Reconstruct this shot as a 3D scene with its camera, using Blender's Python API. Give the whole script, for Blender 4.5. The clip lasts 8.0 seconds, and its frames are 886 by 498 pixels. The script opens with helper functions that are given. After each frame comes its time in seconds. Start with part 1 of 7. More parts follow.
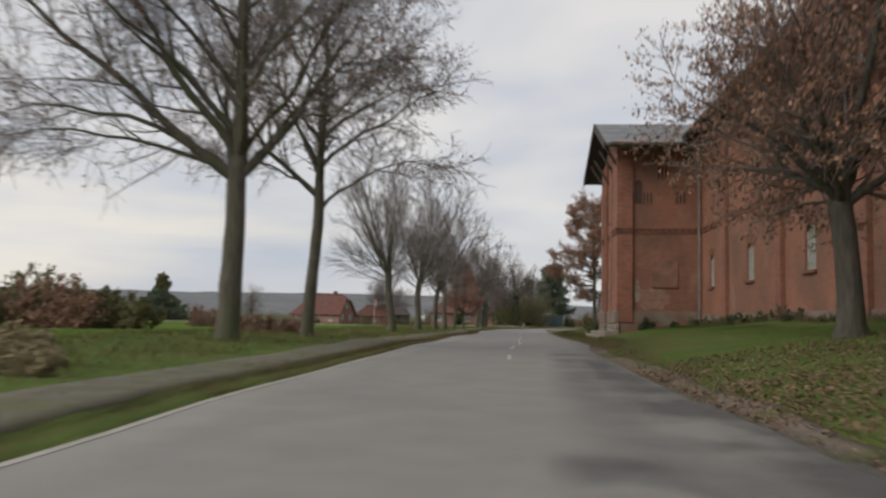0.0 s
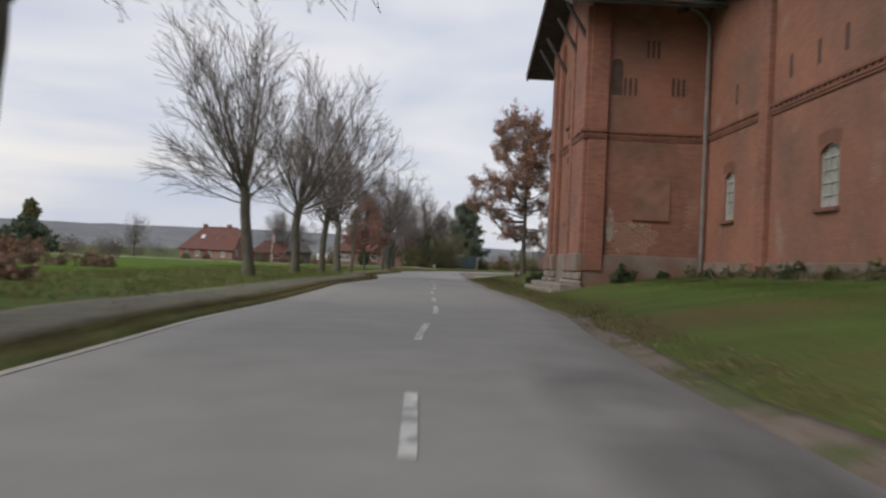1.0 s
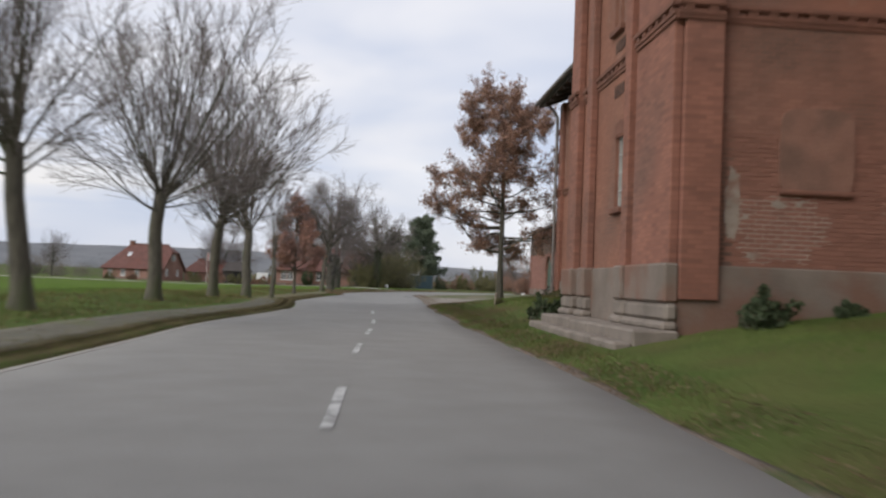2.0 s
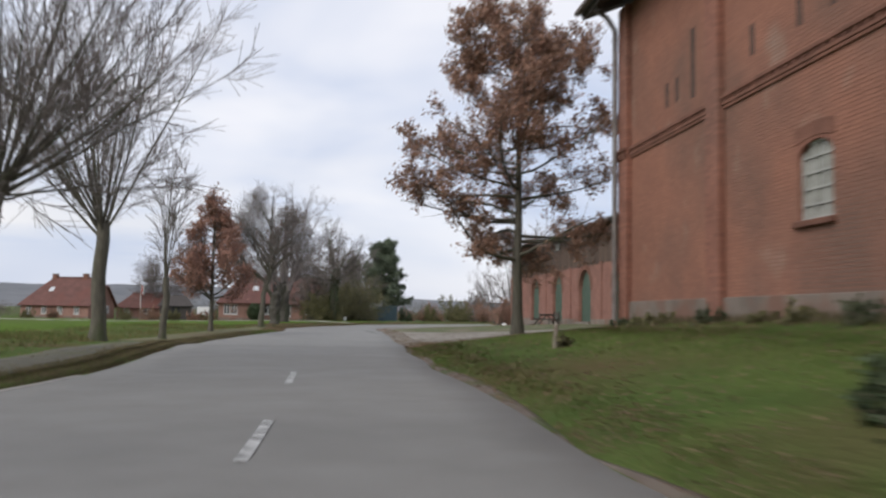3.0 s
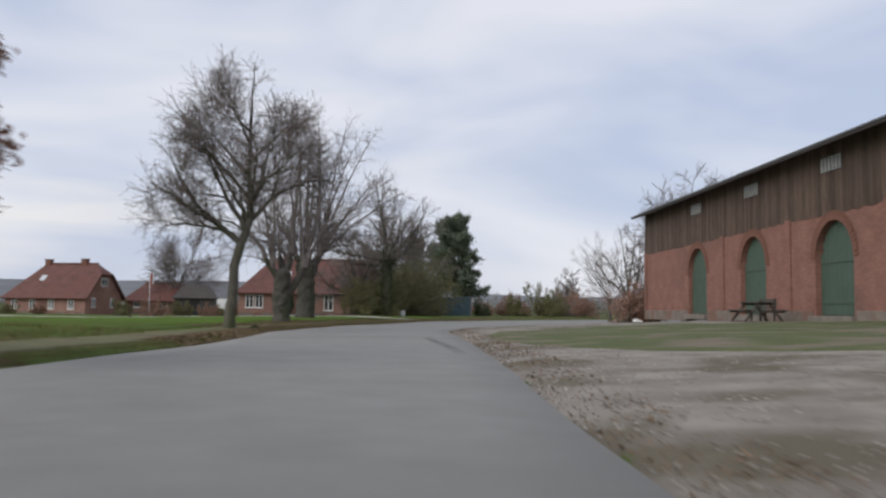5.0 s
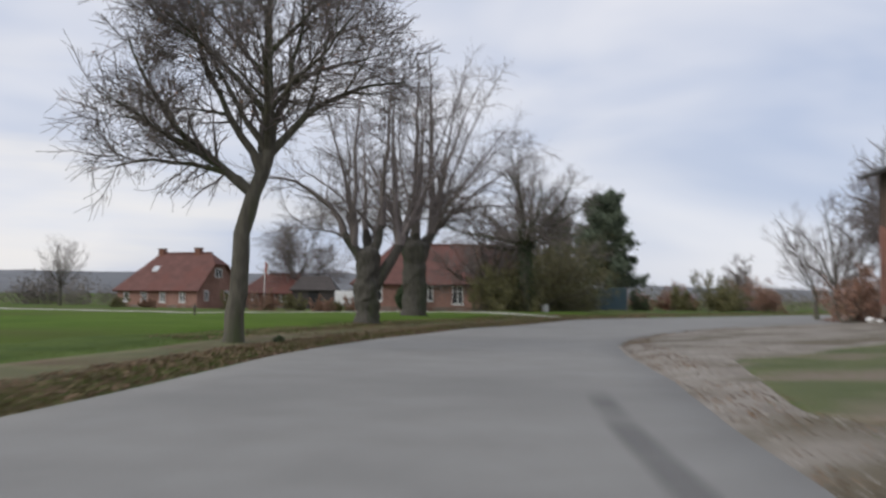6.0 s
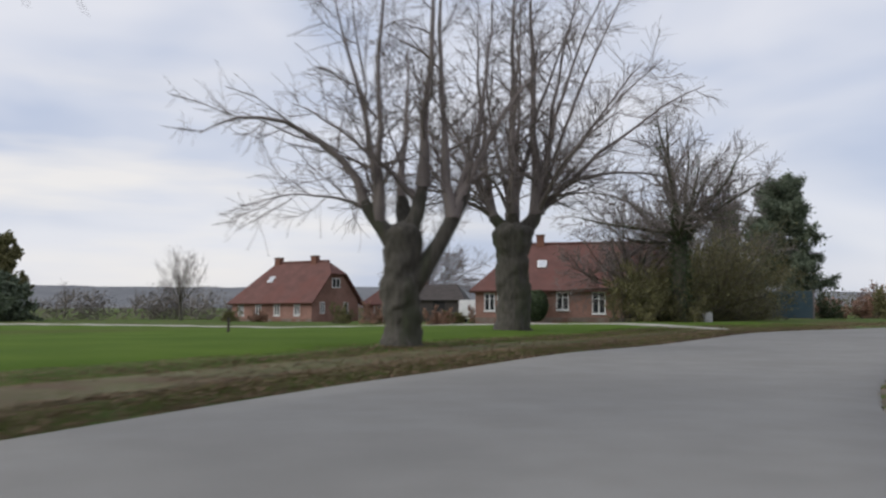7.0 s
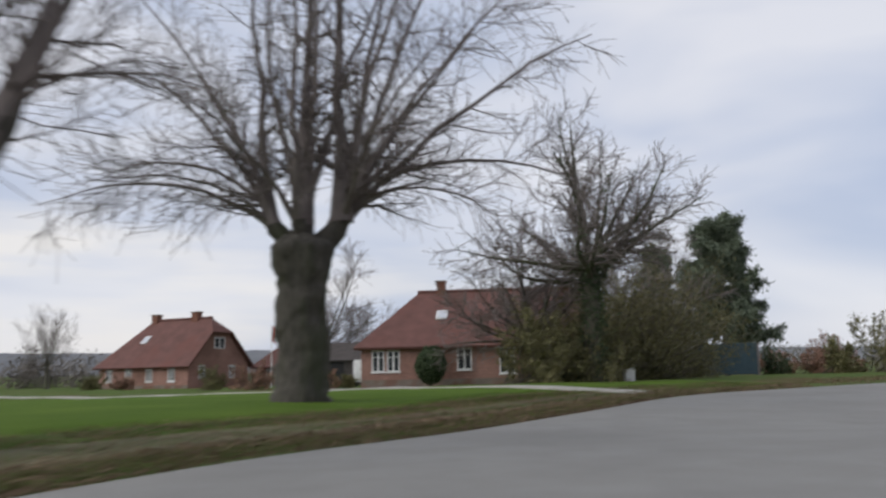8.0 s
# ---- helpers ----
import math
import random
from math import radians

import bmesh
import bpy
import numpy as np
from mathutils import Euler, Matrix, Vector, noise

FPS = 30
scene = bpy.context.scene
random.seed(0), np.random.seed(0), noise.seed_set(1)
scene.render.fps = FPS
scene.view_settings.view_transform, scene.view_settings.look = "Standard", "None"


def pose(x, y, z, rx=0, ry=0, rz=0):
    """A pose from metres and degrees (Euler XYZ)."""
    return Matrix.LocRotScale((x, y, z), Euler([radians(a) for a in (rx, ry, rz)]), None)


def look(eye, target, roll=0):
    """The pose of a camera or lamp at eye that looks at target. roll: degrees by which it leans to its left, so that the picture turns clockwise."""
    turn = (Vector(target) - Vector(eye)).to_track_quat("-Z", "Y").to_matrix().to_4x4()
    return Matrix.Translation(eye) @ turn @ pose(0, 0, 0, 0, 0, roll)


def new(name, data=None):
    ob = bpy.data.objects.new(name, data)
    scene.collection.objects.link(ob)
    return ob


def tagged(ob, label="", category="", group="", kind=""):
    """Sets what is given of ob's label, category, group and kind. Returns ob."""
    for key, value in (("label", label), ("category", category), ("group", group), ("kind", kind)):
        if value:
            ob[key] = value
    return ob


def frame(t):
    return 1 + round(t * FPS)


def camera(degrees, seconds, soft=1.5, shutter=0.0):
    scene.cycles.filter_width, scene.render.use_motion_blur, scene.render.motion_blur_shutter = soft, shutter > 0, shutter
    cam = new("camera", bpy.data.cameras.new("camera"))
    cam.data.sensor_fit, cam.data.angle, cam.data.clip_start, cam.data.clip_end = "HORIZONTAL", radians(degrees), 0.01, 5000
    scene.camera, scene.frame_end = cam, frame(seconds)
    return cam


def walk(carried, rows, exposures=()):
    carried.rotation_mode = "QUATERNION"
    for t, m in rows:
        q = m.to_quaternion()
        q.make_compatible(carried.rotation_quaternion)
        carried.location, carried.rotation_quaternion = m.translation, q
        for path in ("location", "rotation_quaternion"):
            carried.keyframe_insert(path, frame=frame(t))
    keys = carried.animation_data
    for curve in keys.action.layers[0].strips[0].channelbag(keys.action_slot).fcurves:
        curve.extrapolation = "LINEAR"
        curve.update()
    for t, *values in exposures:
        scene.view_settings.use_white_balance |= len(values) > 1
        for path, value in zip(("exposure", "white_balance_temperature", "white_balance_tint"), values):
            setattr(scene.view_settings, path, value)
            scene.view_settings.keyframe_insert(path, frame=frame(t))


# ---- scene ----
# ---------------------------------------------------------------- camera
cam = camera(54.0, 8.0, soft=2.4, shutter=0.35)
PATH = [
    (0, (-0.468, -2.466, 0.875), (-0.006, -0.120, 1.070), 1.2),
    (0.3, (0.768, 1.630, 0.874), (1.302, 3.962, 1.048), 0.14),
    (0.5, (1.435, 4.541, 0.869), (2.022, 6.865, 0.995), 1.6),
    (0.8, (2.609, 9.113, 0.968), (3.284, 11.414, 1.068), 1.81),
    (1, (3.661, 12.239, 0.992), (4.367, 14.532, 1.030), 2.6),
    (1.2, (4.577, 15.227, 1.056), (5.322, 17.507, 1.135), 1.9),
    (1.5, (6.275, 19.745, 1.090), (7.021, 22.025, 1.146), 2.9),
    (1.7, (7.180, 22.741, 1.075), (7.945, 25.015, 1.153), 2.8),
    (2.8, (12.862, 40.214, 0.974), (13.816, 42.412, 1.106), 1.1),
    (3, (13.776, 43.626, 0.893), (14.695, 45.835, 1.078), 1),
    (3.1, (14.090, 45.136, 0.858), (15.007, 47.347, 1.019), 1.47),
    (3.3, (15.079, 48.341, 0.870), (15.935, 50.582, 0.924), 2.02),
    (3.5, (16.106, 51.779, 0.892), (16.884, 54.044, 1.050), 0.4),
    (3.6, (16.526, 53.440, 0.892), (17.303, 55.708, 1.021), 1.06),
    (3.8, (17.293, 56.666, 1.042), (18.082, 58.926, 1.228), 0.77),
    (4, (18.228, 59.988, 1.087), (19.003, 62.256, 1.216), 0.3),
    (4.2, (19.176, 62.940, 0.888), (19.908, 65.214, 1.062), 0.1),
    (5.3, (25.594, 80.200, 0.648), (26.347, 82.472, 0.806), 1),
    (5.5, (26.452, 83.312, 0.667), (27.124, 85.613, 0.804), 1.1),
    (5.6, (26.788, 84.853, 0.638), (27.304, 87.193, 0.761), 0.16),
    (5.7, (27.173, 86.426, 0.679), (27.617, 88.781, 0.810), 0.73),
    (5.9, (27.983, 89.422, 0.728), (28.387, 91.784, 0.844), -0.02),
    (6, (28.513, 91.002, 0.856), (28.880, 93.370, 0.996), 0.7),
    (6.2, (29.172, 93.806, 0.781), (29.386, 96.187, 0.996), 1.33),
    (6.3, (29.539, 94.956, 0.749), (29.689, 97.342, 0.961), 1.19),
    (6.5, (30.372, 97.638, 0.872), (30.402, 100.030, 1.072), 1.9),
    (6.7, (31.154, 100.250, 0.619), (31.106, 102.648, 0.692), 0.99),
    (6.8, (31.625, 101.638, 0.630), (31.552, 104.035, 0.719), 0.76),
    (7, (32.490, 104.315, 0.755), (32.422, 106.708, 0.923), -0.1),
    (7.2, (33.347, 106.688, 0.666), (33.283, 109.082, 0.835), 1.02),
    (7.4, (34.139, 108.912, 0.659), (34.020, 111.298, 0.890), 1.43),
    (7.5, (34.553, 109.937, 0.719), (34.426, 112.320, 0.973), 1.4),
    (7.6, (35.171, 111.115, 0.659), (35.065, 113.496, 0.949), 0.8),
    (7.8, (35.988, 113.702, 0.580), (35.988, 116.082, 0.892), -0.33),
    (8, (37.052, 116.074, 0.648), (37.127, 118.450, 0.982), -1.1),
]
walk(cam, [(t, look(eye, target, roll)) for t, eye, target, roll in PATH],
     exposures=[(0.0, -0.03, 6950, 8), (1.2, 0.12, 6560, 10), (1.6, 0.18, 6540, 10), (3.0, 0.27, 6400, 10), (3.5, 0.20, 6350, 10), (4.0, 0.08, 6300, 10), (6.5, 0.06, 6330, 10), (8.0, 0.02, 6320, 10)])

# ---------------------------------------------------------------- world, sun
SUN_AZ, SUN_EL = radians(250), radians(36)
world = bpy.data.worlds.new("sky")
scene.world = world
world.use_nodes = True
wn, wl = world.node_tree.nodes, world.node_tree.links
wn.clear()
w_out = wn.new("ShaderNodeOutputWorld")
w_bg = wn.new("ShaderNodeBackground")
w_sky = wn.new("ShaderNodeTexSky")
w_sky.sky_type = "NISHITA"
w_sky.sun_disc = False
w_sky.sun_elevation = SUN_EL
w_sky.sun_rotation = SUN_AZ
w_sky.air_density, w_sky.dust_density, w_sky.ozone_density = 1.0, 2.0, 2.0
w_gain = wn.new("ShaderNodeMix")
w_gain.data_type, w_gain.blend_type = "RGBA", "MULTIPLY"
w_gain.inputs["Factor"].default_value = 1.0
w_gain.inputs["B"].default_value = (0.11, 0.11, 0.115, 1)
wl.new(w_sky.outputs["Color"], w_gain.inputs["A"])
# a high layer of cloud: bands and soft billows, stretched towards the horizon
w_co = wn.new("ShaderNodeTexCoord")
w_map = wn.new("ShaderNodeMapping")
w_map.inputs["Scale"].default_value = (1.0, 1.0, 3.0)
w_n1 = wn.new("ShaderNodeTexNoise")
w_n1.inputs["Scale"].default_value = 2.6
w_n1.inputs["Detail"].default_value = 3.5
w_n1.inputs["Roughness"].default_value = 0.47
w_n1.inputs["Distortion"].default_value = 0.35
wl.new(w_co.outputs["Generated"], w_map.inputs["Vector"])
wl.new(w_map.outputs["Vector"], w_n1.inputs["Vector"])
w_ramp = wn.new("ShaderNodeValToRGB")
w_ramp.color_ramp.elements[0].position, w_ramp.color_ramp.elements[0].color = 0.34, (0.52, 0.575, 0.71, 1)
w_ramp.color_ramp.elements[1].position, w_ramp.color_ramp.elements[1].color = 0.63, (0.81, 0.805, 0.84, 1)
wl.new(w_n1.outputs["Fac"], w_ramp.inputs["Fac"])
w_mix = wn.new("ShaderNodeMix")
w_mix.data_type = "RGBA"
w_mix.inputs["Factor"].default_value = 0.88
wl.new(w_gain.outputs["Result"], w_mix.inputs["A"])
w_low = wn.new("ShaderNodeMapping")
w_low.inputs["Scale"].default_value = (1.3, 1.3, 9.0)
wl.new(w_co.outputs["Generated"], w_low.inputs["Vector"])
w_n2 = wn.new("ShaderNodeTexNoise")
w_n2.inputs["Scale"].default_value, w_n2.inputs["Detail"].default_value = 1.9, 4.0
wl.new(w_low.outputs["Vector"], w_n2.inputs["Vector"])
w_sep = wn.new("ShaderNodeSeparateXYZ")
wl.new(w_co.outputs["Generated"], w_sep.inputs["Vector"])
w_band = wn.new("ShaderNodeValToRGB")
for at, value in ((0.0, 0.25), (0.06, 0.9), (0.15, 1.0), (0.30, 0.0)):
    e = w_band.color_ramp.elements.new(at)
    e.color = (value, value, value, 1)
w_band.color_ramp.elements.remove(w_band.color_ramp.elements[-1])
wl.new(w_sep.outputs["Z"], w_band.inputs["Fac"])
w_bank = wn.new("ShaderNodeMapRange")
w_bank.inputs["From Min"].default_value, w_bank.inputs["From Max"].default_value, w_bank.inputs["To Max"].default_value = 0.44, 0.62, 0.8
wl.new(w_n2.outputs["Fac"], w_bank.inputs["Value"])
w_west = wn.new("ShaderNodeMapRange")
w_west.inputs["From Min"].default_value, w_west.inputs["From Max"].default_value = 0.5, -0.3
wl.new(w_sep.outputs["X"], w_west.inputs["Value"])
w_f1, w_f2 = wn.new("ShaderNodeMath"), wn.new("ShaderNodeMath")
w_f1.operation = w_f2.operation = "MULTIPLY"
wl.new(w_band.outputs["Color"], w_f1.inputs[0])
wl.new(w_bank.outputs["Result"], w_f1.inputs[1])
wl.new(w_f1.outputs["Value"], w_f2.inputs[0])
wl.new(w_west.outputs["Result"], w_f2.inputs[1])
w_warm = wn.new("ShaderNodeMix")
w_warm.data_type = "RGBA"
w_warm.inputs["B"].default_value = (0.96, 0.90, 0.83, 1)
wl.new(w_f2.outputs["Value"], w_warm.inputs["Factor"])
wl.new(w_ramp.outputs["Color"], w_warm.inputs["A"])
wl.new(w_warm.outputs["Result"], w_mix.inputs["B"])
wl.new(w_mix.outputs["Result"], w_bg.inputs["Color"])
w_bg.inputs["Strength"].default_value = 1.0
wl.new(w_bg.outputs["Background"], w_out.inputs["Surface"])

sun = new("sun", bpy.data.lights.new("sun", "SUN"))
sun.data.energy, sun.data.angle, sun.data.color = 1.5, radians(45), (1.0, 0.95, 0.88)
sun.matrix_world = look((0, 0, 60), (0 + 60 * math.cos(SUN_EL) * -math.sin(SUN_AZ), -60 * math.cos(SUN_EL) * math.cos(SUN_AZ), 60 - 60 * math.sin(SUN_EL)))


# ---------------------------------------------------------------- materials
def material(name, base, base2=None, scale=6.0, rough=0.85, bump=0.3, bump_scale=40.0, stain=None, stain_scale=0.5,
             stain_range=(0.5, 0.7), stretch=(1, 1, 1), fleck=None, vary=0.0, island=0.0, metal=0.0, distort=0.0, spec=0.3, bump_dist=0.02, subsurface=0.0):
    m = bpy.data.materials.new(name)
    m.use_nodes = True
    n, l = m.node_tree.nodes, m.node_tree.links
    b = n["Principled BSDF"]
    b.inputs["Roughness"].default_value = rough
    b.inputs["Metallic"].default_value = metal
    b.inputs["Specular IOR Level"].default_value = spec
    co = n.new("ShaderNodeTexCoord")
    mp = n.new("ShaderNodeMapping")
    mp.inputs["Scale"].default_value = stretch
    l.new(co.outputs["Object"], mp.inputs["Vector"])
    t1 = n.new("ShaderNodeTexNoise")
    t1.inputs["Scale"].default_value, t1.inputs["Detail"].default_value, t1.inputs["Distortion"].default_value = scale, 6.0, distort
    l.new(mp.outputs["Vector"], t1.inputs["Vector"])
    ramp = n.new("ShaderNodeValToRGB")
    e = ramp.color_ramp.elements
    e[0].position, e[0].color = 0.32, (*base, 1)
    e[1].position, e[1].color = 0.68, (*(base2 or [c * 1.3 for c in base]), 1)
    l.new(t1.outputs["Fac"], ramp.inputs["Fac"])
    col = ramp.outputs["Color"]
    if stain:
        t2 = n.new("ShaderNodeTexNoise")
        t2.inputs["Scale"].default_value, t2.inputs["Detail"].default_value = stain_scale, 5.0
        l.new(mp.outputs["Vector"], t2.inputs["Vector"])
        mr = n.new("ShaderNodeMapRange")
        mr.inputs["From Min"].default_value, mr.inputs["From Max"].default_value = stain_range
        l.new(t2.outputs["Fac"], mr.inputs["Value"])
        mx = n.new("ShaderNodeMix")
        mx.data_type = "RGBA"
        l.new(mr.outputs["Result"], mx.inputs["Factor"])
        l.new(col, mx.inputs["A"])
        mx.inputs["B"].default_value = (*stain, 1)
        col = mx.outputs["Result"]
    if fleck:
        t4 = n.new("ShaderNodeTexNoise")
        t4.inputs["Scale"].default_value, t4.inputs["Detail"].default_value = 0.9, 7.0
        l.new(mp.outputs["Vector"], t4.inputs["Vector"])
        mr = n.new("ShaderNodeMapRange")
        mr.inputs["From Min"].default_value, mr.inputs["From Max"].default_value, mr.inputs["To Max"].default_value = 0.60, 0.72, 0.75
        l.new(t4.outputs["Fac"], mr.inputs["Value"])
        mx = n.new("ShaderNodeMix")
        mx.data_type = "RGBA"
        l.new(mr.outputs["Result"], mx.inputs["Factor"])
        l.new(col, mx.inputs["A"])
        mx.inputs["B"].default_value = (*fleck, 1)
        col = mx.outputs["Result"]
    for amount, node, out in ((vary, "ShaderNodeObjectInfo", "Random"), (island, "ShaderNodeNewGeometry", "Random Per Island")):
        if amount:
            src = n.new(node)
            mr = n.new("ShaderNodeMapRange")
            mr.inputs["To Min"].default_value, mr.inputs["To Max"].default_value = 1 - amount, 1 + amount
            l.new(src.outputs[out], mr.inputs["Value"])
            hs = n.new("ShaderNodeHueSaturation")
            l.new(mr.outputs["Result"], hs.inputs["Value"])
            l.new(col, hs.inputs["Color"])
            col = hs.outputs["Color"]
    l.new(col, b.inputs["Base Color"])
    if bump:
        t3 = n.new("ShaderNodeTexNoise")
        t3.inputs["Scale"].default_value, t3.inputs["Detail"].default_value = bump_scale, 4.0
        l.new(mp.outputs["Vector"], t3.inputs["Vector"])
        bp = n.new("ShaderNodeBump")
        bp.inputs["Strength"].default_value, bp.inputs["Distance"].default_value = bump, bump_dist
        l.new(t3.outputs["Fac"], bp.inputs["Height"])
        l.new(bp.outputs["Normal"], b.inputs["Normal"])
    return m


def brick_material(name, c1, c2, mortar, stain=(0.2, 0.115, 0.09), stain_range=(0.5, 0.7)):
    m = material(name, c1, c2, scale=1.2, bump=0.0, rough=0.9, stain=stain, stain_scale=0.33, stain_range=stain_range)
    n, l = m.node_tree.nodes, m.node_tree.links
    b = n["Principled BSDF"]
    co = n.new("ShaderNodeTexCoord")
    # along the wall and up: the wall's own y and z
    sep, com = n.new("ShaderNodeSeparateXYZ"), n.new("ShaderNodeCombineXYZ")
    l.new(co.outputs["Object"], sep.inputs["Vector"])
    add = n.new("ShaderNodeMath")
    l.new(sep.outputs["X"], add.inputs[0])
    l.new(sep.outputs["Y"], add.inputs[1])
    l.new(add.outputs["Value"], com.inputs["X"])
    l.new(sep.outputs["Z"], com.inputs["Y"])
    bt = n.new("ShaderNodeTexBrick")
    bt.inputs["Scale"].default_value = 1.0
    bt.inputs["Brick Width"].default_value, bt.inputs["Row Height"].default_value, bt.inputs["Mortar Size"].default_value = 0.208, 0.064, 0.007
    bt.inputs["Color1"].default_value, bt.inputs["Color2"].default_value = (0.82, 0.82, 0.82, 1), (1.12, 1.08, 1.05, 1)
    bt.inputs["Mortar"].default_value = (*mortar, 1)
    l.new(com.outputs["Vector"], bt.inputs["Vector"])
    mx = n.new("ShaderNodeMix")
    mx.data_type, mx.blend_type = "RGBA", "MULTIPLY"
    mx.inputs["Factor"].default_value = 1.0
    l.new(b.inputs["Base Color"].links[0].from_socket, mx.inputs["A"])
    l.new(bt.outputs["Color"], mx.inputs["B"])
    l.new(mx.outputs["Result"], b.inputs["Base Color"])
    bp = n.new("ShaderNodeBump")
    bp.inputs["Strength"].default_value, bp.inputs["Distance"].default_value, bp.invert = 0.6, 0.01, True
    l.new(bt.outputs["Fac"], bp.inputs["Height"])
    l.new(bp.outputs["Normal"], b.inputs["Normal"])
    return m


M = {}
M["asphalt"] = material("asphalt", (0.214, 0.208, 0.193), (0.246, 0.24, 0.223), scale=1.6, rough=0.8, bump=0.35, bump_scale=160, stain=(0.186, 0.181, 0.168), stain_scale=0.22, stain_range=(0.5, 0.75), bump_dist=0.006)
M["paint"] = material("road_paint", (0.40, 0.40, 0.385), (0.56, 0.56, 0.54), scale=9, rough=0.7, bump=0.2, stain=(0.24, 0.237, 0.225), stain_scale=6, stain_range=(0.46, 0.58))
M["edge_stone"] = material("edge_stone", (0.30, 0.285, 0.25), (0.40, 0.38, 0.34), scale=5, bump=0.4)
M["ground"] = material("meadow", (0.07, 0.106, 0.029), (0.105, 0.144, 0.04), scale=0.9, rough=0.95, spec=0.06, bump=0.8, bump_scale=14, stain=(0.12, 0.095, 0.045), stain_scale=0.16, stain_range=(0.52, 0.68), bump_dist=0.08)
M["field"] = material("field", (0.066, 0.114, 0.016), (0.098, 0.15, 0.025), scale=0.35, rough=0.95, bump=0.6, bump_scale=8, stain=(0.085, 0.10, 0.03), stain_scale=0.06, stain_range=(0.5, 0.7), bump_dist=0.06, spec=0.04)
M["path"] = material("path_gravel", (0.105, 0.10, 0.074), (0.148, 0.14, 0.105), scale=2.5, rough=0.95, bump=0.6, bump_scale=60, stain=(0.115, 0.12, 0.06), stain_scale=0.7, stain_range=(0.54, 0.66))
M["worn_grass"] = material("worn_grass", (0.075, 0.095, 0.035), (0.115, 0.125, 0.05), scale=1.2, rough=0.95, bump=0.8, bump_scale=14, stain=(0.19, 0.155, 0.115), stain_scale=0.55, stain_range=(0.50, 0.64), bump_dist=0.06)
M["edge_blade"] = material("dark_verge_blades", (0.10, 0.085, 0.046), (0.155, 0.122, 0.07), scale=0.8, rough=0.9, bump=0, island=0.35)
M["dry_verge"] = material("dry_verge", (0.105, 0.105, 0.05), (0.15, 0.14, 0.07), scale=1.4, rough=0.95, bump=0.7, bump_scale=20, stain=(0.12, 0.085, 0.05), stain_scale=0.5, stain_range=(0.5, 0.64), bump_dist=0.04)
M["pebble"] = material("forecourt_pebbles", (0.20, 0.18, 0.155), (0.36, 0.335, 0.30), scale=3, rough=0.9, bump=0, island=0.4)
M["drive"] = material("pale_drive_gravel", (0.30, 0.285, 0.25), (0.40, 0.38, 0.34), scale=2, rough=0.95, bump=0.5, bump_scale=40)
M["dirt"] = material("shoulder_dirt", (0.13, 0.104, 0.083), (0.19, 0.155, 0.125), scale=3, rough=0.95, bump=0.6, bump_scale=40, stain=(0.085, 0.10, 0.04), stain_scale=1.1, stain_range=(0.5, 0.6))
M["gravel"] = material("forecourt_gravel", (0.195, 0.17, 0.142), (0.315, 0.285, 0.245), scale=1.3, rough=0.95, bump=0.8, bump_scale=26, stain=(0.13, 0.11, 0.075), stain_scale=0.55, stain_range=(0.48, 0.62), bump_dist=0.03)
M["grass_blade"] = material("grass_blades", (0.084, 0.124, 0.032), (0.126, 0.166, 0.048), scale=0.8, rough=0.85, bump=0, island=0.35, spec=0.1)
M["dry_blade"] = material("dry_grass_blades", (0.11, 0.10, 0.035), (0.2, 0.16, 0.07), scale=0.8, rough=0.85, bump=0, island=0.35)
M["brick"] = material("red_brick", (0.262, 0.127, 0.088), (0.348, 0.163, 0.110), scale=0.5, rough=0.9, bump=0.3, bump_scale=60, fleck=(0.33, 0.235, 0.185), stain=(0.185, 0.112, 0.085), stain_scale=0.36, stain_range=(0.44, 0.68), island=0.07, vary=0.0, bump_dist=0.004)
M["brick_piece"] = material("red_brick_piece", (0.225, 0.109, 0.080), (0.30, 0.143, 0.103), scale=0.5, rough=0.9, bump=0.3, bump_scale=60, fleck=(0.33, 0.235, 0.185), stain=(0.185, 0.112, 0.085), stain_scale=0.36, stain_range=(0.44, 0.68), vary=0.12, bump_dist=0.004)
M["worn_brick"] = material("weathered_brick", (0.245, 0.126, 0.092), (0.32, 0.16, 0.115), scale=0.6, rough=0.9, bump=0.3, bump_scale=60, fleck=(0.31, 0.225, 0.18), stain=(0.15, 0.094, 0.072), stain_scale=0.55, stain_range=(0.40, 0.60), island=0.1, bump_dist=0.004)
M["mortar"] = material("mortar", (0.226, 0.111, 0.080), (0.30, 0.146, 0.104), scale=2, rough=0.95, bump=0.4)
M["brick_tex"] = brick_material("brick_pilaster", (0.235, 0.112, 0.082), (0.305, 0.144, 0.105), (0.95, 0.9, 0.85))
M["far_brick"] = brick_material("brick_wall", (0.235, 0.12, 0.094), (0.295, 0.155, 0.122), (0.95, 0.9, 0.85))
M["house_brick"] = brick_material("house_brick", (0.275, 0.16, 0.13), (0.335, 0.20, 0.165), (1.0, 0.95, 0.9))
# roof glass: the reflected sky is put into its pale base colour
M["sky_tint_pane"] = material("sky_tinted_roof_glass", (0.5, 0.52, 0.55), (0.6, 0.62, 0.65), rough=0.1, bump=0)
# blackish brown that carries the shade inside slits and niche as colour
M["recess_dark"] = material("recess_shade_tint", (0.075, 0.05, 0.04), (0.11, 0.07, 0.055), scale=4)
M["dark_brick"] = material("dark_brick_trim", (0.15, 0.073, 0.052), (0.21, 0.10, 0.07), scale=2.5, rough=0.9, bump=0.5, bump_scale=30, island=0.15)
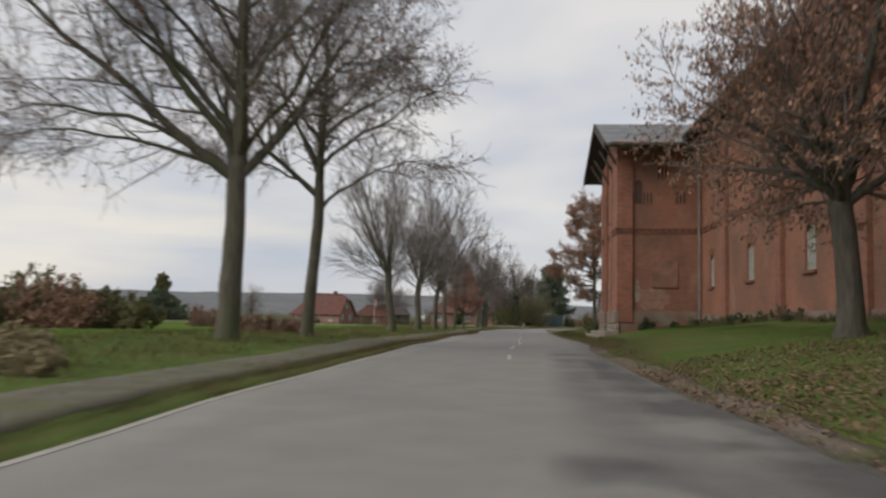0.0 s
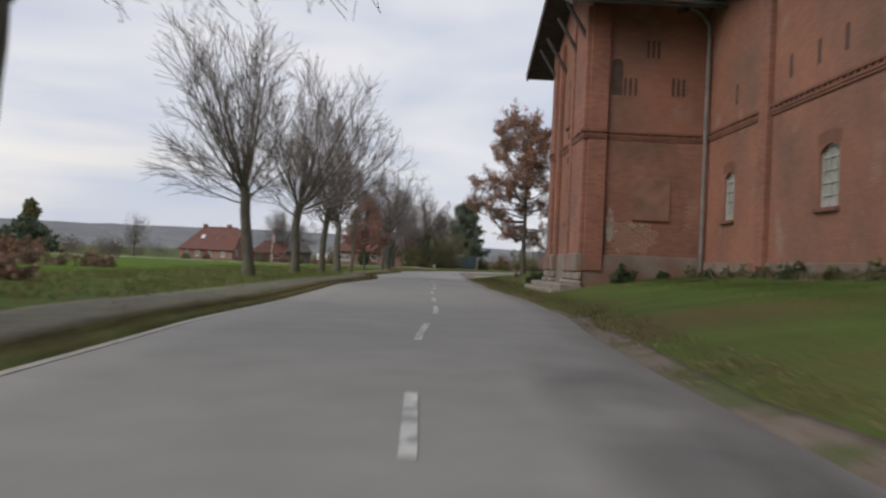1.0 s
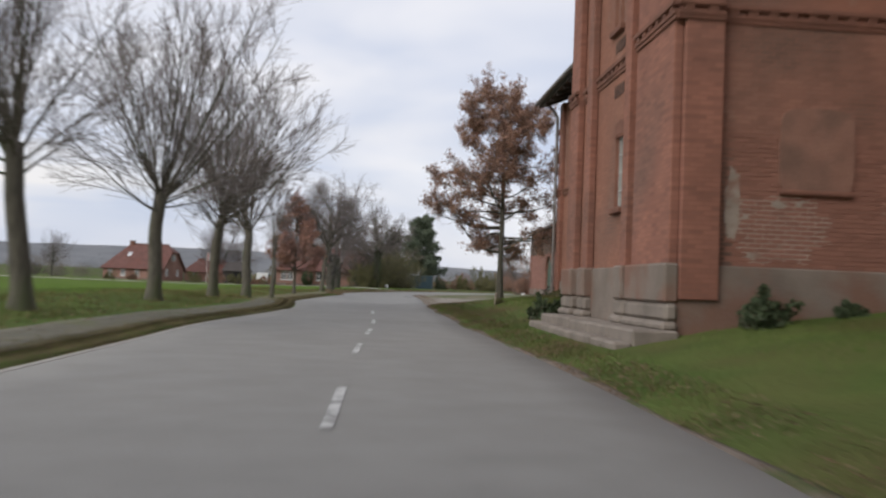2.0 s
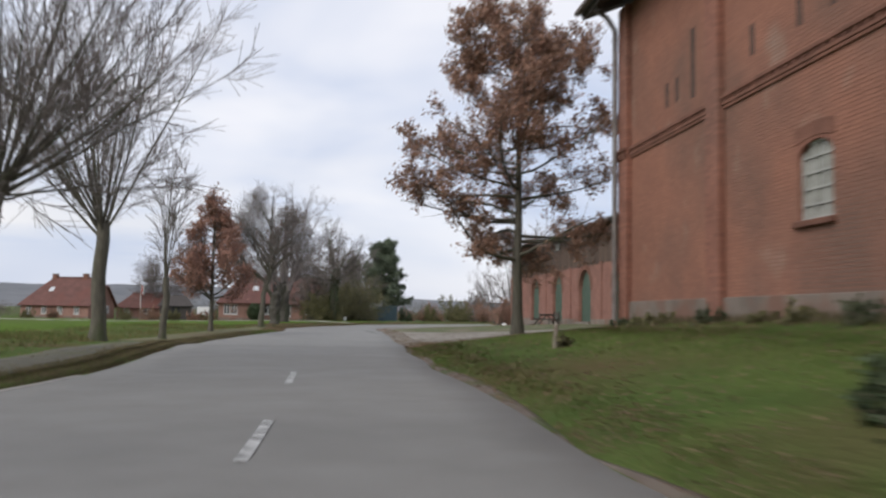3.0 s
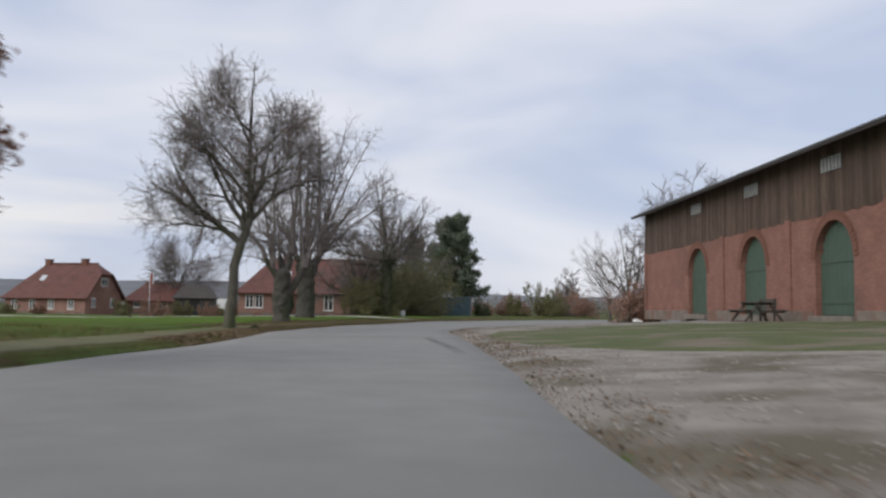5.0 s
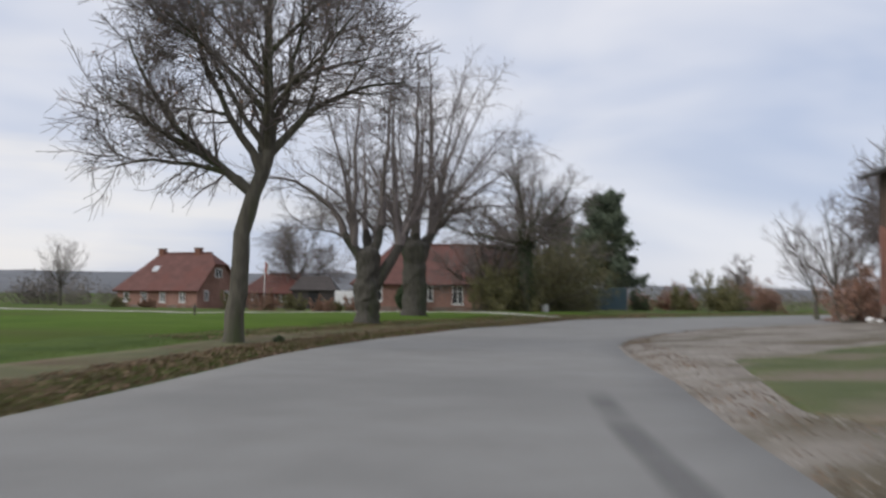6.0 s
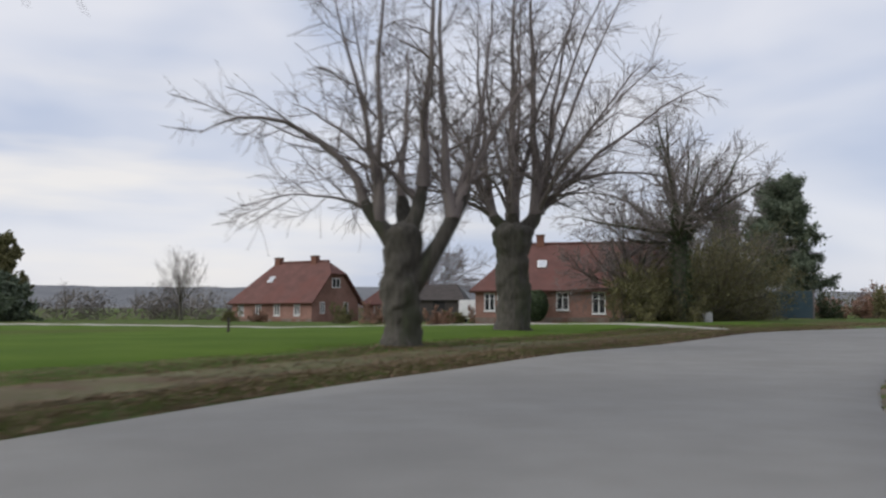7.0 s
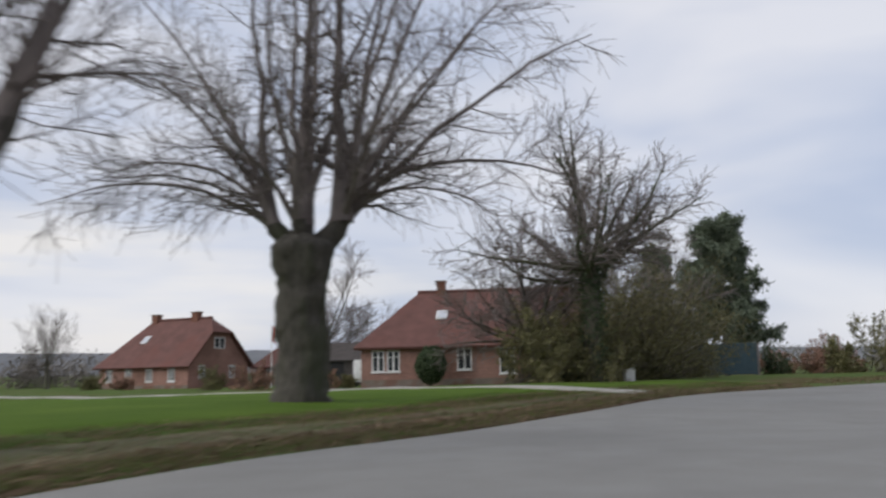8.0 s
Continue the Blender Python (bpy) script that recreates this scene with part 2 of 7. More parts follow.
M["infill"] = material("brown_infill", (0.225, 0.122, 0.09), (0.285, 0.158, 0.118), scale=2.2, rough=0.95, bump=0.5, bump_scale=22, stain=(0.175, 0.105, 0.08), stain_scale=1.6, stain_range=(0.45, 0.65))
M["plaster"] = material("old_plaster", (0.27, 0.225, 0.185), (0.37, 0.31, 0.26), scale=5, rough=0.95, bump=0.6, bump_scale=30, stain=(0.24, 0.14, 0.105), stain_scale=3.0, stain_range=(0.48, 0.62))
M["lime"] = material("washed_lime_joint", (0.36, 0.28, 0.235), (0.5, 0.42, 0.36), scale=4, rough=0.95, bump=0.3)
M["plinth"] = material("plinth_render", (0.165, 0.135, 0.112), (0.245, 0.205, 0.172), scale=1.3, rough=0.95, bump=0.5, bump_scale=18, stain=(0.2, 0.118, 0.088), stain_scale=0.9, stain_range=(0.47, 0.62))
M["stone"] = material("step_stone", (0.17, 0.145, 0.122), (0.255, 0.22, 0.186), scale=2.2, rough=0.9, bump=0.6, bump_scale=12)
M["slate"] = material("roof_slate", (0.14, 0.145, 0.15), (0.21, 0.215, 0.22), scale=1.5, rough=0.75, bump=0.5, bump_scale=9)
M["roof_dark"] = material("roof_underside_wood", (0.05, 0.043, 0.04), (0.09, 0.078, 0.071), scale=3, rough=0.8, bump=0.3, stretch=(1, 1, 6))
M["timber"] = material("weathered_cladding", (0.076, 0.052, 0.04), (0.132, 0.092, 0.069), scale=3.0, rough=0.9, bump=0.5, bump_scale=20, stretch=(5, 5, 0.5), vary=0.3)
M["tile"] = material("clay_roof_tiles", (0.112, 0.054, 0.045), (0.155, 0.074, 0.061), scale=1.3, rough=0.8, bump=0.6, bump_scale=7, stain=(0.145, 0.06, 0.047), stain_scale=0.4)
M["green"] = material("green_door_paint", (0.058, 0.09, 0.066), (0.085, 0.128, 0.094), scale=2, rough=0.6, bump=0.3, stretch=(6, 6, 0.6))
M["white"] = material("white_paint", (0.66, 0.66, 0.64), (0.8, 0.8, 0.78), scale=5, rough=0.5, bump=0.1)
M["grey_white"] = material("aged_white_paint", (0.32, 0.32, 0.30), (0.44, 0.44, 0.41), scale=5, rough=0.6, bump=0.1)
M["metal"] = material("zinc", (0.17, 0.15, 0.14), (0.25, 0.225, 0.21), scale=4, rough=0.6, bump=0.1, metal=0.3)
M["glass"] = material("window_glass", (0.02, 0.022, 0.025), (0.04, 0.042, 0.048), scale=1, rough=0.08, bump=0, spec=0.6)
M["blind"] = material("whitewashed_pane", (0.25, 0.25, 0.22), (0.37, 0.37, 0.335), scale=4, rough=0.5, bump=0)
M["bark"] = material("grey_bark", (0.082, 0.075, 0.06), (0.14, 0.127, 0.10), scale=6, rough=0.95, bump=0.9, bump_scale=16, stretch=(2, 2, 0.5), stain=(0.085, 0.095, 0.05), stain_scale=0.9, stain_range=(0.5, 0.66), bump_dist=0.03)
M["bark_dark"] = material("dark_bark", (0.06, 0.055, 0.047), (0.105, 0.096, 0.08), scale=6, rough=0.95, bump=0.9, bump_scale=14, stretch=(2, 2, 0.5), stain=(0.055, 0.062, 0.035), stain_scale=0.9, bump_dist=0.04)
M["twig"] = material("twigs", (0.155, 0.132, 0.125), (0.215, 0.185, 0.172), scale=2, rough=0.9, bump=0)
M["twig_olive"] = material("olive_twigs", (0.13, 0.12, 0.08), (0.185, 0.165, 0.11), scale=2, rough=0.9, bump=0)
M["hedge_twig"] = material("hedge_twigs", (0.145, 0.128, 0.108), (0.20, 0.178, 0.148), scale=0.15, rough=0.95, bump=0, island=0.12)
n_, l_ = M["hedge_twig"].node_tree.nodes, M["hedge_twig"].node_tree.links
geo, mul, mean = n_.new("ShaderNodeNewGeometry"), n_.new("ShaderNodeVectorMath"), n_.new("ShaderNodeVectorMath")
mul.operation, mean.operation = "SCALE", "ADD"
mul.inputs["Scale"].default_value, mean.inputs[1].default_value = 0.3, (-0.15, -0.35, 0.55)
l_.new(geo.outputs["Normal"], mul.inputs[0])
l_.new(mul.outputs["Vector"], mean.inputs[0])
l_.new(mean.outputs["Vector"], n_["Principled BSDF"].inputs["Normal"])
M["leaf_brown"] = material("withered_leaves", (0.245, 0.142, 0.098), (0.36, 0.212, 0.15), scale=1.2, rough=0.8, bump=0, island=0.4)
M["leaf_red"] = material("russet_leaves", (0.27, 0.145, 0.105), (0.36, 0.20, 0.15), scale=1.2, rough=0.8, bump=0, island=0.35)
M["litter"] = material("leaf_litter", (0.135, 0.09, 0.056), (0.225, 0.155, 0.10), scale=2, rough=0.85, bump=0, island=0.45)
M["needle"] = material("conifer_needles", (0.105, 0.13, 0.088), (0.15, 0.18, 0.12), scale=1.5, rough=0.85, bump=0, island=0.35)
M["bush_leaf"] = material("olive_bush_leaves", (0.12, 0.115, 0.05), (0.19, 0.175, 0.08), scale=1.2, rough=0.85, bump=0, island=0.35)
M["tan_blade"] = material("tan_verge_blades", (0.15, 0.118, 0.072), (0.22, 0.172, 0.108), scale=0.8, rough=0.9, bump=0, island=0.3)
M["straw"] = material("pale_straw", (0.26, 0.22, 0.135), (0.38, 0.32, 0.20), scale=1.2, rough=0.9, bump=0, island=0.3)
M["ivy"] = material("evergreen_leaves", (0.05, 0.072, 0.036), (0.078, 0.105, 0.05), scale=2, rough=0.7, bump=0, island=0.35)
# far slopes: grey-blue of the hazy air is mixed into the base colour
M["hill_haze"] = material("haze_tinted_hill", (0.135, 0.141, 0.15), (0.18, 0.184, 0.19), scale=0.02, rough=1, bump=0.5, bump_scale=0.08, bump_dist=4)
M["blue"] = material("blue_steel", (0.05, 0.085, 0.105), (0.068, 0.108, 0.13), scale=1.5, rough=0.6, bump=0.1)
M["black"] = material("black_rubber", (0.02, 0.02, 0.02), (0.03, 0.03, 0.03), rough=0.7, bump=0)
M["red_paint"] = material("red_paint", (0.5, 0.10, 0.07), (0.58, 0.13, 0.09), rough=0.6, bump=0.1)
M["wood"] = material("grey_wood", (0.06, 0.05, 0.042), (0.11, 0.095, 0.08), scale=4, rough=0.9, bump=0.4, stretch=(1, 1, 6))


# ---------------------------------------------------------------- helpers for meshes
def bm_object(name, bm, mat, parent=None):
    me = bpy.data.meshes.new(name)
    bm.to_mesh(me)
    bm.free()
    me.materials.append(mat)
    ob = new(name, me)
    ob.parent = parent
    return ob


def part(name, bm, mat, parent, label=""):
    ob = bm_object(name, bm, mat, parent)
    return tagged(ob, label) if label else ob


def mesh_object(name, verts, faces, mat, parent=None, smooth=False):
    me = bpy.data.meshes.new(name)
    verts, faces = np.asarray(verts, np.float32), np.asarray(faces, np.int32)
    k = faces.shape[1]
    me.vertices.add(len(verts))
    me.vertices.foreach_set("co", verts.ravel())
    me.loops.add(faces.size)
    me.loops.foreach_set("vertex_index", faces.ravel())
    me.polygons.add(len(faces))
    me.polygons.foreach_set("loop_start", np.arange(0, faces.size, k, dtype=np.int32))
    me.polygons.foreach_set("use_smooth", np.full(len(faces), bool(smooth)))
    me.update(calc_edges=True)
    me.validate()
    me.materials.append(mat)
    ob = new(name, me)
    ob.parent = parent
    return ob


def holder(name, m=None, parent=None):
    ob = new(name)
    ob.empty_display_size = 0.3
    if m is not None:
        ob.matrix_world = m
    ob.parent = parent
    return ob


def add_box(bm, lo, hi, m=None, bevel=0.0):
    lo, hi = Vector(lo), Vector(hi)
    r = bmesh.ops.create_cube(bm, size=1.0)
    vs = r["verts"]
    for v in vs:
        v.co = Vector([(lo[i] + hi[i]) / 2 + v.co[i] * (hi[i] - lo[i]) for i in range(3)])
    if bevel:
        es = list({e for v in vs for e in v.link_edges})
        out = bmesh.ops.bevel(bm, geom=es, offset=bevel, segments=1, affect="EDGES")
        vs = list({v for f in out["faces"] for v in f.verts} | {v for v in vs if v.is_valid})
    if m is not None:
        bmesh.ops.transform(bm, matrix=m, verts=[v for v in vs if v.is_valid])
    return vs


def box(name, lo, hi, mat, parent, bevel=0.0, label="", m=None):
    bm = bmesh.new()
    add_box(bm, lo, hi, m, bevel)
    return part(name, bm, mat, parent, label)


def tube(bm, a, b, r0, r1=None, sides=8, caps=True):
    a, b = Vector(a), Vector(b)
    m = Matrix.Translation((a + b) / 2) @ (b - a).to_track_quat("Z", "Y").to_matrix().to_4x4()
    bmesh.ops.create_cone(bm, cap_ends=caps, segments=sides, radius1=r0, radius2=r0 if r1 is None else r1, depth=(b - a).length, matrix=m)


def prism(bm, outline, y0, y1, plane="xz"):
    """An outline in x and z, drawn out along y."""
    front = [bm.verts.new((p[0], y0, p[1])) for p in outline]
    back = [bm.verts.new((p[0], y1, p[1])) for p in outline]
    n = len(outline)
    bm.faces.new(front)
    bm.faces.new(back[::-1])
    for i in range(n):
        bm.faces.new((front[i], back[i], back[(i + 1) % n], front[(i + 1) % n]))
    bmesh.ops.recalc_face_normals(bm, faces=bm.faces)


# ---------------------------------------------------------------- the road's course and the lie of the land
ROAD_LEFT = [(-14, -45), (-6.2, -14), (-1.8, 3), (-0.8, 6.8), (0.4, 10.4), (2.1, 16.0), (3.6, 21.4), (4.9, 26.0), (6.5, 32.2), (8.3, 39.0), (10.1, 43.8),
             (11.7, 48.0), (13.0, 54), (14.05, 60.5), (15.5, 66.5), (17.3, 71.6), (19.2, 75.6), (20.75, 79.3), (21.8, 83), (22.8, 88.3), (23.8, 92.5), (25.2, 96.8),
             (27.0, 100.6), (29.0, 105), (31.3, 108.3), (33.6, 112.4), (38.2, 120.8), (44, 126.4), (54, 135), (74, 151), (130, 186), (330, 301)]
ROAD_RIGHT = [(-8.6, -45), (-1.2, -14), (3.2, 2.8), (4.4, 7.8), (5.7, 12.7), (7.3, 17.9), (8.9, 22.3), (10.4, 26.8), (12.7, 34.3), (14.1, 39.9), (15.3, 44.0),
              (16.5, 48.8), (18.35, 55.0), (20.7, 61.4), (22.8, 68.4), (24.4, 73.4), (25.85, 78.6), (27.7, 84.6), (29.7, 91.4), (31.6, 96.7), (34.4, 101.2),
              (39.5, 107.0), (47, 113.8), (60, 124), (80, 139.5), (134, 176), (334, 292)]


def smooth_line(points, count):
    p = np.array(points, float)
    d = np.r_[0, np.cumsum(np.hypot(*np.diff(p, axis=0).T))]
    q = [p[0]]
    for i in range(len(p) - 1):
        a, b, c, e = p[max(i - 1, 0)], p[i], p[i + 1], p[min(i + 2, len(p) - 1)]
        for t in np.linspace(0, 1, 9)[1:]:
            q.append(0.5 * (2 * b + (c - a) * t + (2 * a - 5 * b + 4 * c - e) * t * t + (3 * b - a - 3 * c + e) * t ** 3))
    q = np.array(q)
    d = np.r_[0, np.cumsum(np.hypot(*np.diff(q, axis=0).T))]
    s = np.linspace(0, d[-1], count)
    return np.c_[np.interp(s, d, q[:, 0]), np.interp(s, d, q[:, 1])]


LEFT, RIGHT = smooth_line(ROAD_LEFT, 520), smooth_line(ROAD_RIGHT, 520)
PROFILE_Y = [-60, 4, 12, 20, 28, 36, 44, 52, 58, 64, 70, 76, 82, 88, 96, 110, 176, 400]
PROFILE_Z = [-0.10, -0.10, 0.02, 0.07, 0.0, -0.06, -0.04, 0.02, -0.06, -0.22, -0.23, -0.14, -0.13, -0.20, -0.27, -0.25, -0.22, -0.2]


def road_z(y):
    return np.interp(y, PROFILE_Y, PROFILE_Z)


def beside(line, x, y):
    """Distance to a line, with its sign: right of it is plus."""
    x, y = np.atleast_1d(np.asarray(x, float)), np.atleast_1d(np.asarray(y, float))
    a, b = line[:-1], line[1:]
    out = np.empty(len(x))
    for i in range(0, len(x), 4000):
        px, py = x[i:i + 4000, None], y[i:i + 4000, None]
        dx, dy = (b - a).T
        t = np.clip(((px - a[:, 0]) * dx + (py - a[:, 1]) * dy) / (dx * dx + dy * dy), 0, 1)
        ex, ey = px - a[:, 0] - t * dx, py - a[:, 1] - t * dy
        d2 = ex * ex + ey * ey
        k = d2.argmin(1)
        r = np.arange(len(k))
        out[i:i + 4000] = np.sqrt(d2[r, k]) * np.where(dx[k] * ey[r, k] - dy[k] * ex[r, k] < 0, 1, -1)
    return out


COARSE_L, COARSE_R = LEFT[::4], RIGHT[::4]


def land(x, y):
    """Height of the ground."""
    x, y = np.atleast_1d(np.asarray(x, float)), np.atleast_1d(np.asarray(y, float))
    dl, dr = -beside(COARSE_L, x, y), beside(COARSE_R, x, y)
    z = road_z(y)
    ease = lambda v: np.clip(v, 0, 1) ** 2 * (3 - 2 * np.clip(v, 0, 1))
    left = -0.03 + 0.085 * ease(dl / 0.5) + 0.16 * ease((dl - 0.4) / 5.0) - 0.42 * ease((dl - 6) / 26)
    reach = np.interp(y, [45, 60, 80], [6.8, 9.0, 18.0])
    rise = np.interp(y, [45, 62], [0.86, 0.52])
    right = -0.035 + 0.05 * ease(dr / 0.5) + rise * np.sin(np.clip((dr - 0.2) / reach, 0, 1) * np.pi / 2) - 1.0 * ease((dr - 60) / 120)
    out = np.where(dl > 0, left, np.where(dr > 0, right, -0.07))
    bumps = np.array([noise.noise((a * 0.35, b * 0.35, 0)) for a, b in zip(x, y)]) * 0.05 * ease((np.maximum(dl, dr) - 0.6) / 2)
    far = np.clip((np.hypot(x - 20, y - 60) - 250) / 900, 0, 1)
    return z + out + bumps + far * 4


def land_at(x, y):
    return float(land(x, y)[0])


# ground: one sheet, fine where the road runs, coarse to the horizon
def spread(lo, hi, step, far):
    mid = np.arange(lo, hi + step / 2, step)
    out = []
    d = step
    v = hi
    while v < far:
        d *= 1.22
        v += d
        out.append(v)
    low = []
    d, v = step, lo
    while v > -far:
        d *= 1.22
        v -= d
        low.append(v)
    return np.r_[low[::-1], mid, out]


gx, gy = spread(-24, 62, 0.6, 2600), spread(-6, 150, 0.6, 2600)
GX, GY = np.meshgrid(gx, gy)
GZ = land(GX.ravel(), GY.ravel())
nx, ny = len(gx), len(gy)
idx = np.arange(nx * ny).reshape(ny, nx)
quads = np.c_[idx[:-1, :-1].ravel(), idx[:-1, 1:].ravel(), idx[1:, 1:].ravel(), idx[1:, :-1].ravel()]
ground = mesh_object("ground", np.c_[GX.ravel(), GY.ravel(), GZ], quads, M["ground"], smooth=True)
tagged(ground, "damp autumn meadow and verge grass, olive green", "ground", kind="structure")


def loft(name, a, b, across, mat, lift, height=None, drop=0.0):
    """A sheet between two lines of as many points, laid on the ground."""
    f = np.r_[0, 0.012, np.linspace(0, 1, across)[1:-1], 0.988, 1] if drop else np.linspace(0, 1, across)
    across = len(f)
    pts = a[:, None] * (1 - f[None, :, None]) + b[:, None] * f[None, :, None]
    flat = pts.reshape(-1, 2)
    z = (height(flat[:, 0], flat[:, 1]) if height else land(flat[:, 0], flat[:, 1])) + lift
    i = np.arange(len(flat)).reshape(len(a), across)
    if drop:
        z = z.reshape(len(a), across)
        z[:, 0] -= drop
        z[:, -1] -= drop
        z[0] -= drop
        z[-1] -= drop
        z = z.ravel()
    q = np.c_[i[:-1, :-1].ravel(), i[:-1, 1:].ravel(), i[1:, 1:].ravel(), i[1:, :-1].ravel()]
    return mesh_object(name, np.c_[flat, z], q, mat, smooth=True)


def shifted(line, d):
    """A line moved to its right by d."""
    t = np.gradient(line, axis=0)
    t /= np.hypot(*t.T)[:, None]
    return line + np.c_[t[:, 1], -t[:, 0]] * d


rng = np.random.default_rng(5)


def wobble(n, size, step=6):
    k = rng.normal(0, size, n // step + 2)
    return np.interp(np.arange(n) / step, np.arange(len(k)), k)


def crown_z(x, y):
    return road_z(y)


edge_l = LEFT + np.c_[wobble(520, 0.02, 3), wobble(520, 0.02, 3)]
edge_r = RIGHT + np.c_[wobble(520, 0.035, 2), wobble(520, 0.03, 2)]
road = tagged(loft("road", edge_l, edge_r, 9, M["asphalt"], 0.0, crown_z, drop=0.06), "worn grey asphalt village road with faint patches", "road", kind="structure")

mid = (LEFT + RIGHT) / 2
sel = (LEFT[:, 1] > -12) & (LEFT[:, 1] < 60)
tagged(loft("footpath", shifted(LEFT, -0.5)[sel], LEFT[sel] + (shifted(LEFT, -1.0) - LEFT)[sel] * np.interp(LEFT[sel][:, 1], [44, 60], [1.55, 1.4])[:, None] + np.c_[wobble(sel.sum(), 0.15), wobble(sel.sum(), 0.1)], 5, M["path"], 0.02, drop=0.06), "narrow grey gravel footpath beside the verge", "footpath", kind="structure")
sel = (LEFT[:, 1] > 60.3) & (LEFT[:, 1] < 124)
tagged(loft("verge", shifted(LEFT, -0.8)[sel], shifted(LEFT, -2.1)[sel] + np.c_[wobble(sel.sum(), 0.15), wobble(sel.sum(), 0.1)], 5, M["dry_verge"], 0.02, drop=0.06), "dry olive-brown strip of verge", "verge", kind="structure")
sel = (LEFT[:, 1] > -40) & (LEFT[:, 1] < 128)
fl = shifted(LEFT, -5.0)[sel]
near = shifted(LEFT, -3.1)[sel]
fl = np.where(fl[:, 1:2] > 84, near, fl) + np.c_[wobble(sel.sum(), 0.5), wobble(sel.sum(), 0.4)]
far_edge = np.c_[np.full(len(fl), -150.0), np.linspace(-60, 210, len(fl))]
far_edge[:, 0] = np.interp(fl[:, 1], [-40, 60, 100, 128], [-150, -110, -60, 8])
far_edge[:, 1] = np.interp(fl[:, 1], [-40, 0, 60, 100, 128], [-40, 60, 140, 148, 147])
tagged(loft("field", fl, far_edge, 40, M["field"], 0.03, drop=0.08), "bright green winter-crop field behind the roadside trees", "field", kind="structure")

# forecourt of trodden gravel between the road and the low barn
UDIR, VDIR = np.array([0.2690, 0.9631]), np.array([0.9631, -0.2690])
BARN = np.array([23.49, 53.92])


def yard(u, v):
    p = BARN + UDIR * u + VDIR * v
    return float(p[0]), float(p[1])


sel = (RIGHT[:, 1] > 56.5) & (RIGHT[:, 1] < 110)
fr = shifted(RIGHT, -0.7)[sel]
s = np.linspace(0, 1, len(fr))
outer = np.c_[np.interp(s, [0, 0.1, 0.25, 0.4, 1], [19.0, 22.2, 29, 38.5, 53]), np.interp(s, [0, 0.1, 0.25, 0.4, 1], [57.0, 59.4, 65, 72, 118])]
outer += np.c_[wobble(len(fr), 0.25), wobble(len(fr), 0.25)]
tagged(loft("forecourt", fr, outer, 40, M["gravel"], 0.02, drop=0.07), "pale trodden gravel forecourt with puddle stains", "forecourt", kind="structure")
sh = (RIGHT[:, 1] > -12) & (RIGHT[:, 1] < 60)
tagged(loft("shoulder", shifted(RIGHT, -0.14)[sh], RIGHT[sh] + (shifted(RIGHT, 1.0) - RIGHT)[sh] * np.interp(RIGHT[sh][:, 1], [14, 26], [0.36, 0.1])[:, None] + np.c_[wobble(sh.sum(), 0.09, 2), wobble(sh.sum(), 0.07, 2)], 6, M["dirt"], 0.022, drop=0.05), "bare brown dirt along the road edge", "road shoulder", kind="structure")
isl_a = np.array([(27.6, 82.6), (26.9, 79.4), (26.5, 76.6), (27.2, 73.6), (29.5, 71.2)])
isl_b = np.array([(30.0, 87.0), (36.0, 91.0), (41.0, 88), (41.5, 81), (39, 74)])
isl_a, isl_b = smooth_line(isl_a, 40), smooth_line(isl_b, 40)
tagged(loft("grass_island", isl_a + np.c_[wobble(40, 0.15, 3), wobble(40, 0.15, 3)], isl_b + np.c_[wobble(40, 0.4, 3), wobble(40, 0.4, 3)], 24, M["worn_grass"], 0.035, drop=0.07), "worn grass patch in the gravel forecourt", "grass", kind="structure")
dr_a = smooth_line([(-30, 166), (0, 151), (9.1, 145.2), (16.4, 139.6), (24.2, 133.6), (29.2, 129.8), (34, 125.4), (38.4, 121.4)], 60)
tagged(loft("driveway", dr_a, shifted(dr_a, 1.9), 6, M["drive"], 0.06, drop=0.07), "pale gravel drive before the brick houses", "driveway", kind="structure")

# pale concrete edging along the left side of the road
bm = bmesh.new()
k = np.where((LEFT[:, 1] > -10) & (LEFT[:, 1] < 48))[0]
a, b = shifted(LEFT, 0.05)[k], shifted(LEFT, -0.03)[k]
z = road_z(a[:, 1])
rows = [[bm.verts.new((p[0], p[1], zz + dz)) for p, zz in zip(l, z)] for l, dz in ((a, -0.05), (a, 0.005), (b, 0.005), (b, -0.05))]
for r0, r1 in zip(rows, rows[1:]):
    for i in range(len(k) - 1):
        bm.faces.new((r0[i], r0[i + 1], r1[i + 1], r1[i]))
tagged(bm_object("kerb", bm, M["edge_stone"]), "flush pale concrete edging of the road", "kerb", kind="structure")

# centre line: short worn dashes
CENTRE = smooth_line([(1.6, 5.6), (3.5, 11.9), (5.3, 18.2), (6.88, 22.88), (8.3, 27.7), (10.2, 34.3), (11.7, 39.1), (12.8, 42.8), (14.1, 47.6), (15.4, 52)], 400)


def dash(y0, y1, width):
    y = np.linspace(y0, y1, 9)
    p = np.c_[np.interp(y, CENTRE[:, 1], CENTRE[:, 0]), y]
    a, b = shifted(p, -width / 2), shifted(p, width / 2)
    ob = loft("road_marking", a, b, 3, M["paint"], 0.006, crown_z)
    return tagged(ob, "worn white centre-line dash on the asphalt", "road marking", group="centre-line dashes", kind="structure")


for y0, y1 in ((13.6, 15.2), (18.4, 20.5), (22.85, 25.4), (27.75, 29.8), (33.3, 35.3), (37.4, 39.1), (41.1, 42.8), (45.9, 47.6)):
    dash(y0, y1, 0.08)

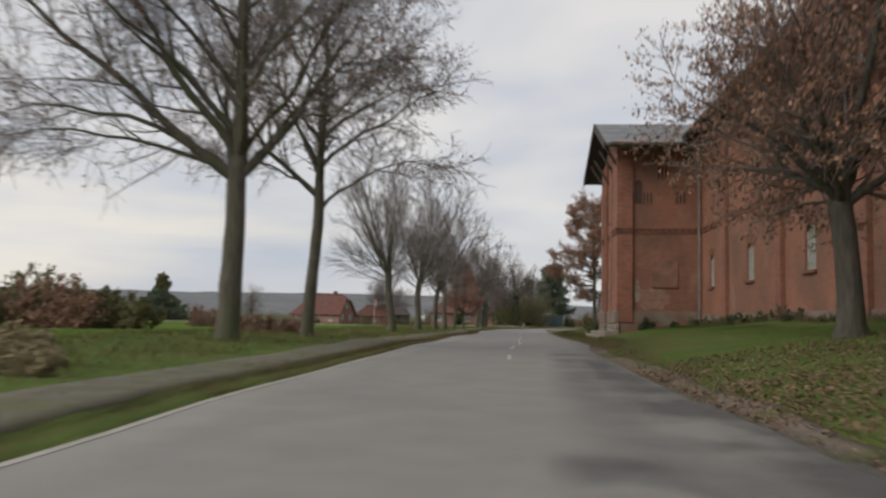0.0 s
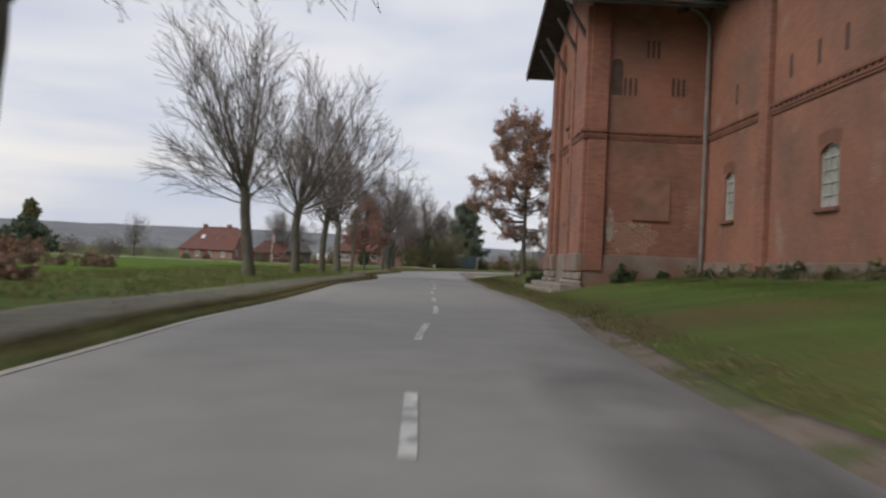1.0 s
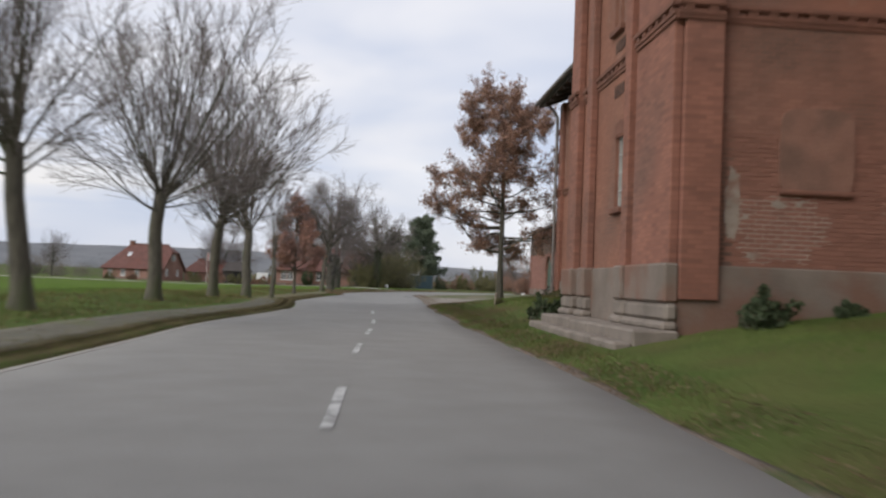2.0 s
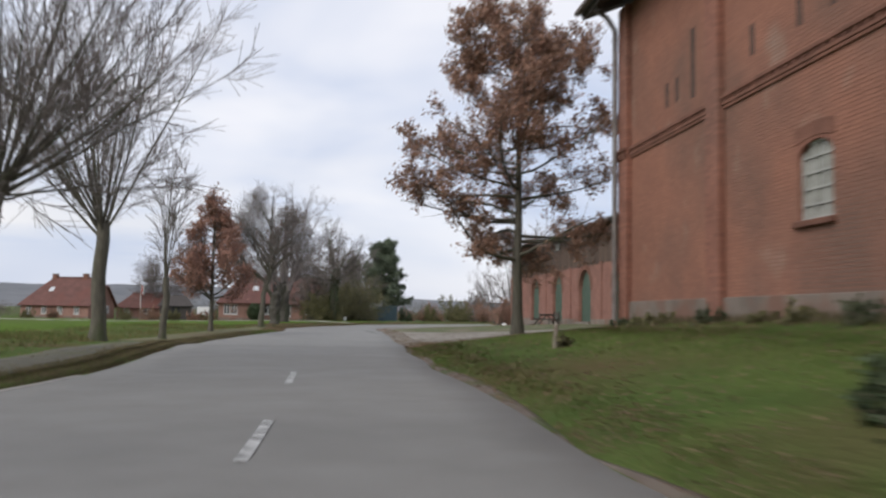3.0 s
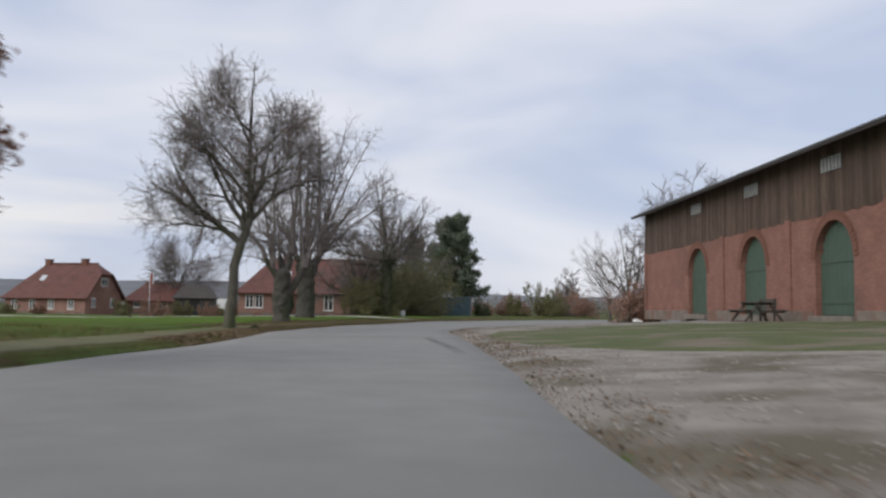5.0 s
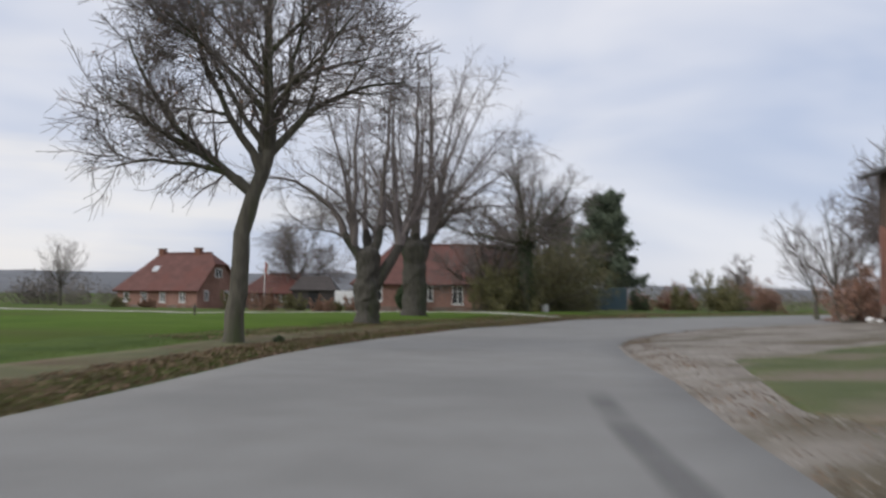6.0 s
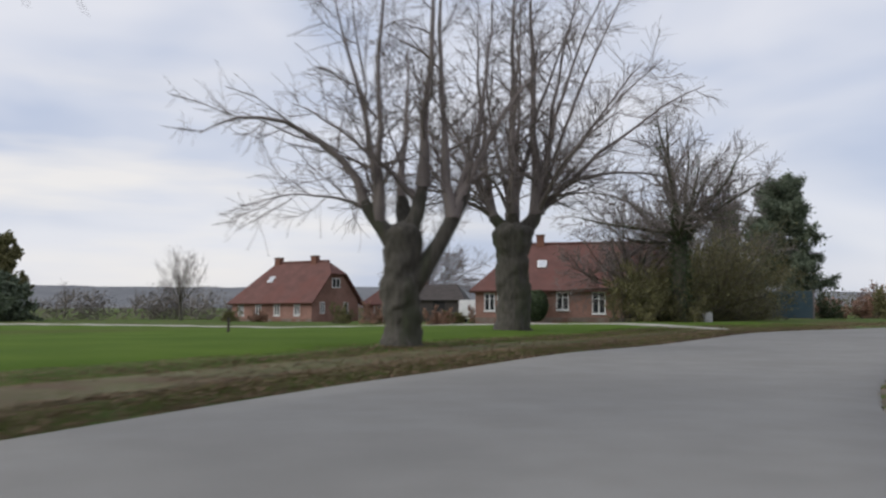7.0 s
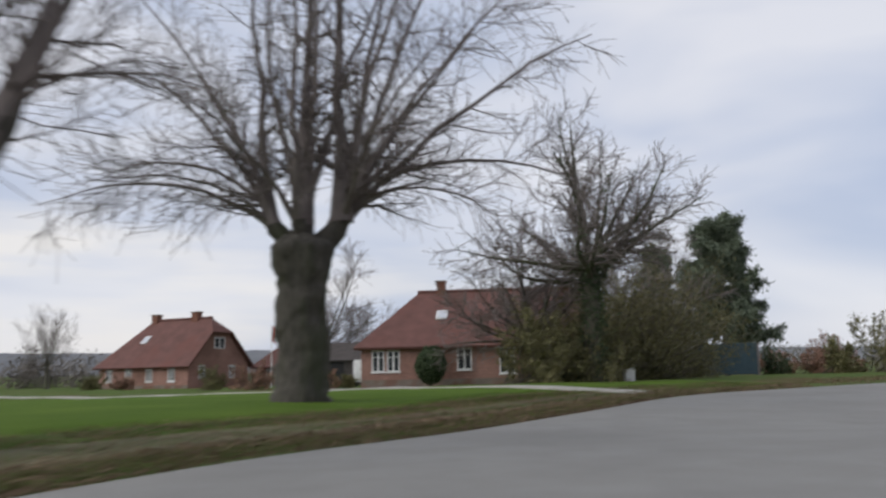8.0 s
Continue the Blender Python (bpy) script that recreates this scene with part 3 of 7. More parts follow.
# distance: wooded hills all round, with the air's haze put into their colour
def ridge(name, radius, a0, a1, low, high, seed, label):
    n = 160
    ang = np.radians(np.linspace(a0, a1, n))
    rows = []
    for r, h in ((radius * 0.8, 0.0), (radius * 0.93, 0.6), (radius, 1.0), (radius * 1.2, 0.9)):
        hh = np.array([low + (high - low) * (0.5 + 0.5 * noise.noise((math.cos(t) * 3.1 + seed, math.sin(t) * 3.1, 0))) + 2.2 * noise.noise((t * 60, seed, 1)) for t in ang])
        hh *= np.clip(np.minimum(np.arange(n), n - 1 - np.arange(n)) / (n * 0.16), 0, 1) ** 0.8
        rows.append(np.c_[20 + np.cos(ang) * r, 60 + np.sin(ang) * r, hh * h])
    v = np.concatenate(rows)
    i = np.arange(len(v)).reshape(4, n)
    q = np.c_[i[:-1, :-1].ravel(), i[:-1, 1:].ravel(), i[1:, 1:].ravel(), i[1:, :-1].ravel()]
    return tagged(mesh_object(name, v, q, M["hill_haze"], smooth=True), label, "hills", kind="structure")


ridge("backdrop", 1500, 44, 250, 26, 58, 0.3, "low wooded hills, grey-blue haze put into their colour")
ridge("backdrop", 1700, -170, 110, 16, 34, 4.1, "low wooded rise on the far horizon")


# ---------------------------------------------------------------- brick barns beside the road
BM = Matrix.Translation((BARN[0], BARN[1], 0)) @ pose(0, 0, 0, 0, 0, -math.degrees(math.atan2(UDIR[0], UDIR[1])))
U0, U1, VF = -23.16, -17.0, -3.32
UM = (U0 + U1) / 2
EAVE = 8.0


def wall_with_holes(bm, y0, y1, z0, z1, x, thick, holes):
    """A wall in the plane x, from y0 to y1, with square openings (ya, yb, za, zb) right through."""
    ys = sorted({y0, y1, *[h[0] for h in holes], *[h[1] for h in holes]})
    zs = sorted({z0, z1, *[h[2] for h in holes], *[h[3] for h in holes]})
    grid = {}

    def vert(i, j, k):
        if (i, j, k) not in grid:
            grid[i, j, k] = bm.verts.new((x + thick * k, ys[i], zs[j]))
        return grid[i, j, k]

    solid = lambda i, j: 0 <= i < len(ys) - 1 and 0 <= j < len(zs) - 1 and not any(h[0] < (ys[i] + ys[i + 1]) / 2 < h[1] and h[2] < (zs[j] + zs[j + 1]) / 2 < h[3] for h in holes)
    for i in range(len(ys) - 1):
        for j in range(len(zs) - 1):
            if not solid(i, j):
                continue
            for k in (0, 1):
                q = [vert(i, j, k), vert(i + 1, j, k), vert(i + 1, j + 1, k), vert(i, j + 1, k)]
                bm.faces.new(q if k else q[::-1])
            for di, dj, a, b in ((-1, 0, (i, j), (i, j + 1)), (1, 0, (i + 1, j), (i + 1, j + 1)), (0, -1, (i, j), (i + 1, j)), (0, 1, (i, j + 1), (i + 1, j + 1))):
                if not solid(i + di, j + dj):
                    bm.faces.new((vert(*a, 0), vert(*b, 0), vert(*b, 1), vert(*a, 1)))
    bmesh.ops.recalc_face_normals(bm, faces=bm.faces)


def roof_slab(bm, a, b, c, d, thick):
    """A slab with the upper face a b c d."""
    top = [Vector(p) for p in (a, b, c, d)]
    n = (top[1] - top[0]).cross(top[3] - top[0]).normalized()
    if n.z < 0:
        n = -n
    v1 = [bm.verts.new(p) for p in top]
    v0 = [bm.verts.new(p - n * thick) for p in top]
    bm.faces.new(v1)
    bm.faces.new(v0[::-1])
    for i in range(4):
        j = (i + 1) % 4
        bm.faces.new((v1[i], v0[i], v0[j], v1[j]))
    bmesh.ops.recalc_face_normals(bm, faces=bm.faces)


barn = holder("brick_barn", BM)
tagged(barn, "tall red-brick estate barn with a projecting gabled bay", "barn")
# window middles along the wall, width, sill, head
WIN = [(-25.3, 0.72, 2.26, 3.52), (-30.8, 0.85, 2.26, 3.52), (-36.6, 0.85, 2.26, 3.52), (-42.4, 0.85, 2.26, 3.52), (-8.42, 0.92, 2.24, 3.42), (-13.6, 0.92, 2.24, 3.42)]
# blind slits: middle, width, sill, head
SLITS = [(u, 0.17, 5.22, 5.74) for u in (-25.6, -28.85, -30.2, -31.35, -34.6 - 1, -37, -2.76, -3.3, -6.55, -8.06, -8.97, -10.6, -12.2)] + [(-4.1, 0.22, 5.1, 6.5)]
main_holes = [(u - w / 2, u + w / 2, a, b) for u, w, a, b in WIN]
slit_holes = [(u - w / 2, u + w / 2, a, b) for u, w, a, b in SLITS]
bm = bmesh.new()
wall_with_holes(bm, -62, 0, 0.2, EAVE + 0.3, 0.012, 0.4, main_holes)
main_wall = part("wall", bm, M["mortar"], barn)
for lo, hi in (((0.42, -0.41, 0.2), (14.0, -0.012, EAVE)), ((0.42, -62, 0.2), (14.0, -61.6, EAVE)), ((13.6, -61.6, 0.2), (14.0, -0.41, EAVE))):
    box("wall", lo, hi, M["brick_tex"], barn)
FW = [(-20.2, 0.5, 2.27, 3.48), (-20.12, 0.22, 5.38, 6.6), (-19.78, 0.22, 5.38, 6.6)]
front_holes = [(u - w / 2, u + w / 2, a, b) for u, w, a, b in FW]
bm = bmesh.new()
wall_with_holes(bm, U0, U1, 0.0, 8.45, VF, 0.4, front_holes)
bay_front = part("bay_wall", bm, M["mortar"], barn)
bay_side = box("bay_wall", (VF + 0.4, U0, 0.0), (0.008, U0 + 0.4, 8.45), M["mortar"], barn)
box("bay_wall", (VF + 0.4, U1 - 0.4, 0.0), (0.008, U1, 8.45), M["brick_tex"], barn)
bm = bmesh.new()
v = [bm.verts.new(p) for p in ((VF, U0, 8.45), (VF, U1, 8.45), (VF, UM, 9.7), (VF + 0.4, U0, 8.45), (VF + 0.4, U1, 8.45), (VF + 0.4, UM, 9.7))]
for f in ((0, 2, 1), (5, 3, 4), (0, 1, 4, 3), (1, 2, 5, 4), (2, 0, 3, 5)):
    bm.faces.new([v[i] for i in f])
part("gable", bm, M["brick_tex"], barn)

# roofs
ZR, ZE = 9.95, 8.14
for e_ in (U0 - 1.55, U1 + 2.4):
    bm = bmesh.new()
    roof_slab(bm, (VF - 0.8, e_, ZE), (1.4, e_, ZE), (4.5, UM, ZR), (VF - 0.8, UM, ZR), 0.1)
    part("roof", bm, M["slate"], barn, "grey slate roof of the bay")
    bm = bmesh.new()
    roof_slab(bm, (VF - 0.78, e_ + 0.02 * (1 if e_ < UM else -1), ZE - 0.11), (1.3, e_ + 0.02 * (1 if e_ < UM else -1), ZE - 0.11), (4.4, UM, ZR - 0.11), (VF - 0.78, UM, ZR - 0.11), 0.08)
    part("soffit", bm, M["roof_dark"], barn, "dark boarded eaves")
    bm = bmesh.new()
    roof_slab(bm, (VF - 0.86, e_, ZE + 0.02), (VF - 0.79, e_, ZE + 0.02), (VF - 0.79, UM, ZR + 0.02), (VF - 0.86, UM, ZR + 0.02), 0.3)
    part("bargeboard", bm, M["roof_dark"], barn, "dark timber bargeboard")
for xe in (-0.95, 14.95):
    bm = bmesh.new()
    roof_slab(bm, (xe, 0.62, EAVE + 0.42), (xe, -62.6, EAVE + 0.42), (7, -62.6, 11.6), (7, 0.62, 11.6), 0.1)
    part("roof", bm, M["slate"], barn)
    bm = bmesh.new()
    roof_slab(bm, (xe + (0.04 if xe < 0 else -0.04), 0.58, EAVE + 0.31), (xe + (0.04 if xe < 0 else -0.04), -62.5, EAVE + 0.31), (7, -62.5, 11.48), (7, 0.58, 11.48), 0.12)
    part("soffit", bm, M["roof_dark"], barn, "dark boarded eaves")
# rafter ends under the long eaves
for i in range(56):
    u = -0.4 - i * 1.1
    if U0 - 1.5 < u < U1 + 2.3:
        continue
    bm = bmesh.new()
    roof_slab(bm, (-0.86, u - 0.07, EAVE + 0.23), (-0.86, u + 0.07, EAVE + 0.23), (0.0, u + 0.07, EAVE + 0.58), (0.0, u - 0.07, EAVE + 0.58), 0.16)
    part("rafter", bm, M["roof_dark"], barn)
for u in (U0 + 0.3, U0 + 1.9, U1 - 1.9, U1 - 0.3):
    bm = bmesh.new()
    tube(bm, (VF + 0.02, u, 7.3), (VF - 0.7, u, 8.1 + (0.35 if abs(u - UM) < 3 else 0)), 0.06, 0.06, 4)
    part("bracket", bm, M["roof_dark"], barn)

# pilasters, courses, plinths
for a, b in ((-27.95, -27.45), (-34.45, -33.95), (-40.6, -40.1), (-46.8, -46.3), (-5.5, -4.95), (-0.55, 0.03)):
    box("pilaster", (-0.13, a, 0.75), (0.01, b, EAVE + 0.28), M["brick_tex"], barn, 0.01)
for a, b in ((U0 - 0.02, -21.5), (-21.15, -20.85), (-18.7, -18.35), (-17.65, U1 + 0.02)):
    box("pilaster", (VF - 0.14, a, 0.8), (VF - 0.013, b, 8.3), M["brick_tex"], barn, 0.012)
    bm = bmesh.new()
    add_box(bm, (VF - 0.22, a - 0.08, 0.75), (VF - 0.013, b + 0.08, 1.28), None, 0.03)
    part("pilaster_base", bm, M["plinth"], barn)
    bm = bmesh.new()
    for z0, z1, w in ((0.36, 0.50, 0.25), (0.498, 0.745, 0.19)):
        add_box(bm, (VF - 0.013 - w, a - w * 0.5, z0), (VF - 0.013, b + w * 0.5, z1), None, 0.05)
    part("moulded_foot", bm, M["stone"], barn, "weathered moulded stone foot")
box("pilaster", (VF - 0.016, U0 - 0.12, 0.8), (-2.8, U0 - 0.013, 8.3), M["brick_tex"], barn, 0.012)


def course(y0, y1, face, out, along_y=True):
    """A string course of two fillets with a row of dentils between."""
    bm = bmesh.new()
    for z0, z1, d in ((4.54, 4.60, 0.03), (4.60, 4.66, 0.05), (4.72, 4.79, 0.075)):
        if along_y:
            add_box(bm, (face - out - d, y0, z0), (face - out + 0.02, y1, z1), None, 0.006)
        else:
            add_box(bm, (y0, face - out - d, z0), (y1, face - out + 0.02, z1), None, 0.006)
    n = int((y1 - y0) / 0.26)
    for i in range(n):
        a = y0 + (i + 0.25) * (y1 - y0) / n
        if along_y:
            add_box(bm, (face - out - 0.055, a, 4.66), (face - out + 0.02, a + 0.13, 4.72))
        else:
            add_box(bm, (a, face - out - 0.055, 4.66), (a + 0.13, face - out + 0.02, 4.72))
    return part("string_course", bm, M["dark_brick"], barn, "dark brick string course with dentils")


course(-62, U0 - 0.15, 0.0, 0.0)
course(U1 + 0.02, -0.55, 0.0, 0.0)
course(-0.55, 0.05, -0.13, 0.0)
course(U0 - 0.12, -21.5, VF - 0.14, 0.0)
course(-21.5, -17.65, VF, 0.0)
course(-17.65, U1 + 0.02, VF - 0.14, 0.0)
course(VF - 0.14, -2.8, U0 - 0.12, 0.0, False)
course(-2.8, -0.02, U0, 0.0, False)
box("plinth", (-0.05, -62, 0.1), (0.011, U0 - 0.1, 1.16), M["plinth"], barn, 0.015, "grey rendered plinth")
box("plinth", (-0.05, U1 + 0.01, 0.1), (0.011, 0.06, 1.16), M["plinth"], barn, 0.015, "grey rendered plinth")
box("plinth", (VF - 0.05, U0 - 0.055, 0.1), (-0.05, U0 - 0.002, 1.27), M["plinth"], barn, 0.015, "patchy grey rendered plinth")
box("plinth", (VF - 0.055, U0 - 0.05, 0.1), (VF - 0.002, U1 + 0.05, 1.27), M["plinth"], barn, 0.015, "patchy grey rendered plinth")
box("plinth", (VF + 0.0, U1 + 0.002, 0.1), (-0.052, U1 + 0.05, 1.27), M["plinth"], barn, 0.015, "patchy grey rendered plinth")
# stone steps before the bay
for i, (d, z1) in enumerate(((0.92, 0.22), (0.68, 0.38))):
    for j in range(5):
        a = U0 - 0.3 + j * (U1 - U0) / 5
        b = a + (U1 - U0) / 5 - 0.012
        box("step_stone", (VF - d, a, -0.1), (VF - 0.06 if i else VF - 0.682, b, z1 + 0.01 * math.sin(j * 2.1 + i)), M["stone"], barn, 0.03, "worn pale stone step")


def bricks(face, a0, a1, z0, z1, holes, axis, out, seed):
    """Boxes for the bricks of one wall in running bond; face is the plane, out the side it looks to."""
    R = np.random.default_rng(seed)
    rows = int((z1 - z0) / 0.064)
    los, his = [], []
    for r in range(rows):
        z = z0 + r * 0.064
        n = int((a1 - a0) / 0.208) + 1
        s0 = a0 - (0.104 if r % 2 else 0.0)
        a = s0 + np.arange(n + 1) * 0.208
        lo, hi = np.maximum(a + 0.005, a0), np.minimum(a + 0.203, a1)
        keep = hi - lo > 0.03
        for h in holes:
            if z + 0.058 > h[2] and z < h[3]:
                cut_l, cut_r = (hi > h[0]) & (lo < h[0]), (lo < h[1]) & (hi > h[1])
                hi = np.where(cut_l, h[0], hi)
                lo = np.where(cut_r & ~cut_l, h[1], lo)
                keep &= ~((lo >= h[0]) & (hi <= h[1])) & (hi - lo > 0.02)
        lo, hi = lo[keep], hi[keep]
        los.append(np.c_[lo, np.full(len(lo), z + 0.005)])
        his.append(np.c_[hi, np.full(len(lo), z + 0.059)])
    lo, hi = np.concatenate(los), np.concatenate(his)
    n = len(lo)
    d = 0.003 + R.uniform(0, 0.002, n)
    tilt = R.normal(0, 0.0004, (n, 4))
    c = 0.002
    corners = np.empty((n, 8, 3))
    for k, (sa, sz) in enumerate(((0, 0), (1, 0), (1, 1), (0, 1))):
        A = np.where(sa, hi[:, 0], lo[:, 0])
        Z = np.where(sz, hi[:, 1], lo[:, 1])
        ia, iz = A + (c if not sa else -c), Z + (c if not sz else -c)
        for q, (aa, zz, dd) in enumerate(((A, Z, np.full(n, -0.004)), (ia, iz, d + tilt[:, k]))):
            P = np.full(n, face) + out * dd
            corners[:, k + 4 * q] = np.c_[P, aa, zz] if axis == "y" else np.c_[aa, P, zz]
    f = np.array([(4, 5, 6, 7), (0, 1, 5, 4), (1, 2, 6, 5), (2, 3, 7, 6), (3, 0, 4, 7)])
    if (axis == "y") == (out < 0):
        f = f[:, ::-1]
    return corners, f, lo, hi


def brick_stuff(corners, f, parent, mat="brick"):
    n = len(corners)
    faces = (np.arange(n)[:, None, None] * 8 + f[None]).reshape(-1, 4)
    ob = mesh_object("brickwork", corners.reshape(-1, 3), faces, M[mat], parent)
    return tagged(ob, "weathered red bricks in running bond", kind="stuff")


c_, f_, _, _ = bricks(0.012, -44.5, U0 - 0.02, 1.16, EAVE + 0.2, main_holes + slit_holes, "y", -1, 1)
brick_stuff(c_, f_, main_wall)
c_, f_, _, _ = bricks(0.012, U1 + 0.02, -0.02, 1.16, EAVE + 0.2, main_holes + slit_holes, "y", -1, 2)
brick_stuff(c_, f_, main_wall)
c_, f_, _, _ = bricks(VF, U0 + 0.1, U1 - 0.1, 1.27, 8.4, front_holes, "y", -1, 3)
brick_stuff(c_, f_, bay_front)
vents = []
for v0, z0 in ((-2.36, 5.8), (-0.99, 5.84), (-1.74, 6.9)):
    for k in range(3):
        vents.append((v0 + 0.15 * k, v0 + 0.15 * k + 0.075, z0, z0 + 0.5))
niche = [(-2.72, -2.40, 5.8, 6.85)]
side_c, side_f, side_lo, side_hi = bricks(U0, -2.79, -0.02, 1.27, 8.4, vents + niche, "x", -1, 4)
pick = (side_lo[:, 1] < 3.55) & (side_lo[:, 0] > -2.7) & (side_lo[:, 0] < -0.5)
pick &= np.cumsum(pick) <= 290
high = side_lo[:, 1] > 4.5
brick_stuff(side_c[~pick & high], side_f, bay_side)
brick_stuff(side_c[~pick & ~high], side_f, bay_side, "worn_brick")
# niche and slits are nearly flat plates, their inner shade painted dark
bm = bmesh.new()
prism(bm, [(-2.72, 5.8), (-2.40, 5.8), (-2.40, 6.69)] + [(-2.56 + 0.16 * math.cos(math.pi * i / 8), 6.69 + 0.16 * math.sin(math.pi * i / 8)) for i in range(1, 8)] + [(-2.72, 6.69)], U0 - 0.003, U0 - 0.001)
part("niche", bm, M["recess_dark"], bay_side, "shallow round-headed blind niche")
for hole in vents:
    box("vent_slit", (hole[0], U0 - 0.004, hole[2]), (hole[1], U0 - 0.001, hole[3]), M["recess_dark"], bay_side)
for hole in slit_holes:
    box("vent_slit", (0.008, hole[0], hole[2]), (0.0115, hole[1], hole[3]), M["recess_dark"], main_wall)


def ragged(name, cx, cz, w, h, y0, y1, mat, seed, label, rough=0.18, power=4.0):
    """A patch with a ragged outline, laid flat on the side of the bay."""
    out = []
    for i in range(40):
        t = 2 * math.pi * i / 40
        k = (abs(math.cos(t)) ** power + abs(math.sin(t)) ** power) ** (-1 / power) * (1 + rough * noise.noise((math.cos(t) * 2.4 + seed, math.sin(t) * 2.4, seed)) + rough * 0.5 * noise.noise((i * 0.9, seed, 2)))
        out.append((cx + w / 2 * k * math.cos(t), cz + h / 2 * k * math.sin(t)))
    bm = bmesh.new()
    prism(bm, out, y0, y1)
    return part(name, bm, mat, bay_side, label)


# walled-up opening with a rounded lower lip, remains of plaster, washed-out joints
ragged("infill", -1.44, 2.86, 1.04, 1.16, U0 - 0.034, U0 - 0.002, M["infill"], 3, "smooth brown infill of an old opening", 0.05, 7.0)
bm = bmesh.new()
tube(bm, (-1.96, U0 - 0.02, 2.29), (-0.93, U0 - 0.02, 2.29), 0.045, 0.045, 10)
part("ledge", bm, M["dark_brick"], bay_side)
ragged("plaster_patch", -2.6, 2.1, 0.2, 0.95, U0 - 0.009, U0 - 0.001, M["plaster"], 5, "pale streak of old plaster", 0.3, 2.6)
ragged("mortar_patch", -1.9, 1.78, 1.3, 0.95, U0 - 0.0016, U0 - 0.0005, M["lime"], 8, "washed-out pale lime joints", 0.35, 2.4)
for cx, cz, w, h in ((-1.95, 2.12, 0.2, 0.1), (-1.62, 2.14, 0.2, 0.09), (-2.0, 1.58, 0.17, 0.08), (-2.3, 1.42, 0.24, 0.1), (-2.42, 1.9, 0.1, 0.16)):
    ragged("lime_spot", cx, cz, w, h, U0 - 0.0075, U0 - 0.001, M["plaster"], cx * 7, "", 0.5, 2.0)


def window_grid(u, w, z0, z1, x, cols, rows, pane, parent):
    """Iron window: pane, frame, glazing bars, sill."""
    g = box("window", (x + 0.10, u - w / 2, z0), (x + 0.112, u + w / 2, z1), pane, parent, label="pale dusty panes in an iron grid")
    for a, b, c, d in ((u - w / 2, u - w / 2 + 0.045, z0, z1), (u + w / 2 - 0.045, u + w / 2, z0, z1), (u - w / 2 + 0.045, u + w / 2 - 0.045, z0, z0 + 0.045), (u - w / 2 + 0.045, u + w / 2 - 0.045, z1 - 0.045, z1)):
        box("frame", (x + 0.06, a, c), (x + 0.099, b, d), M["grey_white"], g)
    for i in range(1, cols):
        y = u - w / 2 + w * i / cols
        box("glazing_bar", (x + 0.07, y - 0.013, z0 + 0.045), (x + 0.098, y + 0.013, z1 - 0.045), M["grey_white"], g)
    for i in range(1, rows):
        z = z0 + (z1 - z0) * i / rows
        box("glazing_bar", (x + 0.068, u - w / 2 + 0.045, z - 0.014), (x + 0.097, u + w / 2 - 0.045, z + 0.014), M["grey_white"], g)
    box("sill", (x - 0.09, u - w / 2 - 0.07, z0 - 0.1), (x + 0.06, u + w / 2 + 0.07, z0 - 0.004), M["dark_brick"], g, 0.012)
    for i in range(9):
        a = u - w / 2 - 0.08 + (w + 0.16) * i / 9
        lift = 0.06 * math.sin(math.pi * (i + 0.5) / 9)
        box("brick", (x - 0.012, a + 0.006, z1 + 0.0 + lift - 0.02), (x + 0.05, a + (w + 0.16) / 9 - 0.006, z1 + 0.21 + lift), M["dark_brick"], g)
    return g


for u, w, z0, z1 in WIN:
    for e_ in (-1, 1):
        bm = bmesh.new()
        prism(bm, [(e_ * w / 2, z1), (e_ * w / 2, z1 - 0.24)] + [(e_ * w / 2 * math.cos(math.pi / 2 * i / 6), z1 - 0.24 + 0.235 * math.sin(math.pi / 2 * i / 6)) for i in range(1, 7)] + [(0, z1)], 0.0, 0.09)
        bmesh.ops.transform(bm, matrix=Matrix(((0, 1, 0, 0.014), (1, 0, 0, u), (0, 0, 1, 0), (0, 0, 0, 1))), verts=bm.verts)
        bmesh.ops.recalc_face_normals(bm, faces=bm.faces)
        part("arch_brickwork", bm, M["brick_tex"], main_wall)
    window_grid(u, w, z0, z1, 0.012, 3 if w > 0.8 else 2, 5, M["blind"], barn)
for u, w, z0, z1 in FW:
    window_grid(u, w, z0, z1, VF, 2 if w > 0.3 else 1, 4, M["grey_white"], barn)
# flat plates again, darkened in place of the slits' depth
for z0 in (4.18, 4.95):
    for k in range(4):
        box("vent_slit", (VF - 0.018, -20.35 + 0.15 * k, z0), (VF - 0.012, -20.27 + 0.15 * k, z0 + 0.2), M["recess_dark"], bay_front)

# downpipes and gutters
def downpipe(u, x, top, bottom, swan):
    bm = bmesh.new()
    pts = [(x - 0.12, u, bottom), (x - 0.12, u, top - 0.55), (x - swan * 0.45, u, top - 0.22), (x - swan, u, top)]
    for a, b in zip(pts, pts[1:]):
        tube(bm, a, b, 0.06, 0.06, 10)
    for z in (bottom + 0.6, (top + bottom) / 2, top - 0.8):
        tube(bm, (x - 0.12, u, z - 0.02), (x - 0.12, u, z + 0.02), 0.075, 0.075, 10)
    return part("downpipe", bm, M["metal"], barn, "grey zinc downpipe")


downpipe(-23.62, 0.0, 8.35, 0.75, 0.85)
downpipe(-0.08, -0.13, 8.3, 0.7, 0.75)
for a, b in ((-62.5, U0 - 1.6), (U1 + 2.5, 0.6)):
    bm = bmesh.new()
    tube(bm, (-1.02, a, EAVE + 0.36), (-1.02, b, EAVE + 0.36), 0.075, 0.075, 8)
    part("gutter", bm, M["metal"], barn)
bm = bmesh.new()
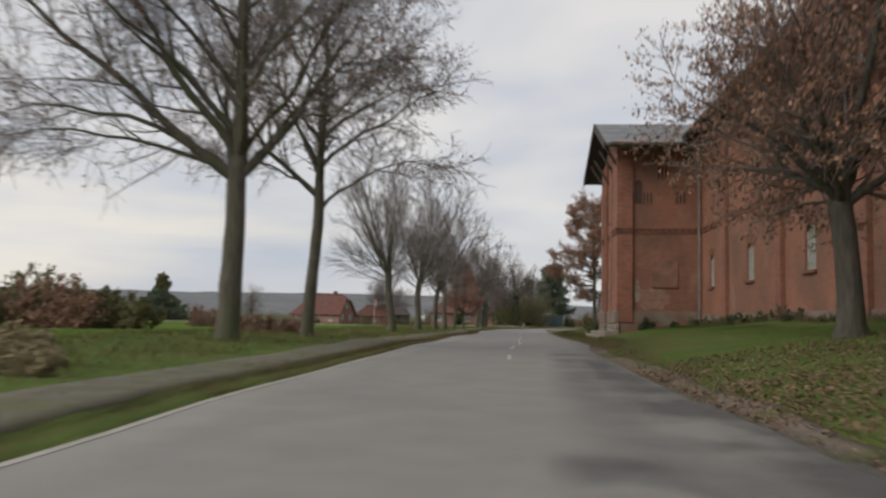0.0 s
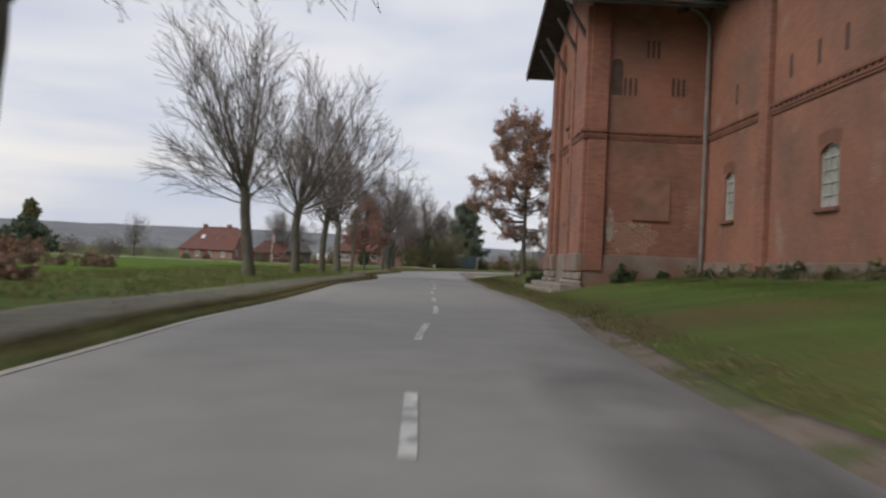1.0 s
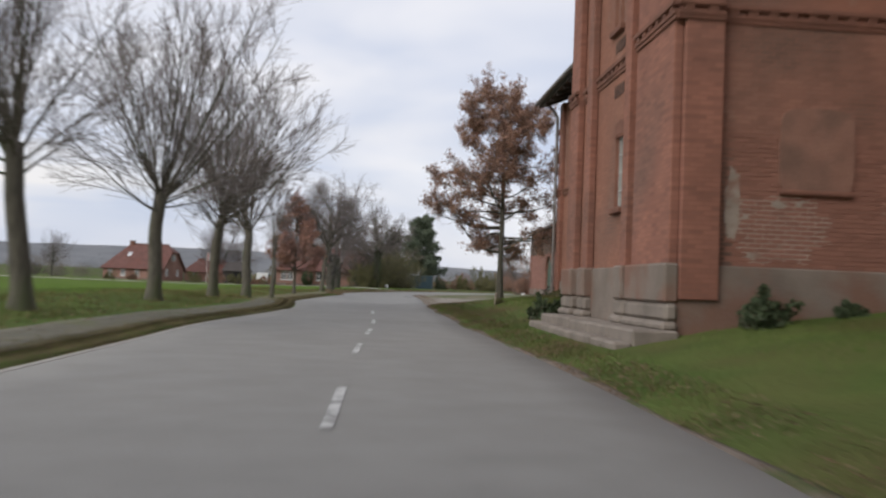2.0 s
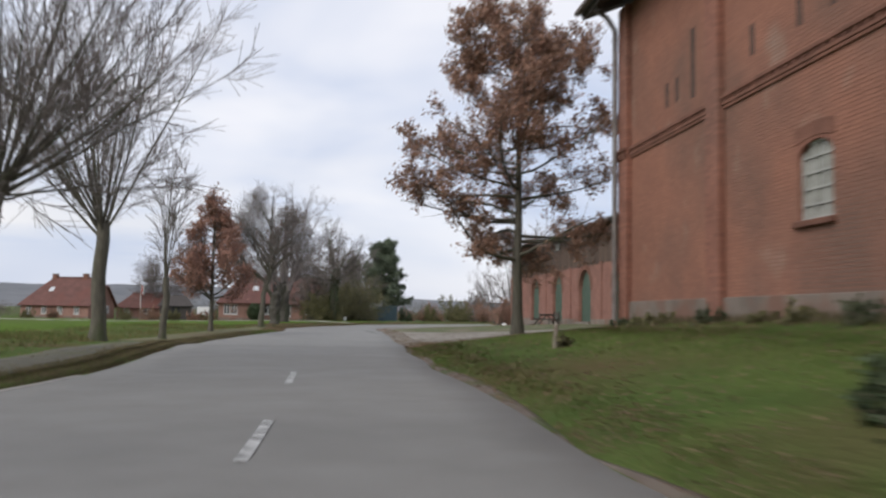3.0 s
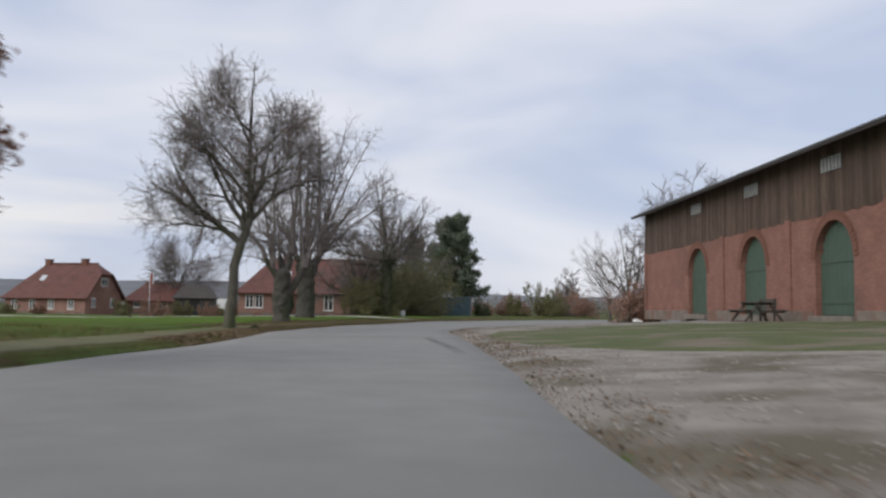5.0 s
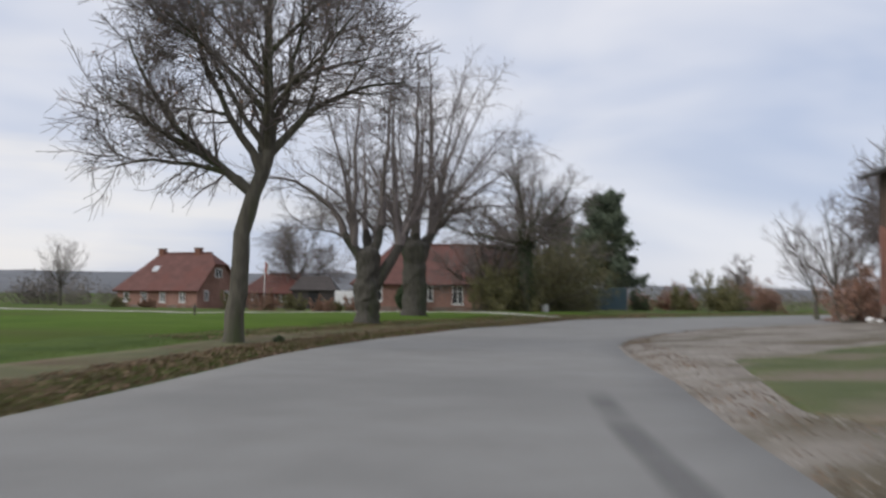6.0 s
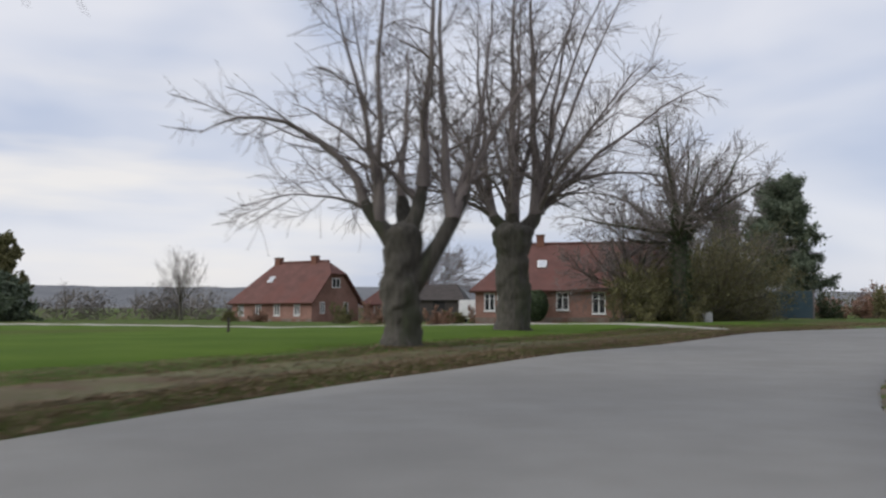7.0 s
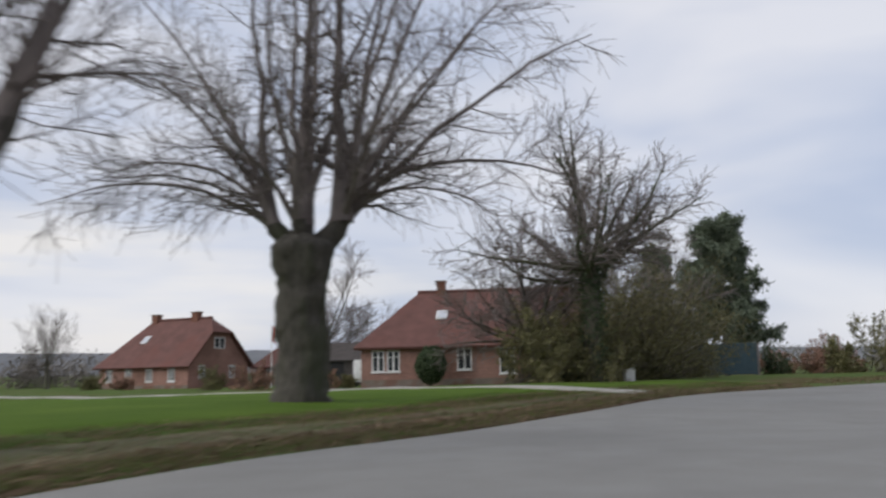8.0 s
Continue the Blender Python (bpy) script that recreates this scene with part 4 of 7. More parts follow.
tube(bm, (VF - 0.6, U0 - 1.62, ZE - 0.02), (-1.0, U0 - 1.62, ZE - 0.02), 0.07, 0.07, 8)
part("gutter", bm, M["metal"], barn)

# ---------------------------------------------------------------- low barn with the row of green doors
BV, BZ = 10.85, 0.42
low = holder("brick_cart_barn", BM)
tagged(low, "long low brick barn, dark timber upper storey, green arched doors", "barn")
DOORS = [24.9 - 7.77 * 2, 24.9 - 7.77, 24.9, 32.67, 40.44, 48.2, 55.98]
LOW0, LOW1 = DOORS[0] - 3.885, 66.5


def arch_wall(bm, y0, y1, z0, z1, x, thick, cy, w, spring, top):
    """A bay of wall with one arched opening."""
    n = 12
    arc = [(cy - w / 2 * math.cos(math.pi * i / n), spring + (top - spring) * math.sin(math.pi * i / n)) for i in range(n + 1)]
    for k in (0, 1):
        X = x + thick * k
        V = lambda p: bm.verts.new((X, p[0], p[1]))
        quads_ = [[(y0, z0), (cy - w / 2, z0), (cy - w / 2, spring), (y0, spring)], [(cy + w / 2, z0), (y1, z0), (y1, spring), (cy + w / 2, spring)],
                  [(y0, spring), arc[0], (cy - w / 2, z1), (y0, z1)], [arc[-1], (y1, spring), (y1, z1), (cy + w / 2, z1)]]
        for i in range(n):
            quads_.append([arc[i], arc[i + 1], (arc[i + 1][0], z1), (arc[i][0], z1)])
        for q in quads_:
            bm.faces.new([V(p) for p in q])
    line = [(cy - w / 2, z0)] + arc + [(cy + w / 2, z0)]
    for p, q in zip(line, line[1:]):
        bm.faces.new([bm.verts.new(t) for t in ((x, *p), (x, *q), (x + thick, *q), (x + thick, *p))])
    for p, q in (((y0, z0), (y0, z1)), ((y0, z1), (y1, z1)), ((y1, z1), (y1, z0))):
        bm.faces.new([bm.verts.new(t) for t in ((x, *p), (x, *q), (x + thick, *q), (x + thick, *p))])
    bmesh.ops.remove_doubles(bm, verts=bm.verts, dist=0.0005)
    bmesh.ops.recalc_face_normals(bm, faces=bm.faces)


bm = bmesh.new()
add_box(bm, (0.0, -0.085, -0.19), (0.1, 0.085, 0.19), None, 0.006)
header_brick = bpy.data.meshes.new("brick")
bm.to_mesh(header_brick)
bm.free()
header_brick.materials.append(M["dark_brick"])
for cy in DOORS:
    bm = bmesh.new()
    y1 = cy + 3.885 if cy < 55 else LOW1
    arch_wall(bm, cy - 3.885, y1, BZ - 0.3, 4.62, BV, 0.42, cy, 3.0, 2.75, 4.24)
    bay = part("wall", bm, M["far_brick"], low)
    # arch ring of headers, and the door in its reveal
    ring = tagged(holder("arch", None, low), "arch ring of dark brick headers")
    n = 28
    for i in range(n):
        t = math.pi * (i + 0.5) / n
        ob = new("brick", header_brick)
        ob.parent = ring
        ob.matrix_local = Matrix.Translation((BV - 0.03, cy - 1.685 * math.cos(t), 2.75 + 1.675 * math.sin(t))) @ Matrix.Rotation(math.pi / 2 - t, 4, "X")
    door = holder("door", None, low)
    tagged(door, "green-painted arched plank door")
    for i in range(16):
        a = cy - 1.49 + i * 2.98 / 16
        b = a + 2.98 / 16 - 0.012
        top = min(2.75 + 1.47 * math.sqrt(max(0, 1 - ((q - cy) / 1.5) ** 2)) for q in (a, b))
        box("plank", (BV + 0.24 - 0.006 * (i % 2), a, BZ + 0.12), (BV + 0.29, b, top), M["green"], door, 0.004)
    for z in (1.0, 2.6):
        box("ledge", (BV + 0.205, cy - 1.4, z), (BV + 0.232, cy + 1.4, z + 0.16), M["green"], door)
    box("threshold", (BV - 0.25, cy - 1.7, BZ - 0.2), (BV + 0.5, cy + 1.7, BZ + 0.1), M["stone"], low, 0.02, "pale stone threshold")
    box("plinth", (BV - 0.06, cy - 3.885, BZ - 0.3), (BV - 0.002, cy - 1.72, BZ + 0.3), M["plinth"], low, 0.015)
    box("plinth", (BV - 0.06, cy + 1.72, BZ - 0.3), (BV - 0.002, y1, BZ + 0.3), M["plinth"], low, 0.015)
    box("pilaster", (BV - 0.07, y1 - 0.25 if cy < 55 else y1 - 0.5, BZ + 0.3), (BV - 0.002, y1 + 0.25 if cy < 55 else y1, 4.6), M["far_brick"], low, 0.01)
    # slatted opening under the eaves
    vent = holder("vent", None, low)
    tagged(vent, "pale wooden slats in a loft opening")
    box("backing", (BV - 0.05, cy - 0.85, 6.15), (BV - 0.04, cy + 0.85, 6.75), M["black"], vent)
    for i in range(6):
        box("slat", (BV - 0.075, cy - 0.8 + i * 0.28, 6.17), (BV - 0.043, cy - 0.64 + i * 0.28, 6.73), M["grey_white"], vent)
for lo, hi in (((BV + 0.42, LOW1 - 0.4, 0.1), (BV + 12, LOW1, 4.62)), ((BV + 0.42, LOW0, 0.1), (BV + 12, LOW0 + 0.4, 4.62)), ((BV + 11.6, LOW0 + 0.4, 0.1), (BV + 12, LOW1 - 0.4, 4.62))):
    box("wall", lo, hi, M["far_brick"], low)
upper = box("upper_storey", (BV + 0.03, LOW0, 4.62), (BV + 11.95, LOW1 - 0.05, 7.25), M["roof_dark"], low, label="weathered dark plank cladding")
R_ = np.random.default_rng(9)
n = 250
for i in range(n):
    a = LOW0 + (LOW1 - LOW0) * i / n
    box("plank", (BV - 0.012 - 0.012 * (i % 2), a + 0.006, 4.5 + float(R_.uniform(-0.05, 0.05))), (BV + 0.028, a + (LOW1 - LOW0) / n - 0.006, 7.2), M["timber"], upper)
for i in range(44):
    a = BV + 0.3 + i * 0.265
    box("plank", (a, LOW1 - 0.04, 4.5 + float(R_.uniform(-0.05, 0.05))), (a + 0.25, LOW1 - 0.02 + 0.012 * (i % 2), 7.15), M["timber"], upper)
for e_ in (-1, 1):
    xe = BV - 0.95 if e_ < 0 else BV + 12.95
    bm = bmesh.new()
    roof_slab(bm, (xe, 66.8, 7.12), (xe, LOW0 - 0.7, 7.12), (BV + 6, LOW0 - 0.7, 9.4), (BV + 6, 66.8, 9.4), 0.07)
    part("roof", bm, M["slate"], low, "grey corrugated roof")
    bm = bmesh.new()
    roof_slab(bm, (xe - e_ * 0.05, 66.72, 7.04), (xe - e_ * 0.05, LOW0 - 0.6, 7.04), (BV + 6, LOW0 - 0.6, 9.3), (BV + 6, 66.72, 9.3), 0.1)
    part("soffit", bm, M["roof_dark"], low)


# ---------------------------------------------------------------- trees
def unit(v):
    return v / np.maximum(np.linalg.norm(v, axis=-1, keepdims=True), 1e-9)


def tubes(lines, radii, sides):
    """Tapered tubes round many lines at once: lines (n, k, 3), radii (n, k)."""
    n, k, _ = lines.shape
    d = unit(np.gradient(lines, axis=1))
    # one side axis for each whole line, the one that it keeps farthest from, so that no ring flips
    ref = np.eye(3)[np.abs(d).max(axis=1).argmin(axis=1)][:, None]
    a = unit(np.cross(d, ref))
    b = np.cross(d, a)
    ang = np.linspace(0, 2 * np.pi, sides, endpoint=False)
    ring = lines[:, :, None] + radii[:, :, None, None] * (a[:, :, None] * np.cos(ang)[:, None] + b[:, :, None] * np.sin(ang)[:, None])
    i = np.arange(n * k * sides).reshape(n, k, sides)
    j = np.roll(i, -1, axis=2)
    q = np.stack([i[:, :-1], j[:, :-1], j[:, 1:], i[:, 1:]], -1).reshape(-1, 4)
    return ring.reshape(-1, 3), q


def along(lines, radii, t, who):
    """Point, direction and radius at the share t of the lines numbered who."""
    k = lines.shape[1] - 1
    f = np.clip(t, 0, 0.999) * k
    i = f.astype(int)
    w = (f - i)[:, None]
    p0, p1 = lines[who, i], lines[who, i + 1]
    r = radii[who, i] * (1 - w[:, 0]) + radii[who, i + 1] * w[:, 0]
    return p0 * (1 - w) + p1 * w, unit(p1 - p0), r


def sprout(R, lines, radii, n, t0, t1, angle, length, ratio, segs, up=0.0, jit=0.12, tip=0.25, shrink=0.5, droop=0.0, power=1.0):
    """n shoots from each line. Returns their lines and radii."""
    N = len(lines)
    who = np.repeat(np.arange(N), n)
    t = t0 + (t1 - t0) * ((np.tile(np.arange(n), N) + R.random(N * n)) / n) ** power
    p, d, r = along(lines, radii, t, who)
    side = unit(np.cross(d, unit(R.normal(size=d.shape))))
    a = np.radians(R.uniform(*angle, size=len(t)))[:, None]
    d = unit(d * np.cos(a) + side * np.sin(a))
    L = R.uniform(*length, size=len(t)) * (1 - shrink * (t - t0) / max(t1 - t0, 1e-6))
    out = np.empty((len(t), segs + 1, 3))
    out[:, 0] = p
    for s_ in range(segs):
        d = unit(d + R.normal(0, jit, d.shape) + np.array([0, 0, up - droop * s_ / segs]))
        out[:, s_ + 1] = out[:, s_] + d * (L / segs)[:, None]
    rr = (r * ratio)[:, None] * np.linspace(1, tip, segs + 1)[None]
    return out, rr


def leaves(R, lines, count, size, scatter, t0=0.3, broad=0.45):
    """Small folded leaves about the shoots."""
    who = R.integers(0, len(lines), count)
    p, d, _ = along(lines, np.zeros(lines.shape[:2]), R.uniform(t0, 1, count), who)
    p = p + R.normal(0, scatter, p.shape)
    a = unit(R.normal(size=p.shape))
    b = unit(np.cross(a, R.normal(size=p.shape)))
    n = np.cross(a, b)
    s = R.uniform(*size, size=count)[:, None]
    v = np.stack([p - a * s, p + b * s * broad + n * s * 0.2, p + a * s, p - b * s * broad + n * s * 0.2], 1)
    return v.reshape(-1, 3), np.arange(count * 4).reshape(-1, 4)


def join(pieces):
    vs, fs, o = [], [], 0
    for v, f in pieces:
        vs.append(v)
        fs.append(f + o)
        o += len(v)
    return np.concatenate(vs), np.concatenate(fs)


def trunk_line(R, height, lean=0.05, segs=7, wiggle=0.05):
    z = np.linspace(-0.15, height, segs + 1)
    x = np.cumsum(R.normal(0, wiggle, segs + 1)) * np.linspace(0, 1, segs + 1)
    y = np.cumsum(R.normal(0, wiggle, segs + 1)) * np.linspace(0, 1, segs + 1)
    ln = R.normal(0, lean, 2)
    return np.c_[x + ln[0] * z, y + ln[1] * z, z][None]


def flare(r0, r1, segs):
    t = np.linspace(0, 1, segs + 1)
    return ((r0 + (r1 - r0) * t) * (1 + 0.55 * np.exp(-t * 14)))[None]


def tree(name, x, y, pieces_trunk, pieces_crown, label, bark, twig, leaf=None, leaf_mat=None, turn=0.0, scale=1.0, category="tree", group=""):
    ob = holder(name, pose(x, y, land_at(x, y), 0, 0, turn) @ Matrix.Scale(scale, 4))
    tagged(ob, label, category, group)
    if pieces_trunk:
        mesh_object("trunk", *join(pieces_trunk), bark, ob, smooth=True)
    if pieces_crown:
        mesh_object("crown", *join(pieces_crown), twig, ob, smooth=True)
    if leaf is not None:
        mesh_object("leaves", *leaf, leaf_mat, ob)
    return ob


def fan_tree(x, y, height, bole, seed, label, r=0.19, limbs=21, twigs=8, fine=10, spread=(4, 50), name="roadside_tree", group="roadside trees", skirt=7, shoot=(0.20, 0.38)):
    """A street tree cut back long ago: short bole, then a fan of steep limbs."""
    R = np.random.default_rng(seed)
    t0 = trunk_line(R, bole, 0.02)
    tr = flare(r, r * 0.85, 7)
    H = height - bole
    l1, r1 = sprout(R, t0, tr, limbs, 0.84, 1.0, spread, (H * 0.72, H * 1.02), 0.22, 7, up=0.06, jit=0.04, tip=0.12, shrink=0.0)
    if skirt:
        ls, rs = sprout(R, t0, tr, skirt, 0.78, 0.98, (52, 80), (H * 0.38, H * 0.54), 0.18, 7, up=0.05, jit=0.07, tip=0.12, shrink=0.0)
        l1, r1 = np.concatenate([l1, ls]), np.concatenate([r1, rs])
    l2, r2 = sprout(R, l1, r1, twigs, 0.10, 0.95, (18, 50), (H * shoot[0], H * shoot[1]), 0.42, 5, up=0.05, jit=0.06, tip=0.2, shrink=0.55)
    l3, r3 = sprout(R, l2, r2, fine, 0.12, 0.98, (15, 42), (H * 0.09, H * 0.19), 0.6, 3, up=0.03, jit=0.08, tip=0.4, shrink=0.4)
    r3 = np.maximum(r3, 0.0062)
    r2 = np.maximum(r2, 0.009)
    return tree(name, x, y, [tubes(t0, tr, 10), tubes(l1, r1, 6)], [tubes(l2, r2, 3), tubes(l3[:, ::3], r3[:, ::3], 3)], label, M["bark"], M["twig"], group=group)


def wide_tree(x, y, height, bole, seed, label, r=0.24, limbs=8, twigs=11, fine=11, spread=(28, 62), leaf=0, leaf_mat=None, name="broad_tree", bark="bark", lead=True, ivy=0, size=(0.05, 0.09), group="", reach=0.72, lean=0.03, wiggle=0.06, tilt=(0, 0), ratio=0.46, fat=0.0062):
    """A broad crown: forked bole, long arching limbs, fine hanging twigs."""
    R = np.random.default_rng(seed)
    t0 = trunk_line(R, bole, lean, wiggle=wiggle)
    t0[0, :, :2] += np.maximum(t0[0, :, 2:], 0) ** 1.4 * np.array(tilt)
    tr = flare(r, r * 0.8, 7)
    H = height - bole
    l1, r1 = sprout(R, t0, tr, limbs, 0.80, 1.0, spread, (H * reach * 0.8, H * reach * 1.1), ratio, 8, up=0.05, jit=0.13, tip=0.12, shrink=0.0)
    if lead:
        ll, lr = sprout(R, t0, tr, 2, 0.97, 1.0, (3, 14), (H * 0.9, H * 1.0), 0.62, 8, up=0.06, jit=0.07, tip=0.08, shrink=0)
        l1, r1 = np.concatenate([l1, ll]), np.concatenate([r1, lr])
    l2, r2 = sprout(R, l1, r1, twigs, 0.12, 0.96, (28, 62), (H * 0.26, H * 0.46), 0.46, 6, up=0.04, jit=0.14, tip=0.18, shrink=0.5)
    l3, r3 = sprout(R, l2, r2, fine, 0.12, 0.98, (25, 60), (H * 0.09, H * 0.19), 0.55, 4, up=0.0, jit=0.15, tip=0.35, shrink=0.4, droop=0.08)
    r2, r3 = np.maximum(r2, fat * 1.45), np.maximum(r3, fat)
    lf = leaves(R, l3, leaf, size, 0.06) if leaf else None
    if ivy:
        lf, leaf_mat = join([leaves(R, t0, ivy, (0.06, 0.11), r * 0.75, 0.0), leaves(R, l1, ivy // 3, (0.06, 0.1), 0.14, 0.0)]), M["ivy"]
    return tree(name, x, y, [tubes(t0, tr, 12), tubes(l1, r1, 7)], [tubes(l2[:, ::2], r2[:, ::2], 4), tubes(l3[:, ::4], r3[:, ::4], 3)], label, M[bark], M["twig"], lf, leaf_mat, group=group)


def limbed_tree(x, y, seed, label, stem, r, limbs, name="broad_tree", twigs=11, fine=10, leaf=0, leaf_mat=None, size=(0.03, 0.055), shoot=(0.9, 2.1), spray=(0.35, 0.95), branch=(1.6, 3.2), group="", bark="bark"):
    """A tree with a known stem and known main limbs.
    stem: x, y, z along trunk and leader; limbs: height on the stem, bearing, first and last slope, length, radius."""
    R = np.random.default_rng(seed)
    p = np.array(stem, float)
    z = np.linspace(p[0, 2], p[-1, 2], 25)
    line = np.c_[np.interp(z, p[:, 2], p[:, 0]), np.interp(z, p[:, 2], p[:, 1]), z]
    line[1:-1, :2] = (line[:-2, :2] + line[1:-1, :2] * 2 + line[2:, :2]) / 4 + R.normal(0, 0.012, (23, 2))
    low = min(l[0] for l in limbs)
    rr = np.interp(z, [p[0, 2], 0.25, low, low + 0.7 * (z[-1] - low), z[-1]], [r * 1.45, r * 1.05, r * 0.86, r * 0.3, r * 0.07])
    v, f = tubes(line[None], rr[None], 16)
    v = v + np.array([noise.noise_vector(Vector(q) * 3.0 + Vector((seed, 0, 0))) for q in v]) * r * 0.14
    l1, r1 = [line[[8, 10, 12, 14, 16, 18, 20, 22, 23, 24]]], [rr[[8, 10, 12, 14, 16, 18, 20, 22, 23, 24]] * 0.98]
    for h, bearing, e0, e1, length, rl in limbs:
        k = np.abs(z - h).argmin()
        l1.append(bent(bearing, e0, e1, line[k], length, 9, R, 0.1))
        r1.append(np.r_[rl * 1.35, rl * np.linspace(1.0, 0.1, 9)])
    l1, r1 = np.array(l1), np.array(r1)
    lb, rb = sprout(R, l1[1:], r1[1:], 3, 0.3, 0.8, (24, 48), branch, 0.62, 9, up=0.03, jit=0.09, tip=0.12, shrink=0.4)
    l1, r1 = np.concatenate([l1, lb]), np.concatenate([r1, rb])
    l2, r2 = sprout(R, l1, r1, twigs, 0.15, 0.98, (28, 64), shoot, 0.44, 6, up=0.03, jit=0.14, tip=0.18, shrink=0.35)
    l3, r3 = sprout(R, l2, r2, fine, 0.1, 0.98, (25, 62), spray, 0.55, 4, up=0.0, jit=0.16, tip=0.35, shrink=0.3, droop=0.1)
    r2, r3 = np.maximum(r2, 0.008), np.maximum(r3, 0.0052)
    lf = leaves(R, l3, leaf, size, 0.05) if leaf else None
    return tree(name, x, y, [(v, f), tubes(l1[1:], r1[1:], 7)], [tubes(l2[:, ::2], r2[:, ::2], 4), tubes(l3[:, ::2], r3[:, ::2], 3)], label, M[bark], M["twig"], lf, leaf_mat, group=group)


def bent(azimuth, e0, e1, start, length, segs, R, jit=0.05):
    """A limb that leaves at the slope e0 and ends at the slope e1 (degrees)."""
    az, out = math.radians(azimuth), [np.array(start, float)]
    for k in range(segs):
        e = math.radians(e0 + (e1 - e0) * k / (segs - 1))
        d = np.array([math.cos(az) * math.cos(e), math.sin(az) * math.cos(e), math.sin(e)]) + R.normal(0, jit, 3)
        out.append(out[-1] + d * length / segs)
    return np.array(out)


def pollard(x, y, seed, label, head, r, stubs, limbs, name="pollard_tree", twigs=18, swell=0.4):
    """A thick bole that was lopped: a knobbed head, stout stubs, and long limbs grown from them.
    stubs: bearing, slope, length, radius, height of the fork; limbs: stub, bearing, first and last slope, length, radius."""
    R = np.random.default_rng(seed)
    t0 = trunk_line(R, head, 0.01, segs=30, wiggle=0.01)
    tt = np.linspace(0, 1, 31)
    tr = (r * (1 + 0.30 * np.exp(-tt * 9) - 0.06 * tt + swell * np.clip((tt - 0.6) / 0.3, 0, 1) ** 1.5) * np.sqrt(np.clip(1 - np.clip((tt - 0.88) / 0.12, 0, 1) ** 2, 0.004, 1)))[None]
    v, f = tubes(t0, tr, 36)
    v = v + np.array([noise.noise_vector(Vector(p) * 2.1 + Vector((seed, 0, 0))) for p in v]) * 0.11 + np.array([noise.noise_vector(Vector(p) * 5.5) for p in v]) * 0.09
    wood, tips = [(v, f)], []
    for bearing, slope, length, rs, fork in stubs:
        ln = bent(bearing, slope * 0.92, min(slope * 1.1, 90), t0[0, np.abs(t0[0, :, 2] - fork).argmin()] * np.array([1, 1, 0]) + np.array([0, 0, fork - 0.12]), length, 6, R, 0.08)
        rr = rs * np.array([1.75, 1.5, 1.3, 1.18, 1.08, 0.85, 0.12])
        sv, sf = tubes(ln[None], rr[None], 14)
        sv = sv + np.array([noise.noise_vector(Vector(p) * 4.0 + Vector((seed, 0, 0))) for p in sv]) * 0.06
        wood.append((sv, sf))
        tips.append(ln)
    l1, r1 = [], []
    for stub, bearing, e0, e1, length, rl in limbs:
        ln = tips[stub]
        k = int(R.integers(3, 6))
        l1.append(bent(bearing, e0, e1, ln[k], length, 9, R, 0.07))
        r1.append(rl * np.linspace(1.0, 0.14, 10) * np.r_[1.7, 1.3, 1.08, np.ones(7)])
    l1, r1 = np.array(l1), np.array(r1)
    l2, r2 = sprout(R, l1, r1, twigs, 0.10, 0.97, (28, 66), (0.8, 2.1), 0.42, 6, up=0.03, jit=0.14, tip=0.2, shrink=0.35)
    l3, r3 = sprout(R, l2, r2, 12, 0.12, 0.98, (25, 62), (0.4, 1.1), 0.55, 4, up=0.0, jit=0.16, tip=0.35, shrink=0.3, droop=0.1)
    r2, r3 = np.maximum(r2, 0.009), np.maximum(r3, 0.0055)
    return tree(name, x, y, wood, [tubes(l1, r1, 7), tubes(l2[:, ::2], r2[:, ::2], 4), tubes(l3[:, ::2], r3[:, ::2], 3)], label, M["bark_dark"], M["twig"], group="pollarded trees")


